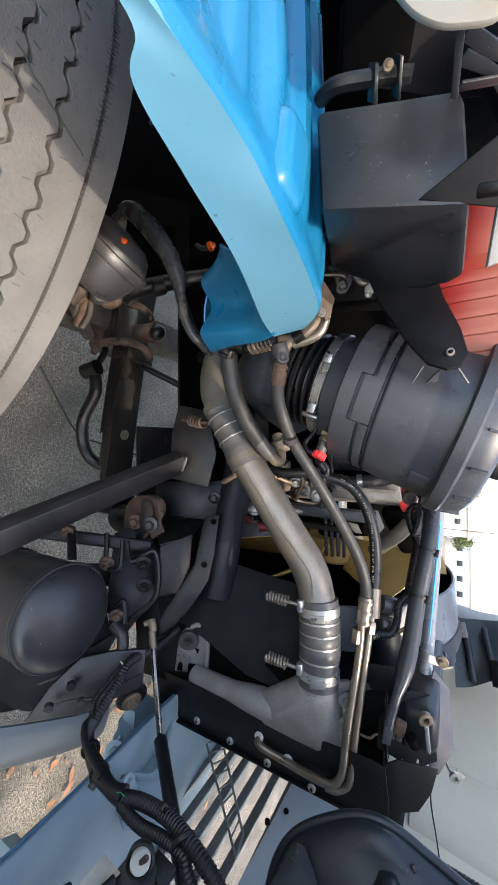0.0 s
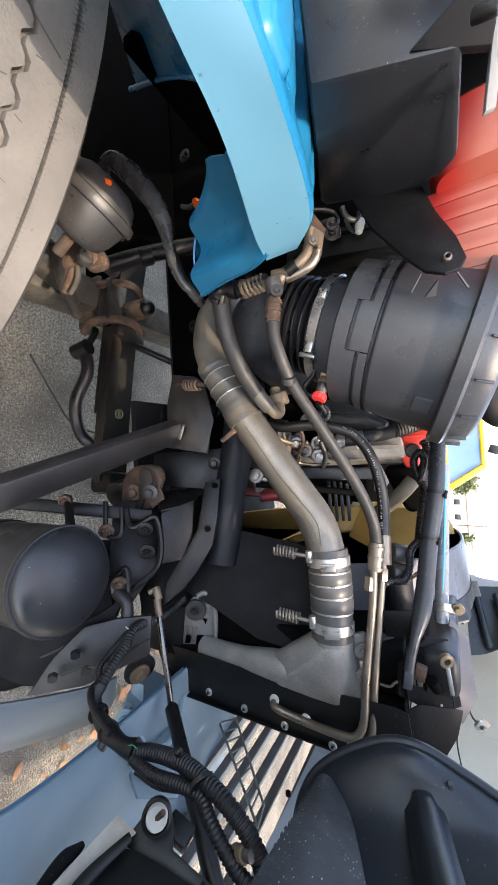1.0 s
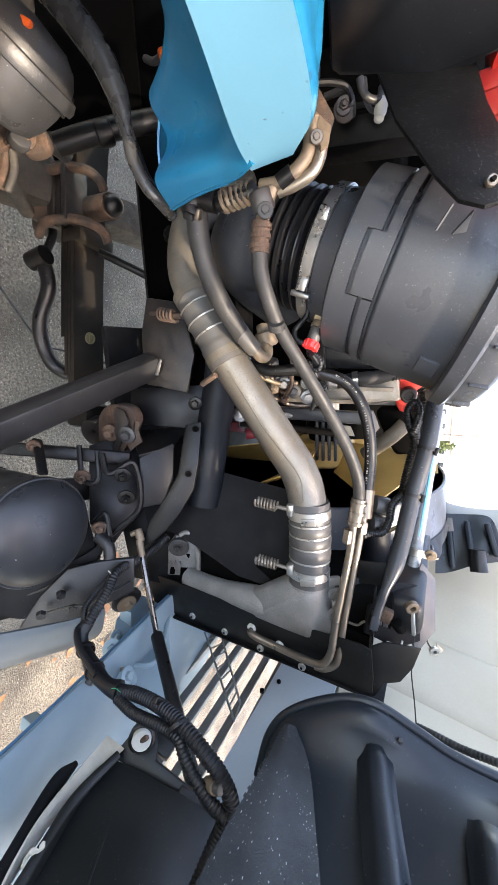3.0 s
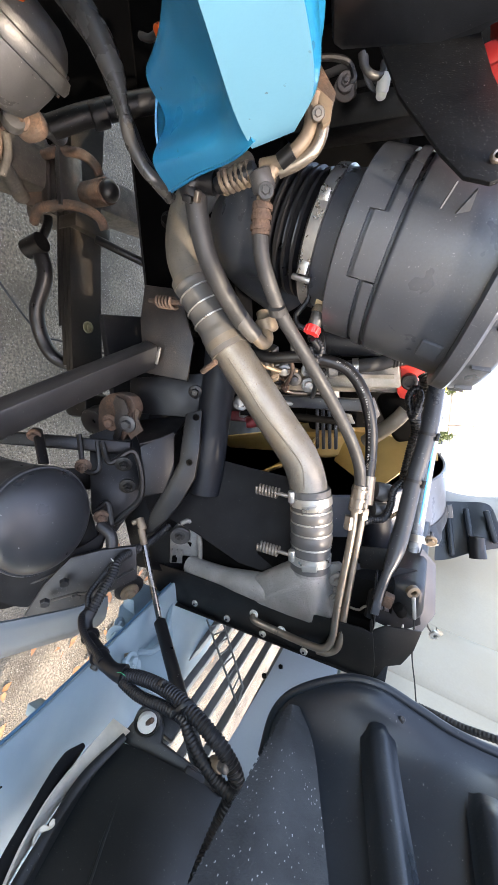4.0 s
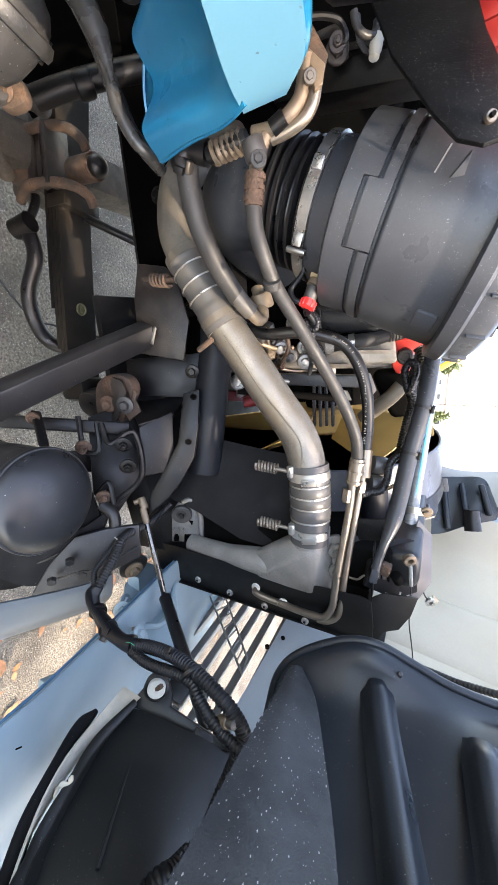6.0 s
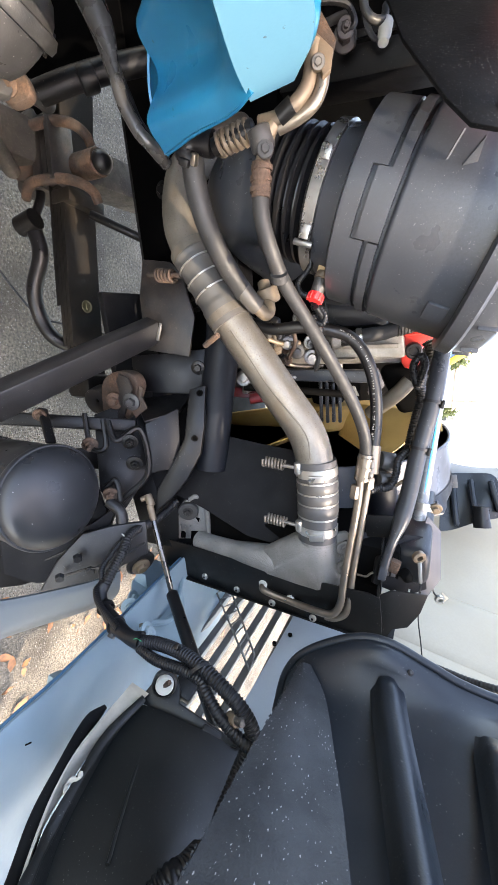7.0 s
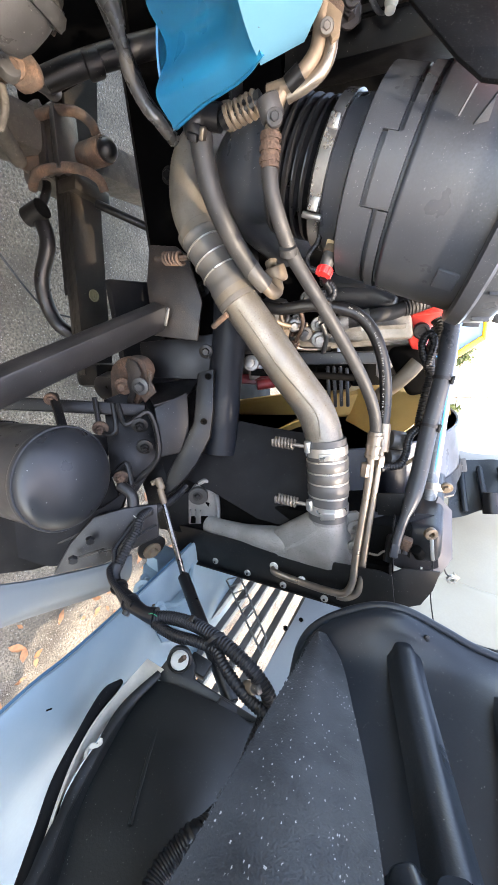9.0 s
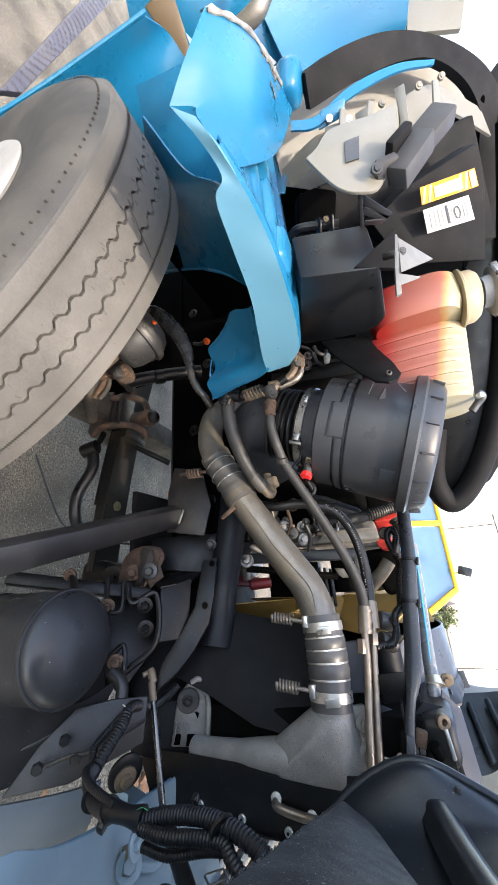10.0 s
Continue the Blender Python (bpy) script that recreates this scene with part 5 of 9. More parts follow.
def fan_shroud():
    t = thing("fan_shroud", "dark plastic fan shroud with a raised ring", "fan shroud", (0.44, 1.25, 0.66))
    c = Vector((0.40, 1.245, 1.050))
    part("ring", lathe(c + Vector((0.014, 0, 0)), (1, 0, 0), [(0, 0.364), (-0.003, 0.368), (0, 0.372), (0.06, 0.376), (0.175, 0.386), (0.175, 0.380), (0.06, 0.368), (0, 0.364)], 96), BLUEGREY, t, "deep blue-grey skirt of the shroud")
    for a in (62, 88, 118, 146):
        d = Vector((0, math.cos(radians(a)), math.sin(radians(a))))
        part("ring_web", bar(c + Vector((0.145, 0, 0)) + d * 0.388, c + Vector((0.188, 0, 0)) + d * 0.396, 0.005, 0.022, up=d, edge=0.0015), BLUEGREY, t)
    bm = bmesh.new()
    n = 64
    inner, outer = [], []
    for k in range(n):
        a = 2 * math.pi * k / n
        cy, cz = math.cos(a), math.sin(a)
        reach = min(0.485 / max(1e-6, abs(cy)), 0.375 / max(1e-6, abs(cz)), (0.050 if cz > 0 else 0.066) / (0.095 * abs(cy) + 0.085 * abs(cz)))
        inner.append(bm.verts.new((0.540, c.y + 0.384 * cy, c.z + 0.384 * cz)))
        outer.append(bm.verts.new((0.570, c.y + max(reach, 0.39) * cy, c.z + max(reach, 0.39) * cz)))
    for k in range(n):
        j = (k + 1) % n
        bm.faces.new((inner[k], inner[j], outer[j], outer[k]))
    r = bmesh.ops.extrude_face_region(bm, geom=bm.faces[:])
    bmesh.ops.translate(bm, vec=(0.005, 0, 0), verts=[v for v in r["geom"] if isinstance(v, bmesh.types.BMVert)])
    part("panel", bm, PLASTIC, t)
    part("near_panel", plate(((0.300, 0.786, 0.800), (0.318, 0.806, 0.885), (0.345, 0.834, 0.995), (0.368, 0.862, 1.101), (0.578, 0.754, 1.125), (0.545, 0.721, 0.998), (0.489, 0.716, 0.881), (0.460, 0.712, 0.800)), 0.005, 0.0015), DULL_BLACK, t, "smooth blue-black side of the shroud")
    return t


fan_shroud()


def fan():
    t = thing("cooling_fan", "mustard-beige plastic cooling fan with broad blades", "fan", (0.36, 1.245, 1.055))
    c = Vector((0.372, 1.245, 1.050))
    part("hub", lathe(c + Vector((-0.05, 0, 0)), (1, 0, 0), [(0, 0), (0, 0.09), (0.01, 0.10), (0.07, 0.10), (0.08, 0.09), (0.08, 0)], 40), BEIGE, t)
    for k in range(6):
        a0 = 2 * math.pi * k / 6 + 0.175
        rows = []
        for r in (0.09, 0.18, 0.27, 0.352):
            half, tw = 0.30 + 0.16 * r, 0.062
            rows.append([c + Vector((tw * s + 0.010 * s * s, r * math.cos(a0 + s * half), r * math.sin(a0 + s * half))) for s in (-1, -0.3, 0.4, 1)])
        part("blade", sheet(rows, 0.004, 4, 4), BEIGE, t)
    part("clutch", lathe(c + Vector((-0.13, 0, 0)), (1, 0, 0), [(0, 0), (0, 0.05), (0.006, 0.062), (0.04, 0.062), (0.08, 0.05)], 40), ENGINE, t)
    return t


fan()


def arc_band(base, axis, h0, h1, r0, r1, a0, a1, ref, n=20, bm=None):
    """A raised piece on a drum, from angle a0 to a1 about the axis, starting at ref."""
    bm = bm or bmesh.new()
    base, axis, ref = Vector(base), Vector(axis).normalized(), Vector(ref)
    s = (ref - axis * ref.dot(axis)).normalized()
    u = axis.cross(s)
    rows = []
    for k in range(n + 1):
        a = radians(a0 + (a1 - a0) * k / n)
        d = math.cos(a) * s + math.sin(a) * u
        rows.append([bm.verts.new(base + axis * h + d * r) for h, r in ((h0, r0), (h0, r1), (h1, r1), (h1, r0))])
    for p, q in zip(rows, rows[1:]):
        for i in range(4):
            bm.faces.new((p[i], p[(i + 1) % 4], q[(i + 1) % 4], q[i]))
    bm.faces.new(rows[0])
    bm.faces.new(rows[-1][::-1])
    return bm


AIR_BASE, AIR_AXIS, FACING = Vector((-0.152, 0.740, 1.115)), Vector((0.355, 0.075, 0.93)).normalized(), Vector((0, -1, 0))


def air_filter():
    t = thing("air_filter_housing", "dusty black plastic air filter canister with a ribbed lid", "air filter", AIR_BASE)
    B, A = AIR_BASE, AIR_AXIS
    part("canister", lathe(B, A, [(0.100, 0.0), (0.100, 0.104), (0.126, 0.1069), (0.128, 0.107), (0.131, 0.120), (0.136, 0.133), (0.138, 0.1331), (0.205, 0.1344), (0.207, 0.1345), (0.209, 0.141), (0.212, 0.1435), (0.2145, 0.1436), (0.328, 0.1479), (0.334, 0.1481)], 96), CANISTER, t)
    for name, h0, h1, r, a0, a1 in (("collar", 0.139, 0.182, 0.1385, 22, 178), ("collar", 0.139, 0.163, 0.1385, -13, 22), ("collar", 0.139, 0.182, 0.1385, -178, -13),
                                    ("ring", 0.189, 0.203, 0.1415, 22, 178), ("ring_tab", 0.171, 0.203, 0.1415, -12, 21), ("ring", 0.189, 0.203, 0.1415, -178, -12)):
        part(name, arc_band(B, A, h0, h1, r - 0.012, r, a0, a1, FACING, 40), CANISTER, t)
    part("lid_rim", lathe(B, A, [(0.330, 0.147), (0.330, 0.161), (0.333, 0.165), (0.352, 0.166), (0.356, 0.162), (0.360, 0.152)], 96), CANISTER, t)
    part("lid", lathe(B, A, [(0.356, 0.160), (0.366, 0.158), (0.386, 0.152), (0.394, 0.142), (0.398, 0.09), (0.394, 0.0)], 96), CANISTER, t)
    s = (FACING - A * FACING.dot(A)).normalized()
    u = A.cross(s)
    for k in range(16):
        a = 2 * math.pi * k / 16
        d = math.cos(a) * s + math.sin(a) * u
        part("lid_fin", bar(B + A * 0.362 + d * 0.155, B + A * 0.386 + d * 0.150, 0.004, 0.018, up=d, edge=0.001), CANISTER, t)
    for ang in (48,):
        d = math.cos(radians(ang)) * s + math.sin(radians(ang)) * u
        part("latch", block(B + A * 0.306 + d * 0.148, (0.03, 0.008, 0.03), (15, 20, ang), 0.002), CANISTER, t)
    for px in (-1, 1):
        part("web", plate((Vector((-0.118 + 0.012 * px, 0.588, 1.405)), Vector((-0.110 + 0.02 * px, 0.606, 1.385)), Vector((-0.112 + 0.02 * px, 0.612, 1.40))), 0.003, 0.0005), CANISTER, t)
    return t


air_filter()


def intake_bellows():
    t = thing("intake_hose", "glossy black rubber intake bellows with a band clamp", "intake hose", AIR_BASE)
    B, A = AIR_BASE, AIR_AXIS
    prof = []
    for k in range(5):
        h = -0.004 + 0.0155 * k
        prof += [(h, 0.086), (h + 0.003, 0.098), (h + 0.008, 0.099), (h + 0.012, 0.087)]
    part("bellows", lathe(B, A, prof + [(0.075, 0.100), (0.110, 0.104)], 72), RUBBER, t)
    start = B + A * 0.004
    path = spline((start, start - A * 0.045 + Vector((0.004, 0.004, 0)), start - A * 0.085 + Vector((0.02, 0.035, 0.0)), start - A * 0.10 + Vector((0.05, 0.10, 0.0)), start - A * 0.09 + Vector((0.09, 0.20, 0.01))), 10)
    part("elbow", sweep(bmesh.new(), path, lambda f: 0.087 - 0.012 * f, 40), TANK_GREY, t)
    cl = part("band_clamp", lathe(B, A, [(0.080, 0.1045), (0.080, 0.1075), (0.098, 0.1085), (0.098, 0.105)], 72), CLAMP, t, "dull steel band clamp")
    s = (FACING - A * FACING.dot(A)).normalized()
    u = A.cross(s)
    for ang, w in ((-22, 0.009), (30, 0.010)):
        d = math.cos(radians(ang)) * s + math.sin(radians(ang)) * u
        part("buckle", bar(B + A * 0.089 + d * 0.110 - u * w, B + A * 0.089 + d * 0.110 + u * w, 0.016, 0.006, up=d, edge=0.002), CLAMP, cl)
    d = math.cos(radians(38)) * s + math.sin(radians(38)) * u
    part("clamp_screw", rod(B + A * 0.074 + d * 0.114, B + A * 0.105 + d * 0.114, 0.005, 10), CLAMP, cl)
    return t


intake_bellows()


def filter_bracket():
    t = thing("filter_bracket", "flat black steel bracket bolted to the air filter", "bracket", (-0.2, 0.62, 1.35))
    part("strap", plate(((-0.320, 0.667, 1.279), (-0.297, 0.668, 1.390), (-0.229, 0.626, 1.408), (-0.167, 0.592, 1.431), (-0.120, 0.575, 1.439), (-0.102, 0.565, 1.430), (-0.099, 0.560, 1.413), (-0.112, 0.561, 1.389), (-0.146, 0.575, 1.365), (-0.233, 0.617, 1.314)), 0.006, 0.0015), SPECKLED_BLACK, t)
    rivet(t, (-0.125, 0.567, 1.417), (0.0, -0.9, 0.45), 0.0062, TUBE, "screw")
    part("screw_socket", lathe((-0.125, 0.565, 1.417), (0.0, -0.9, 0.45), [(0, 0.0026), (0.0045, 0.0026), (0.0045, 0)], 6), ENGINE, t)
    part("fin", plate(((-0.108, 0.558, 1.384), (-0.108, 0.559, 1.386), (-0.085, 0.557, 1.372), (-0.085, 0.556, 1.370)), 0.002, 0), PLASTIC, t)
    part("fin", plate(((-0.103, 0.567, 1.426), (-0.103, 0.569, 1.428), (-0.082, 0.581, 1.441), (-0.082, 0.580, 1.438)), 0.002, 0), PLASTIC, t)
    return t


filter_bracket()


def ac_lines():
    A = thing("coolant_hose", "thick grey rubber coolant hose with crimped fittings", "hose", (-0.053, 0.663, 1.034))
    part("hose", tube(((-0.182, 0.607, 1.027), (-0.152, 0.612, 1.025), (-0.100, 0.630, 1.026), (-0.049, 0.666, 1.031), (0.003, 0.712, 1.043)), 0.0175, 20, 10), HOSE, A)
    part("ferrule", tube(((-0.008, 0.704, 1.041), (0.013, 0.714, 1.052), (0.029, 0.727, 1.062)), 0.0165, 18), SILICONE, A)
    part("elbow_fitting", tube(((0.022, 0.720, 1.058), (0.042, 0.735, 1.072), (0.034, 0.750, 1.075), (0.005, 0.763, 1.064), (-0.018, 0.771, 1.056)), 0.0125, 14), BRASS, A)
    part("valve_body", rod((-0.008, 0.762, 1.065), (0.022, 0.769, 1.071), 0.021, 16), BRASS, A)
    part("clip", block((-0.173, 0.591, 1.041), (0.016, 0.012, 0.008), (0, 30, 20), 0.002), TUBE, A, "steel spring clip")
    part("clip", block((-0.173, 0.590, 1.025), (0.01, 0.014, 0.016), (0, 30, 20), 0.002), RUBBER, A)
    part("top_elbow", tube(((-0.178, 0.606, 1.027), (-0.192, 0.600, 1.022), (-0.199, 0.604, 1.036), (-0.192, 0.610, 1.063)), 0.0175, 16), RUBBER, A)
    part("spring_cover", coil((-0.187, 0.608, 1.072), (-0.194, 0.614, 1.122), 0.0125, 6, 0.0048), BRASS, A, "tan coiled spring cover")
    part("core", rod((-0.185, 0.605, 1.066), (-0.194, 0.610, 1.130), 0.012, 14), RUBBER, A)
    B = thing("refrigerant_hose", "grey rubber refrigerant hose with rusty crimp fittings", "hose", (0.059, 0.686, 1.174))
    part("hose", tube(((-0.107, 0.581, 1.147), (-0.076, 0.594, 1.143), (-0.038, 0.615, 1.146), (0.003, 0.643, 1.153), (0.062, 0.676, 1.178), (0.141, 0.715, 1.212), (0.219, 0.746, 1.243), (0.281, 0.762, 1.260), (0.332, 0.765, 1.263)), 0.0115, 18, 10), HOSE, B)
    part("ferrule", tube(((-0.101, 0.581, 1.148), (-0.140, 0.580, 1.152)), 0.0125, 18), RUST, B, "rusty crimp sleeve")
    for k in range(3):
        part("crimp_ridge", band(Vector((-0.110, 0.581, 1.148)).lerp(Vector((-0.134, 0.581, 1.152)), k / 2), Vector((-0.140, 0.580, 1.152)) - Vector((-0.101, 0.581, 1.148)), 0.0120, 0.006, 0.0022), RUST, B)
    part("neck", tube(((-0.138, 0.580, 1.153), (-0.149, 0.579, 1.157), (-0.169, 0.580, 1.165), (-0.177, 0.581, 1.171)), 0.0095, 14), BRASS, B)
    part("bolt_boss", rod((-0.175, 0.571, 1.154), (-0.150, 0.579, 1.158), 0.0155, 18), CHAMBER, B)
    bolt(B, (-0.146, 0.564, 1.166), (0.0, -0.9, 0.4), 0.006, CHAMBER)
    part("sleeve_ring", band((-0.006, 0.629, 1.150), (0.45, 0.3, -0.1), 0.0115, 0.012, 0.002), HOSE, B)
    part("end_ferrule", tube(((0.321, 0.765, 1.263), (0.374, 0.756, 1.258)), 0.0145, 18), TUBE, B)
    for k in range(3):
        part("crimp_ridge", band(Vector((0.330, 0.763, 1.263)).lerp(Vector((0.369, 0.757, 1.259)), k / 2), Vector((0.374, 0.756, 1.258)) - Vector((0.321, 0.765, 1.263)), 0.0142, 0.005, 0.002), TUBE, B)
    C = thing("printed_hose", "black refrigerant hose with white printed lettering", "hose", (0.154, 0.817, 1.257))
    part("hose", tube(((0.049, 0.780, 0.997), (0.071, 0.772, 1.068), (0.071, 0.780, 1.128), (0.079, 0.793, 1.177), (0.098, 0.808, 1.220), (0.141, 0.817, 1.250), (0.201, 0.822, 1.267), (0.265, 0.820, 1.272), (0.327, 0.803, 1.271)), 0.0120, 18, 10), RUBBER, C)
    part("end_ferrule", tube(((0.316, 0.806, 1.272), (0.370, 0.786, 1.272)), 0.0140, 18), TUBE, C)
    part("collar", rod((0.046, 0.772, 1.002), (0.061, 0.775, 1.016), 0.018, 16), ZINC, C)
    text_line(C, "HP 12mm I.D.  SAE J2064 TYPE C 25/6 A CP PHR OFT", ((0.081, 0.788, 1.204), (0.106, 0.798, 1.236), (0.158, 0.804, 1.260), (0.220, 0.803, 1.269), (0.300, 0.794, 1.270)), 0.0052)
    P = thing("steel_line_pair", "pair of bare steel refrigerant lines bent under the cooler", "pipe", (0.494, 0.722, 1.245))
    part("line", tube(((0.361, 0.755, 1.257), (0.412, 0.745, 1.255), (0.475, 0.731, 1.249), (0.567, 0.700, 1.240), (0.632, 0.686, 1.235), (0.657, 0.677, 1.220), (0.663, 0.677, 1.190), (0.669, 0.688, 1.118), (0.659, 0.686, 1.055), (0.654, 0.700, 1.046)), 0.0078, 14, 8), TUBE, P)
    part("line", tube(((0.364, 0.783, 1.271), (0.419, 0.764, 1.266), (0.480, 0.745, 1.261), (0.584, 0.710, 1.252), (0.636, 0.698, 1.249), (0.663, 0.693, 1.242), (0.675, 0.686, 1.223), (0.673, 0.681, 1.203)), 0.0078, 14, 8), TUBE, P)
    part("clamp_block", block((0.491, 0.742, 1.254), (0.012, 0.012, 0.02), (0, 10, 0), 0.003), TUBE, P)
    part("union", rod((0.375, 0.781, 1.268), (0.400, 0.773, 1.266), 0.013, 6), TUBE, P)
    part("union", rod((0.383, 0.749, 1.249), (0.411, 0.743, 1.247), 0.011, 6), TUBE, P)


def text_line(parent, words, pts, size):
    """Printed lettering that follows a hose: one small letter mesh after another."""
    path = spline(pts, 12)
    run = [0.0]
    for a, b in zip(path, path[1:]):
        run.append(run[-1] + (b - a).length)
    step, bm = run[-1] / len(words), bmesh.new()
    for i, ch in enumerate(words):
        if ch == " ":
            continue
        d = step * (i + 0.5)
        j = max(k for k in range(len(run) - 1) if run[k] <= d)
        q = path[j].lerp(path[j + 1], (d - run[j]) / (run[j + 1] - run[j]))
        t = (path[j + 1] - path[j]).normalized()
        n = (Vector((0.04, 0.09, 1.39)) - q).normalized()
        n = (n - t * n.dot(t)).normalized()
        cu = bpy.data.curves.new("letter", "FONT")
        cu.body, cu.size, cu.align_x, cu.align_y, cu.extrude = ch, size, "CENTER", "CENTER", 0.0002
        ob = bpy.data.objects.new("letter", cu)
        me = ob.to_mesh()
        b = bmesh.new()
        b.from_mesh(me)
        ob.to_mesh_clear()
        bpy.data.objects.remove(ob)
        m = Matrix((t, n.cross(t), n)).transposed().to_4x4()
        m.translation = q
        bmesh.ops.transform(b, matrix=m, verts=b.verts)
        join(bm, b)
    part("lettering", bm, PRINT, parent, "white printed lettering", smooth=False)


ac_lines()


def expansion_valve():
    t = thing("expansion_valve", "rust-brown valve block with brassy pipes", "valve", (-0.244, 0.599, 1.232))
    part("valve_block", plate(((-0.297, 0.616, 1.217), (-0.251, 0.612, 1.243), (-0.213, 0.594, 1.239), (-0.223, 0.587, 1.222), (-0.266, 0.600, 1.213)), 0.03, 0.003), RUST, t)
    part("flange", plate(((-0.251, 0.585, 1.225), (-0.231, 0.590, 1.245), (-0.210, 0.584, 1.244), (-0.203, 0.578, 1.236), (-0.225, 0.581, 1.230)), 0.008, 0.002), BRASS, t)
    part("line", tube(((-0.243, 0.587, 1.222), (-0.223, 0.587, 1.220), (-0.203, 0.584, 1.215), (-0.189, 0.581, 1.201), (-0.181, 0.580, 1.180), (-0.182, 0.580, 1.153)), 0.0088, 14), BRASS, t)
    part("line", tube(((-0.221, 0.591, 1.233), (-0.202, 0.592, 1.230), (-0.187, 0.591, 1.221), (-0.178, 0.589, 1.202), (-0.173, 0.587, 1.175)), 0.0080, 14), TUBE, t)
    part("sleeve", tube(((-0.188, 0.579, 1.198), (-0.180, 0.579, 1.180)), 0.0105, 14), STEEL_BLACK, t)
    bolt(t, (-0.216, 0.576, 1.231), (0.2, -0.9, 0.3), 0.0045, TUBE)
    part("bent_wire", tube(((-0.302, 0.624, 1.209), (-0.309, 0.648, 1.228), (-0.310, 0.668, 1.242), (-0.294, 0.673, 1.249), (-0.291, 0.674, 1.241)), 0.004, 8), STEEL_BLACK, t)
    bolt(t, (-0.292, 0.672, 1.238), (0.2, -0.8, 0.3), 0.0065, RUST_DARK, "bolt", True, 0.01)
    return t


expansion_valve()


def heater_plug():
    t = thing("vacuum_plug", "small off-white plastic plug on a grey pipe", "plug", (-0.298, 0.719, 1.277))
    part("pipe", tube(((-0.329, 0.691, 1.254), (-0.316, 0.695, 1.257), (-0.307, 0.703, 1.266), (-0.310, 0.716, 1.277), (-0.329, 0.727, 1.278)), 0.005, 10), CHAMBER, t)
    part("plug", lathe((-0.311, 0.723, 1.280), Vector((-0.279, 0.713, 1.277)) - Vector((-0.311, 0.723, 1.280)), [(0, 0.006), (0.002, 0.009), (0.018, 0.009), (0.020, 0.0075), (0.028, 0.007), (0.03, 0.003), (0.031, 0)], 18), WHITE, t)
    return t


heater_plug()


def sensor():
    t = thing("sensor_connector", "tan and red electrical connector on corrugated leads", "connector", (0.003, 0.701, 1.195))
    part("body", rod((-0.009, 0.695, 1.199), (0.024, 0.684, 1.190), 0.0108, 18), CHAMBER, t)
    part("tan_cap", block((-0.020, 0.703, 1.200), (0.018, 0.014, 0.02), (0, 25, 10), 0.003), material("tan_plastic", (0.45, 0.33, 0.19), 0.5), t, "tan cap")
    lock = part("red_lock", lathe((0.020, 0.685, 1.192), (0.031, -0.014, -0.011), [(0, 0.0), (0, 0.0125), (0.012, 0.0125), (0.013, 0.010), (0.013, 0)], 20), RED_CLIP, t, "ribbed red locking ring")
    for k in range(10):
        d = Matrix.Rotation(2 * math.pi * k / 10, 3, Vector((0.031, -0.014, -0.011)).normalized()) @ Vector((0.0, 0.618, -0.786))
        part("lock_rib", bar(Vector((0.021, 0.6846, 1.1917)) + d * 0.0125, Vector((0.031, 0.680, 1.188)) + d * 0.0125, 0.003, 0.003, up=d, edge=0.0005), RED_CLIP, lock)
    part("collar", lathe((-0.011, 0.6965, 1.2005), (0.031, -0.014, -0.011), [(0, 0), (0, 0.011), (0.006, 0.0125), (0.011, 0.0125), (0.012, 0.010)], 16), BRASS, t, "brassy collar")
    part("lead", loom(((0.033, 0.684, 1.187), (0.041, 0.695, 1.184), (0.042, 0.700, 1.194), (0.054, 0.701, 1.201), (0.067, 0.702, 1.196), (0.064, 0.702, 1.184), (0.052, 0.706, 1.180), (0.080, 0.725, 1.186)), 0.0052, 0.0042), LOOM, t)
    part("lead", loom(((-0.048, 0.693, 1.178), (-0.026, 0.698, 1.177), (-0.010, 0.694, 1.165), (0.001, 0.687, 1.159), (0.016, 0.681, 1.166), (0.023, 0.682, 1.181)), 0.0048, 0.004), LOOM, t)
    part("lead", loom(((0.040, 0.678, 1.192), (0.055, 0.699, 1.195), (0.068, 0.714, 1.187), (0.060, 0.723, 1.177)), 0.0048, 0.004), LOOM, t)
    return t


sensor()


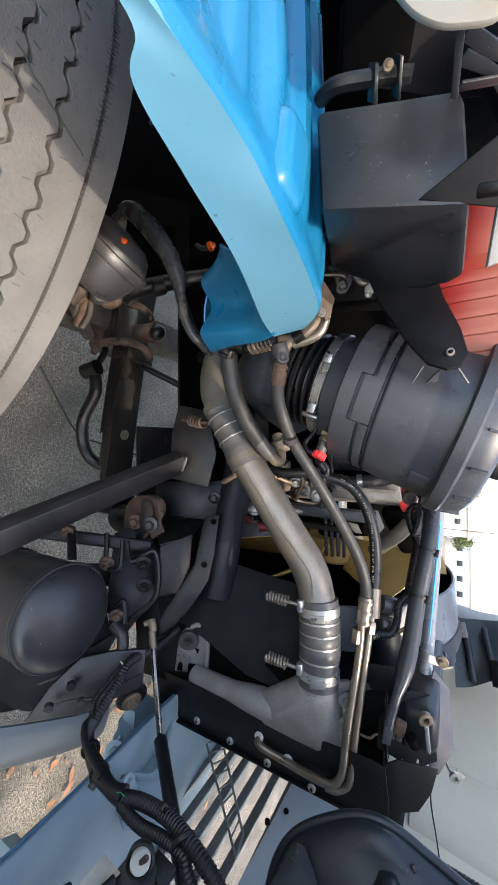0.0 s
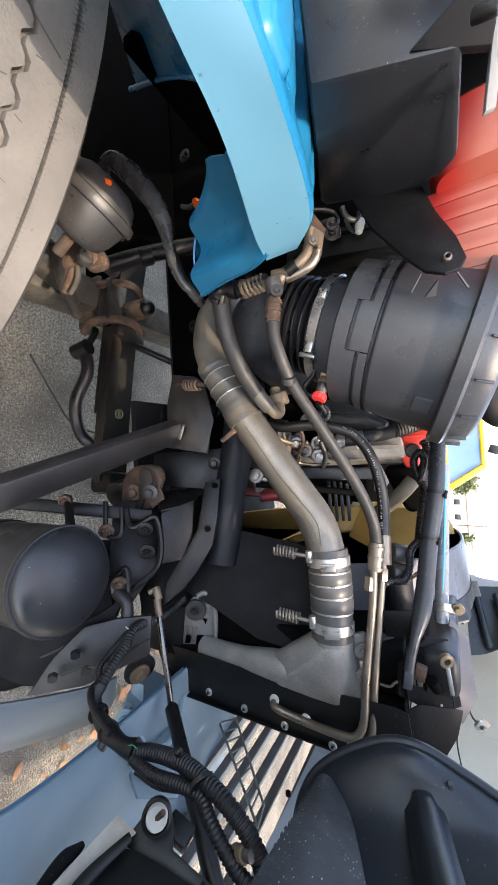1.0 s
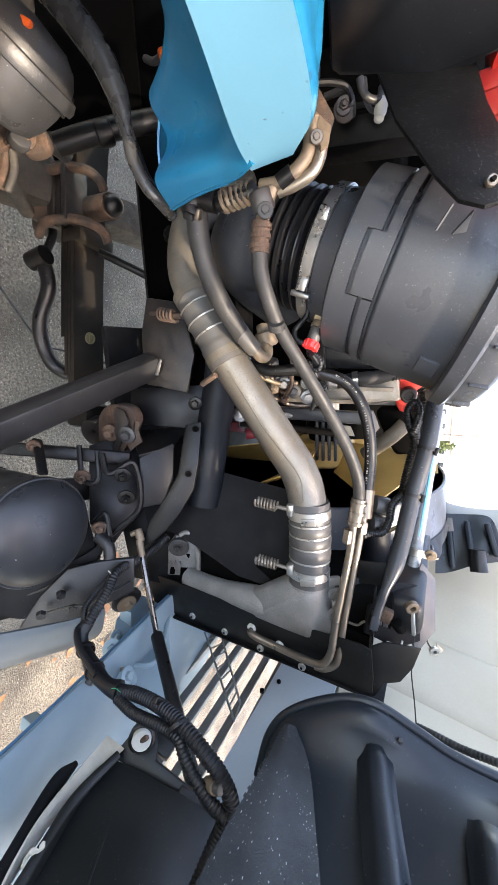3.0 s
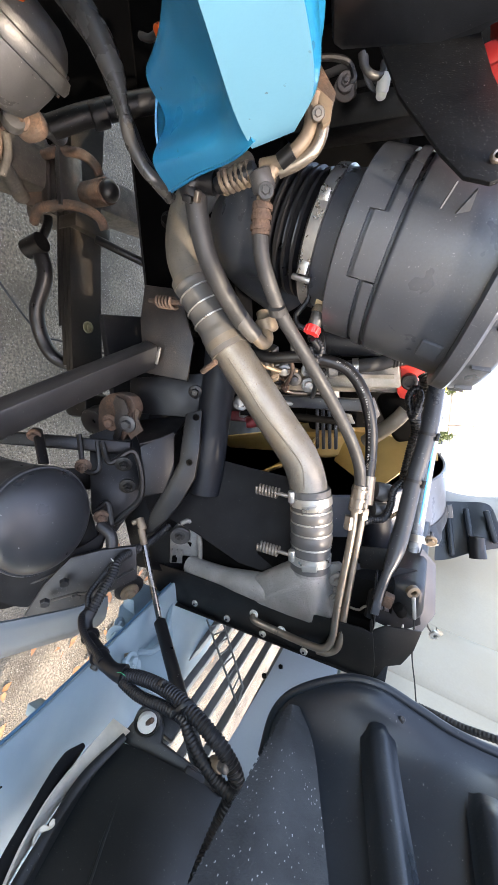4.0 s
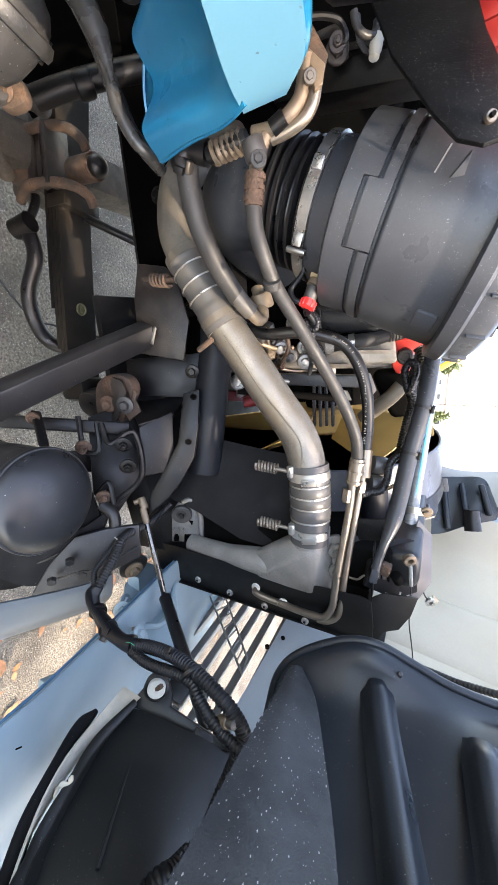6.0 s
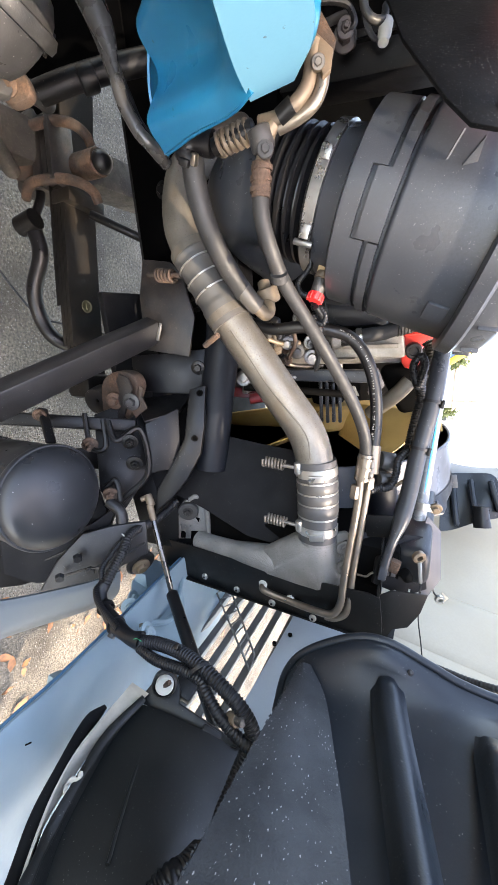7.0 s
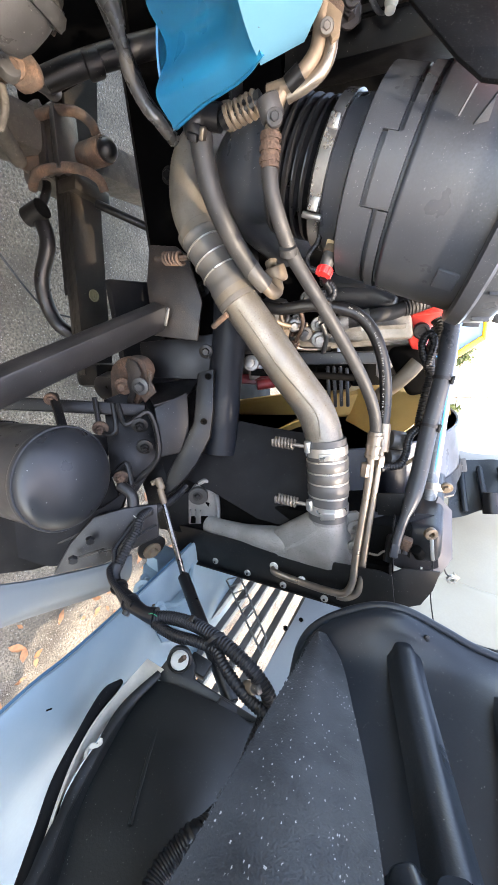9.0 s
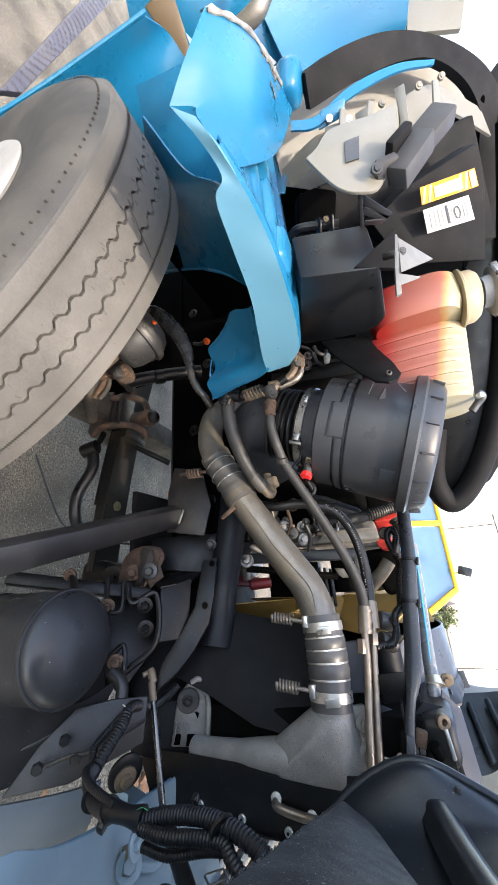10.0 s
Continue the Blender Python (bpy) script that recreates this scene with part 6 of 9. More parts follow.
def support_rod():
    t = thing("radiator_stay_rod", "black bent steel radiator stay rod", "stay rod", (0.4, 0.87, 1.36))
    part("rod", tube(((0.074, 0.940, 1.384), (0.150, 0.898, 1.379), (0.232, 0.858, 1.372), (0.322, 0.828, 1.356), (0.405, 0.788, 1.345), (0.452, 0.756, 1.336), (0.486, 0.734, 1.326), (0.512, 0.724, 1.319), (0.536, 0.714, 1.314)), lambda f: 0.0165 if f < 0.6 else 0.0165 - 0.0075 * min(1.0, (f - 0.6) / 0.14), 18, 8), TANK_GREY, t)
    part("flat_end", bar((0.528, 0.716, 1.316), (0.562, 0.704, 1.311), 0.016, 0.006, up=(0, -1, 0.3), edge=0.002), TANK_GREY, t)
    for q in ((0.232, 0.858, 1.372), (0.322, 0.828, 1.356)):
        tie = part("tie", band(q, (0.25, -0.09, -0.04), 0.0172, 0.006, 0.002), RUBBER, t)
        part("tie_teeth", block(Vector(q) + Vector((0.002, -0.008, 0.0185)), (0.016, 0.010, 0.006), (0, 12, -20), 0.001), RUBBER, tie)
    b = thing("radiator_pipe", "pale grey tube with a thin blue reflected streak beside the shroud", "pipe", (0.45, 0.95, 1.36))
    part("pipe", tube(((0.184, 1.048, 1.385), (0.328, 1.005, 1.376), (0.437, 0.949, 1.369), (0.516, 0.904, 1.365), (0.547, 0.882, 1.362)), 0.0145, 16), material("pale_grey_tube", (0.20, 0.21, 0.22), 0.25, 0.2, 0.1, 12, 0.03, dirt=0.2), b)
    # coloured strip paints a blue reflection along the tube
    part("blue_mark", tube(((0.200, 1.032, 1.391), (0.328, 0.990, 1.381), (0.437, 0.9345, 1.373), (0.490, 0.908, 1.370)), 0.0028, 8, 8, 0.5), material("reflected_blue", (0.012, 0.26, 0.52), 0.3), b, "thin bright blue reflection made as a strip")
    part("clamp", band((0.494, 0.912, 1.372), Vector((0.516, 0.904, 1.365)) - Vector((0.437, 0.949, 1.369)), 0.018, 0.016, 0.003), ZINC, b)
    bolt(b, (0.489, 0.904, 1.397), (0.2, -0.9, 0.2), 0.008, BRASS, "bolt", True)
    l = thing("wiring_conduit", "black corrugated wiring conduit beside the stay rod", "conduit", (0.290, 0.869, 1.342))
    part("conduit", loom(((0.163, 0.944, 1.355), (0.202, 0.916, 1.344), (0.236, 0.904, 1.349), (0.270, 0.886, 1.344), (0.314, 0.865, 1.338), (0.335, 0.853, 1.336)), 0.0115, 0.0055), LOOM, l)
    part("conduit", loom(((0.326, 0.846, 1.340), (0.346, 0.824, 1.320), (0.379, 0.814, 1.316), (0.399, 0.797, 1.307), (0.402, 0.785, 1.284), (0.403, 0.771, 1.271)), 0.0085, 0.005), LOOM, l)
    part("branch", loom(((0.121, 0.953, 1.352), (0.138, 0.947, 1.360), (0.191, 0.928, 1.361)), 0.0135, 0.006), HOSE, l)
    part("loop", loom(((0.215, 0.905, 1.342), (0.193, 0.905, 1.334), (0.168, 0.908, 1.329), (0.152, 0.912, 1.335), (0.148, 0.912, 1.345), (0.166, 0.910, 1.351), (0.188, 0.905, 1.347), (0.210, 0.900, 1.342)), 0.0085, 0.005), LOOM, l)
    part("tie_end", block((0.392, 0.803, 1.325), (0.022, 0.007, 0.007), (0, 50, 0), 0.002), BRASS, l)


support_rod()


def hood_latch_parts():
    t = thing("radiator_top_bracket", "black pressed radiator top bracket with a cable eyelet", "bracket", (0.58, 0.78, 1.33))
    part("plate", plate(((0.504, 0.795, 1.343), (0.515, 0.818, 1.379), (0.621, 0.786, 1.393), (0.624, 0.747, 1.355), (0.585, 0.718, 1.293), (0.539, 0.739, 1.298)), 0.01, 0.002), DULL_BLACK, t)
    part("side_panel", plate(((0.504, 0.892, 1.382), (0.542, 0.899, 1.414), (0.645, 0.864, 1.419), (0.676, 0.819, 1.395), (0.664, 0.815, 1.381), (0.547, 0.863, 1.370)), 0.004, 0.001), PANEL_GREY, t)
    part("ledge", tube(((0.576, 0.721, 1.261), (0.578, 0.724, 1.278), (0.570, 0.730, 1.290), (0.575, 0.732, 1.303), (0.581, 0.731, 1.310)), 0.0025, 8), TUBE, t)
    part("chipped_edge", tube(((0.603, 0.733, 1.334), (0.606, 0.736, 1.345), (0.609, 0.743, 1.359), (0.602, 0.749, 1.362)), 0.002, 6), WHITE, t)
    part("cup", block((0.546, 0.737, 1.331), (0.028, 0.016, 0.02), (0, 15, 0), 0.003), RUST, t)
    part("boss", rod((0.574, 0.744, 1.358), (0.553, 0.734, 1.350), 0.011, 14), ENGINE, t)
    eye = part("eyelet", lathe((0.521, 0.749, 1.374), (0.1, -0.85, 0.5), [(-0.004, 0.013), (0.004, 0.013), (0.005, 0.011), (0.005, 0.006), (-0.004, 0.006)], 24), BRASS, t, "brassy cable eyelet")
    part("shank", bar((0.531, 0.748, 1.376), (0.577, 0.744, 1.381), 0.011, 0.007, edge=0.002), ZINC, eye)
    part("cable", tube(((0.577, 0.744, 1.381), (0.645, 0.763, 1.383), (0.687, 0.763, 1.383), (0.753, 0.763, 1.393), (0.821, 0.762, 1.402)), 0.0014, 6), RUBBER, t)
    part("stay_eye", lathe((0.700, 0.863, 1.423), (0.1, -0.9, 0.4), [(-0.003, 0.011), (0.003, 0.011), (0.004, 0.005), (-0.003, 0.005)], 20), ZINC, t)
    part("stay_cable", tube(((0.541, 0.863, 1.389), (0.608, 0.860, 1.394), (0.677, 0.860, 1.407), (0.700, 0.863, 1.423)), 0.002, 6), RUBBER, t)
    part("tab", plate(((0.684, 0.870, 1.427), (0.700, 0.873, 1.442), (0.712, 0.862, 1.427)), 0.003, 0.0005), CREAM, t)
    for q in ((0.355, 0.830, 1.280), (0.396, 0.818, 1.278)):
        part("drier_cap", rod(q, Vector(q) + Vector((0.01, 0.02, 0.03)), 0.02, 18), CHAMBER, t)
    part("can", lathe((0.400, 0.905, 1.276), (1, 0, 0.03), [(0, 0), (0, 0.034), (0.130, 0.034), (0.146, 0.030), (0.151, 0.022), (0.151, 0)], 32), BLUE_BLACK, t, "smooth blue-black can")
    part("shelf", bar((0.474, 0.752, 1.270), (0.466, 0.756, 1.340), 0.004, 0.05, up=(1, 0, 0), edge=0.001), STEEL_BLACK, t)
    part("standing_web", plate(((0.486, 0.742, 1.309), (0.490, 0.722, 1.309), (0.606, 0.716, 1.311), (0.606, 0.738, 1.311)), 0.003, 0.0008), STEEL_BLACK, t)
    for x, z in ((0.556, 1.318), (0.556, 1.330)):
        part("guide_slot", bar((x, 0.734, z), (x + 0.014, 0.734, z), 0.009, 0.004, up=(0, -1, 0), edge=0.001), PANEL_GREY, t)
    part("strut", bar((0.511, 0.770, 1.245), (0.543, 0.805, 1.304), 0.02, 0.01, edge=0.002), STEEL_BLACK, t)
    return t


hood_latch_parts()


def engine():
    t = thing("diesel_engine", "grimy diesel engine with silver castings and a red cover", "engine", (-0.2, 1.3, 0.75))
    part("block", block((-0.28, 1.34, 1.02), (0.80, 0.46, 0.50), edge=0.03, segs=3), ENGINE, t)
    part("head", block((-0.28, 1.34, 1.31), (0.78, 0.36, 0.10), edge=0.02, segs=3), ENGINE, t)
    part("timing_cover", block((0.15, 1.30, 1.02), (0.06, 0.46, 0.56), edge=0.02, segs=3), SILVER, t)
    casing = part("valve_casing", plate(((0.100, 1.020, 1.095), (0.094, 1.022, 1.155), (0.104, 1.024, 1.293), (0.150, 1.018, 1.302), (0.160, 1.016, 1.298), (0.160, 1.016, 1.094)), 0.08, 0.008), SILVER, t, "pale flat aluminium casing")
    part("casing_step", bar((0.128, 1.012, 1.10), (0.131, 1.014, 1.286), 0.004, 0.012, edge=0.001), SILVER, casing)
    part("casing_slot", bar((0.168, 1.030, 1.090), (0.168, 1.030, 1.300), 0.012, 0.05, edge=0.002), SHADE_BLACK, casing)
    part("casing_rail", bar((0.180, 1.020, 1.076), (0.180, 1.020, 1.312), 0.008, 0.05, edge=0.002), CHAMBER, casing)
    upper = part("intake_casing", plate(((-0.030, 1.070, 1.060), (0.000, 1.066, 1.150), (0.060, 1.060, 1.260), (0.082, 1.060, 1.250), (0.084, 1.060, 1.100), (0.020, 1.064, 1.070)), 0.05, 0.010), TANK_GREY, t, "dark grey intake casing")
    part("casing_edge", bar((0.020, 1.034, 1.105), (0.100, 1.034, 1.110), 0.006, 0.012, up=(0, -1, 0), edge=0.002), CHAMBER, upper)
    part("casing_lip", bar((0.014, 1.036, 1.080), (0.030, 1.034, 1.190), 0.004, 0.010, edge=0.001), CHAMBER, upper)
    red = part("red_cover", plate(((0.120, 1.055, 1.288), (0.094, 1.055, 1.300), (0.086, 1.055, 1.361), (0.118, 1.055, 1.376), (0.142, 1.055, 1.336), (0.187, 1.055, 1.330), (0.190, 1.055, 1.298), (0.159, 1.055, 1.286)), 0.05, 0.008, smooth=2), RED, t, "red painted cover")
    part("cover_rib", bar((0.108, 1.026, 1.300), (0.106, 1.026, 1.362), 0.006, 0.014, up=(0, -1, 0), edge=0.002), RED, red)
    part("black_plug", lathe((0.146, 1.034, 1.319), (0.05, -0.95, 0.1), [(-0.03, 0.019), (0.006, 0.019), (0.009, 0.016), (0.009, 0.011), (0.006, 0.010), (0.006, 0)], 28), LOOM, red, "round black rubber plug")
    part("red_pulley", rod((0.266, 0.990, 0.886), (0.261, 1.023, 0.945), 0.016, 24), RED_DARK, t)
    beam = part("beam", bar((0.186, 0.950, 0.860), (0.199, 0.985, 1.243), 0.030, 0.035, up=(0, -0.4, 1), edge=0.004), TANK_GREY, t, "blue-grey steel cross beam")
    part("beam_end", plate(((0.182, 0.985, 1.224), (0.180, 0.990, 1.246), (0.223, 0.992, 1.262), (0.258, 0.992, 1.237), (0.243, 0.988, 1.224)), 0.005, 0.001), PANEL_GREY, beam)
    hose = part("heater_hose", tube(((0.112, 0.955, 1.140), (0.108, 0.960, 1.170), (0.105, 0.965, 1.193), (0.102, 0.970, 1.221), (0.099, 0.985, 1.254), (0.090, 1.000, 1.285)), 0.0165, 18), HOSE, t)
    part("ribbing", loom(((0.091, 0.998, 1.281), (0.085, 1.010, 1.309), (0.074, 1.030, 1.343), (0.066, 1.050, 1.372)), 0.0195, 0.007), HOSE, hose)
    part("hose_clamp", band((0.104, 0.967, 1.204), (-0.05, 0.12, 0.6), 0.0175, 0.014, 0.002), ZINC, hose)
    part("clamp_tail", bar((0.110, 0.950, 1.196), (0.134, 0.948, 1.198), 0.006, 0.012, up=(0, -1, 0.2), edge=0.002), ZINC, hose)
    part("spigot", lathe((0.108, 0.960, 1.166), (-0.05, 0.12, 0.6), [(-0.030, 0.013), (-0.022, 0.020), (-0.008, 0.020), (0, 0.016), (0.012, 0.0165)], 20), SILVER, hose)
    # pulleys and the dark accessory drive under the beam
    for x0, x1, z in ((0.226, 0.345, 1.080), (0.226, 0.345, 1.098), (0.228, 0.342, 1.116), (0.232, 0.342, 1.134)):
        part("belt_rib", bar((x0, 1.062, z), (x1, 1.062, z + 0.003), 0.009, 0.012, up=(0, -1, 0), edge=0.003), TANK_GREY, t)
    part("sensor_bracket", plate(((0.232, 1.050, 1.150), (0.236, 1.050, 1.178), (0.262, 1.050, 1.190), (0.262, 1.050, 1.172), (0.252, 1.050, 1.160)), 0.006, 0.001), SILVER, t)
    part("accessory", hull((((0.205, 1.110, 1.255), 0.02), ((0.200, 1.110, 1.330), 0.02), ((0.290, 1.120, 1.345), 0.02), ((0.300, 1.120, 1.300), 0.02), ((0.262, 1.110, 1.280), 0.02))), ENGINE, t, "near-black accessory housing")
    part("outlet_pipe", tube(((0.318, 1.080, 1.215), (0.288, 1.072, 1.250), (0.255, 1.070, 1.286), (0.225, 1.076, 1.312)), 0.020, 22), ALU_OLD, t, "stained aluminium outlet pipe")
    # fuel rail fittings and small castings under the air filter
    rnd = random.Random(4)
    for pts, r, m in ((((0.073, 0.828, 0.968), (0.084, 0.844, 1.004), (0.106, 0.881, 1.040), (0.108, 0.912, 1.077)), .006, BRASS), (((0.120, 0.878, 0.954), (0.138, 0.889, 0.983), (0.145, 0.906, 1.019), (0.166, 0.943, 1.053), (0.172, 0.984, 1.111)), .0055, TUBE),
                      (((0.155, 0.896, 0.939), (0.187, 0.928, 0.992), (0.198, 0.961, 1.058), (0.208, 1.007, 1.128)), .007, SILVER), (((0.065, 0.864, 1.075), (0.105, 0.879, 1.078), (0.143, 0.901, 1.051)), .005, RUST), (((0.058, 0.844, 1.034), (0.105, 0.875, 1.028), (0.166, 0.913, 0.999)), .005, TUBE),
                      (((0.108, 0.919, 1.110), (0.140, 0.936, 1.115), (0.184, 0.962, 1.098)), .006, CHAMBER), (((0.218, 0.921, 0.909), (0.234, 0.977, 1.019), (0.257, 1.045, 1.157)), .010, ENGINE),
                      (((0.112, 0.944, 1.100), (0.118, 0.948, 1.130), (0.112, 0.955, 1.150)), .010, SILVER)):
        part("small_line", tube(pts, r, 10), m, t)
    for k in range(26):
        p = Vector((0.100, 0.870, 0.947)).lerp(Vector((0.130, 0.975, 1.120)), rnd.random()) + Vector((rnd.uniform(-0.03, 0.05), rnd.uniform(-0.03, 0.03), rnd.uniform(-0.03, 0.03)))
        bolt(t, p, (rnd.uniform(-0.3, 0.3), -0.9, rnd.uniform(0, 0.6)), rnd.uniform(0.006, 0.010), rnd.choice((SILVER, TUBE, RUST, CHAMBER, BRASS)))
    for q, r, m in (((0.107, 0.896, 0.981), .018, SILVER), ((0.121, 0.893, 1.025), .014, BRASS), ((0.107, 0.898, 1.050), .016, SILVER), ((0.165, 0.923, 0.994), .020, SILVER), ((0.129, 0.914, 1.069), .018, CHAMBER), ((0.146, 0.947, 1.094), .020, SILVER),
                    ((0.151, 0.917, 1.042), .012, RUST), ((0.194, 0.918, 0.912), .022, SILVER), ((0.123, 0.902, 0.957), .012, RED), ((0.124, 0.945, 1.123), .016, ENGINE), ((0.053, 0.857, 1.098), .016, CHAMBER)):
        q = Vector(q)
        part("fitting", lathe(q, (0.2 * rnd.uniform(-1, 1), -0.9, 0.35), [(-0.03, r), (0, r), (0.003, r * 0.9), (0.004, r * 0.55), (0.016, r * 0.5), (0.018, 0)], 6 if r < .015 else 20), m, t)
    part("bracket", block((0.065, 0.873, 1.005), (0.03, 0.06, 0.06), (15, 10, 35), 0.008), CHAMBER, t)
    # added plate blocks the bright view past the engine
    part("rear_cover", plate(((0.157, 1.190, 1.118), (0.142, 1.313, 1.338), (0.261, 1.285, 1.343), (0.310, 1.253, 1.265), (0.305, 1.178, 1.124)), 0.04, 0.006), ENGINE, t, "added near-black backing plate")
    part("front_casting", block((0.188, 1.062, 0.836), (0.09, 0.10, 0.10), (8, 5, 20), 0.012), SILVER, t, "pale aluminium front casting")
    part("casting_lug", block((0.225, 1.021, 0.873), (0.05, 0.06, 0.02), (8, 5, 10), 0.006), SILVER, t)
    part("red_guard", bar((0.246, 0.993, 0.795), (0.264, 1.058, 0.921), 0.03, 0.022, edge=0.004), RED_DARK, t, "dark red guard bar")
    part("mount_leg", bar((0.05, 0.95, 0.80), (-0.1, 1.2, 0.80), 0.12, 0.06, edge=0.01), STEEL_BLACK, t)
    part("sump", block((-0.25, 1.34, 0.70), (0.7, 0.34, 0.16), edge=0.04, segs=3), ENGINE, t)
    return t


engine()


def cowl_brace():
    t = thing("cowl_brace", "black pressed steel brace across the firewall", "brace", (-0.38, 0.95, 1.2))
    part("channel", bar((-0.400, 0.950, 1.050), (-0.352, 0.950, 1.400), 0.085, 0.05, up=(1, 0, 0), edge=0.006), STEEL_BLACK, t)
    part("edge_fold", bar((-0.440, 0.922, 1.070), (-0.396, 0.922, 1.400), 0.006, 0.012, up=(1, 0, 0), edge=0.001), STEEL_BLACK, t)
    part("hook_strap", tube(((-0.445, 0.900, 1.140), (-0.440, 0.895, 1.185), (-0.415, 0.893, 1.197), (-0.392, 0.893, 1.199)), 0.007, 8, 6, 0.4), CHAMBER, t)
    part("hook_strap", tube(((-0.450, 0.895, 1.215), (-0.410, 0.890, 1.222), (-0.385, 0.888, 1.240), (-0.400, 0.886, 1.262)), 0.007, 8, 6, 0.4), CHAMBER, t)
    bolt(t, (-0.405, 0.885, 1.184), (0.1, -0.9, 0.3), 0.012, RUST_DARK, "bolt", True, 0.015)
    part("dark_hose", tube(((-0.52, 0.86, 1.10), (-0.47, 0.87, 1.12), (-0.43, 0.88, 1.08)), 0.02, 14), RUBBER, t)
    return t


cowl_brace()


def firewall():
    t = thing("firewall", "black cab firewall behind the engine", "firewall", (-0.75, 1.3, 0.8))
    # firewall, floor and tunnel coloured as deep shade to keep the bay dark
    part("panel", block((-0.76, 1.30, 1.30), (0.03, 1.5, 0.9), edge=0.005), SHADE_BLACK, t)
    part("floor_panel", block((-1.3, 1.30, 0.99), (1.1, 1.3, 0.03), edge=0.005), SHADE_BLACK, t)
    part("tunnel", block((-0.45, 0.95, 0.99), (0.5, 0.06, 0.10), edge=0.01), SHADE_BLACK, t)
    return t


firewall()

# ---- the truck: body panels ----
U_EDGE = [Vector(q) for q in ((-0.275, 0.089, 1.258), (-0.250, 0.115, 1.272), (-0.235, 0.171, 1.283), (-0.220, 0.233, 1.289), (-0.200, 0.306, 1.288), (-0.185, 0.404, 1.277), (-0.176, 0.466, 1.261), (-0.171, 0.507, 1.227))]
L_EDGE = [Vector(q) for q in ((-0.285, 0.071, 1.233), (-0.262, 0.104, 1.252), (-0.240, 0.144, 1.263), (-0.230, 0.162, 1.244), (-0.212, 0.225, 1.236), (-0.190, 0.317, 1.225), (-0.169, 0.438, 1.192), (-0.163, 0.497, 1.181))]


def cab_fender():
    t = thing("cab_fender", "bright blue steel cab fender with a broad front flange", "fender", (-0.5, 0.35, 1.0))
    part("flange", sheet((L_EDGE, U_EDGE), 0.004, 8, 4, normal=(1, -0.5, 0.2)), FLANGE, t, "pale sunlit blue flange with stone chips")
    back = lambda e, dx, dy, dz, low: [q + Vector((dx, dy, dz - low * max(0.0, 1.0 - k / 3))) for k, q in enumerate(e)]
    top = sheet((U_EDGE[1:], back(U_EDGE[1:], -0.015, 0.006, 0.004, 0.0), back(U_EDGE[1:], -0.06, 0.012, 0.000, 0.006), back(U_EDGE[1:], -0.16, 0.02, 0.000, 0.020), back(U_EDGE[1:], -0.42, 0.03, -0.010, 0.055)), 0.003, 12, 6, normal=(0, 0, 1))
    # four long pressed ribs that run back from the flange
    columns, deep = 73, 25
    for k, v in enumerate(top.verts):
        u, w = (k % (columns * deep)) // deep / (columns - 1), k % deep / (deep - 1)
        behind = min(1.0, max(0.0, (w - 0.34) / 0.16))
        v.co.z += 0.0080 * min(1.0, max(0.0, u - 0.12) / 0.25) * behind * behind * (3 - 2 * behind) * max(-0.75, min(0.75, 1.3 * math.sin(2 * math.pi * 7.5 * u + 0.9)))
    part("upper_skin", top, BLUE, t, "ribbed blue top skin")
    part("pressed_pad", block((-0.255, 0.300, 1.279), (0.080, 0.056, 0.05), (0, 4, -8), 0.016, 4), BLUE, t, "raised pressed pad")
    # front lip, wavy where it meets the arch
    lip = (((-0.166, 0.487, 1.189), (-0.188, 0.431, 1.197), (-0.197, 0.380, 1.207), (-0.205, 0.340, 1.215)),
           ((-0.165, 0.499, 1.152), (-0.220, 0.484, 1.139), (-0.256, 0.459, 1.141), (-0.280, 0.424, 1.150)),
           ((-0.172, 0.518, 1.085), (-0.233, 0.513, 1.079), (-0.276, 0.496, 1.091), (-0.314, 0.478, 1.104)),
           ((-0.177, 0.543, 1.015), (-0.236, 0.539, 1.017), (-0.299, 0.539, 1.031), (-0.349, 0.540, 1.052)))
    lb = sheet(lip, 0.004, 14, 12)
    seam, foot = spline(lip[0], 8), spline([r[0] for r in lip], 8)
    p0, way = Vector(lip[3][0]), (Vector(lip[3][3]) - Vector(lip[3][0])).normalized()
    for v in lb.verts:
        far = min(1.0, min((v.co - q).length for q in seam) / 0.06) * min(1.0, min((v.co - q).length for q in foot) / 0.035)
        v.co += Vector((0.2, -0.8, -0.5)) * 0.016 * far * math.sin((v.co - p0).dot(way) * 58 + 0.6)
        roll = max(0.0, 1.0 - max(0.0, (v.co - p0).dot(way)) / 0.060)
        v.co.y += 0.020 * roll * roll * min(1.0, min((v.co - q).length for q in seam) / 0.05)
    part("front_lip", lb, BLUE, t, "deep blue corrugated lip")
    part("lip_bead", tube(((-0.177, 0.563, 1.015), (-0.172, 0.532, 1.085), (-0.165, 0.507, 1.152), (-0.166, 0.487, 1.189)), 0.0024, 8), BLUE, t)
    part("lip_fold", sheet((((-0.177, 0.563, 1.013), (-0.236, 0.541, 1.016), (-0.299, 0.539, 1.031), (-0.349, 0.540, 1.052)), ((-0.187, 0.585, 0.997), (-0.259, 0.589, 0.992), (-0.330, 0.592, 1.006), (-0.390, 0.594, 1.023))), 0.003, 6, 3), BLUE, t)
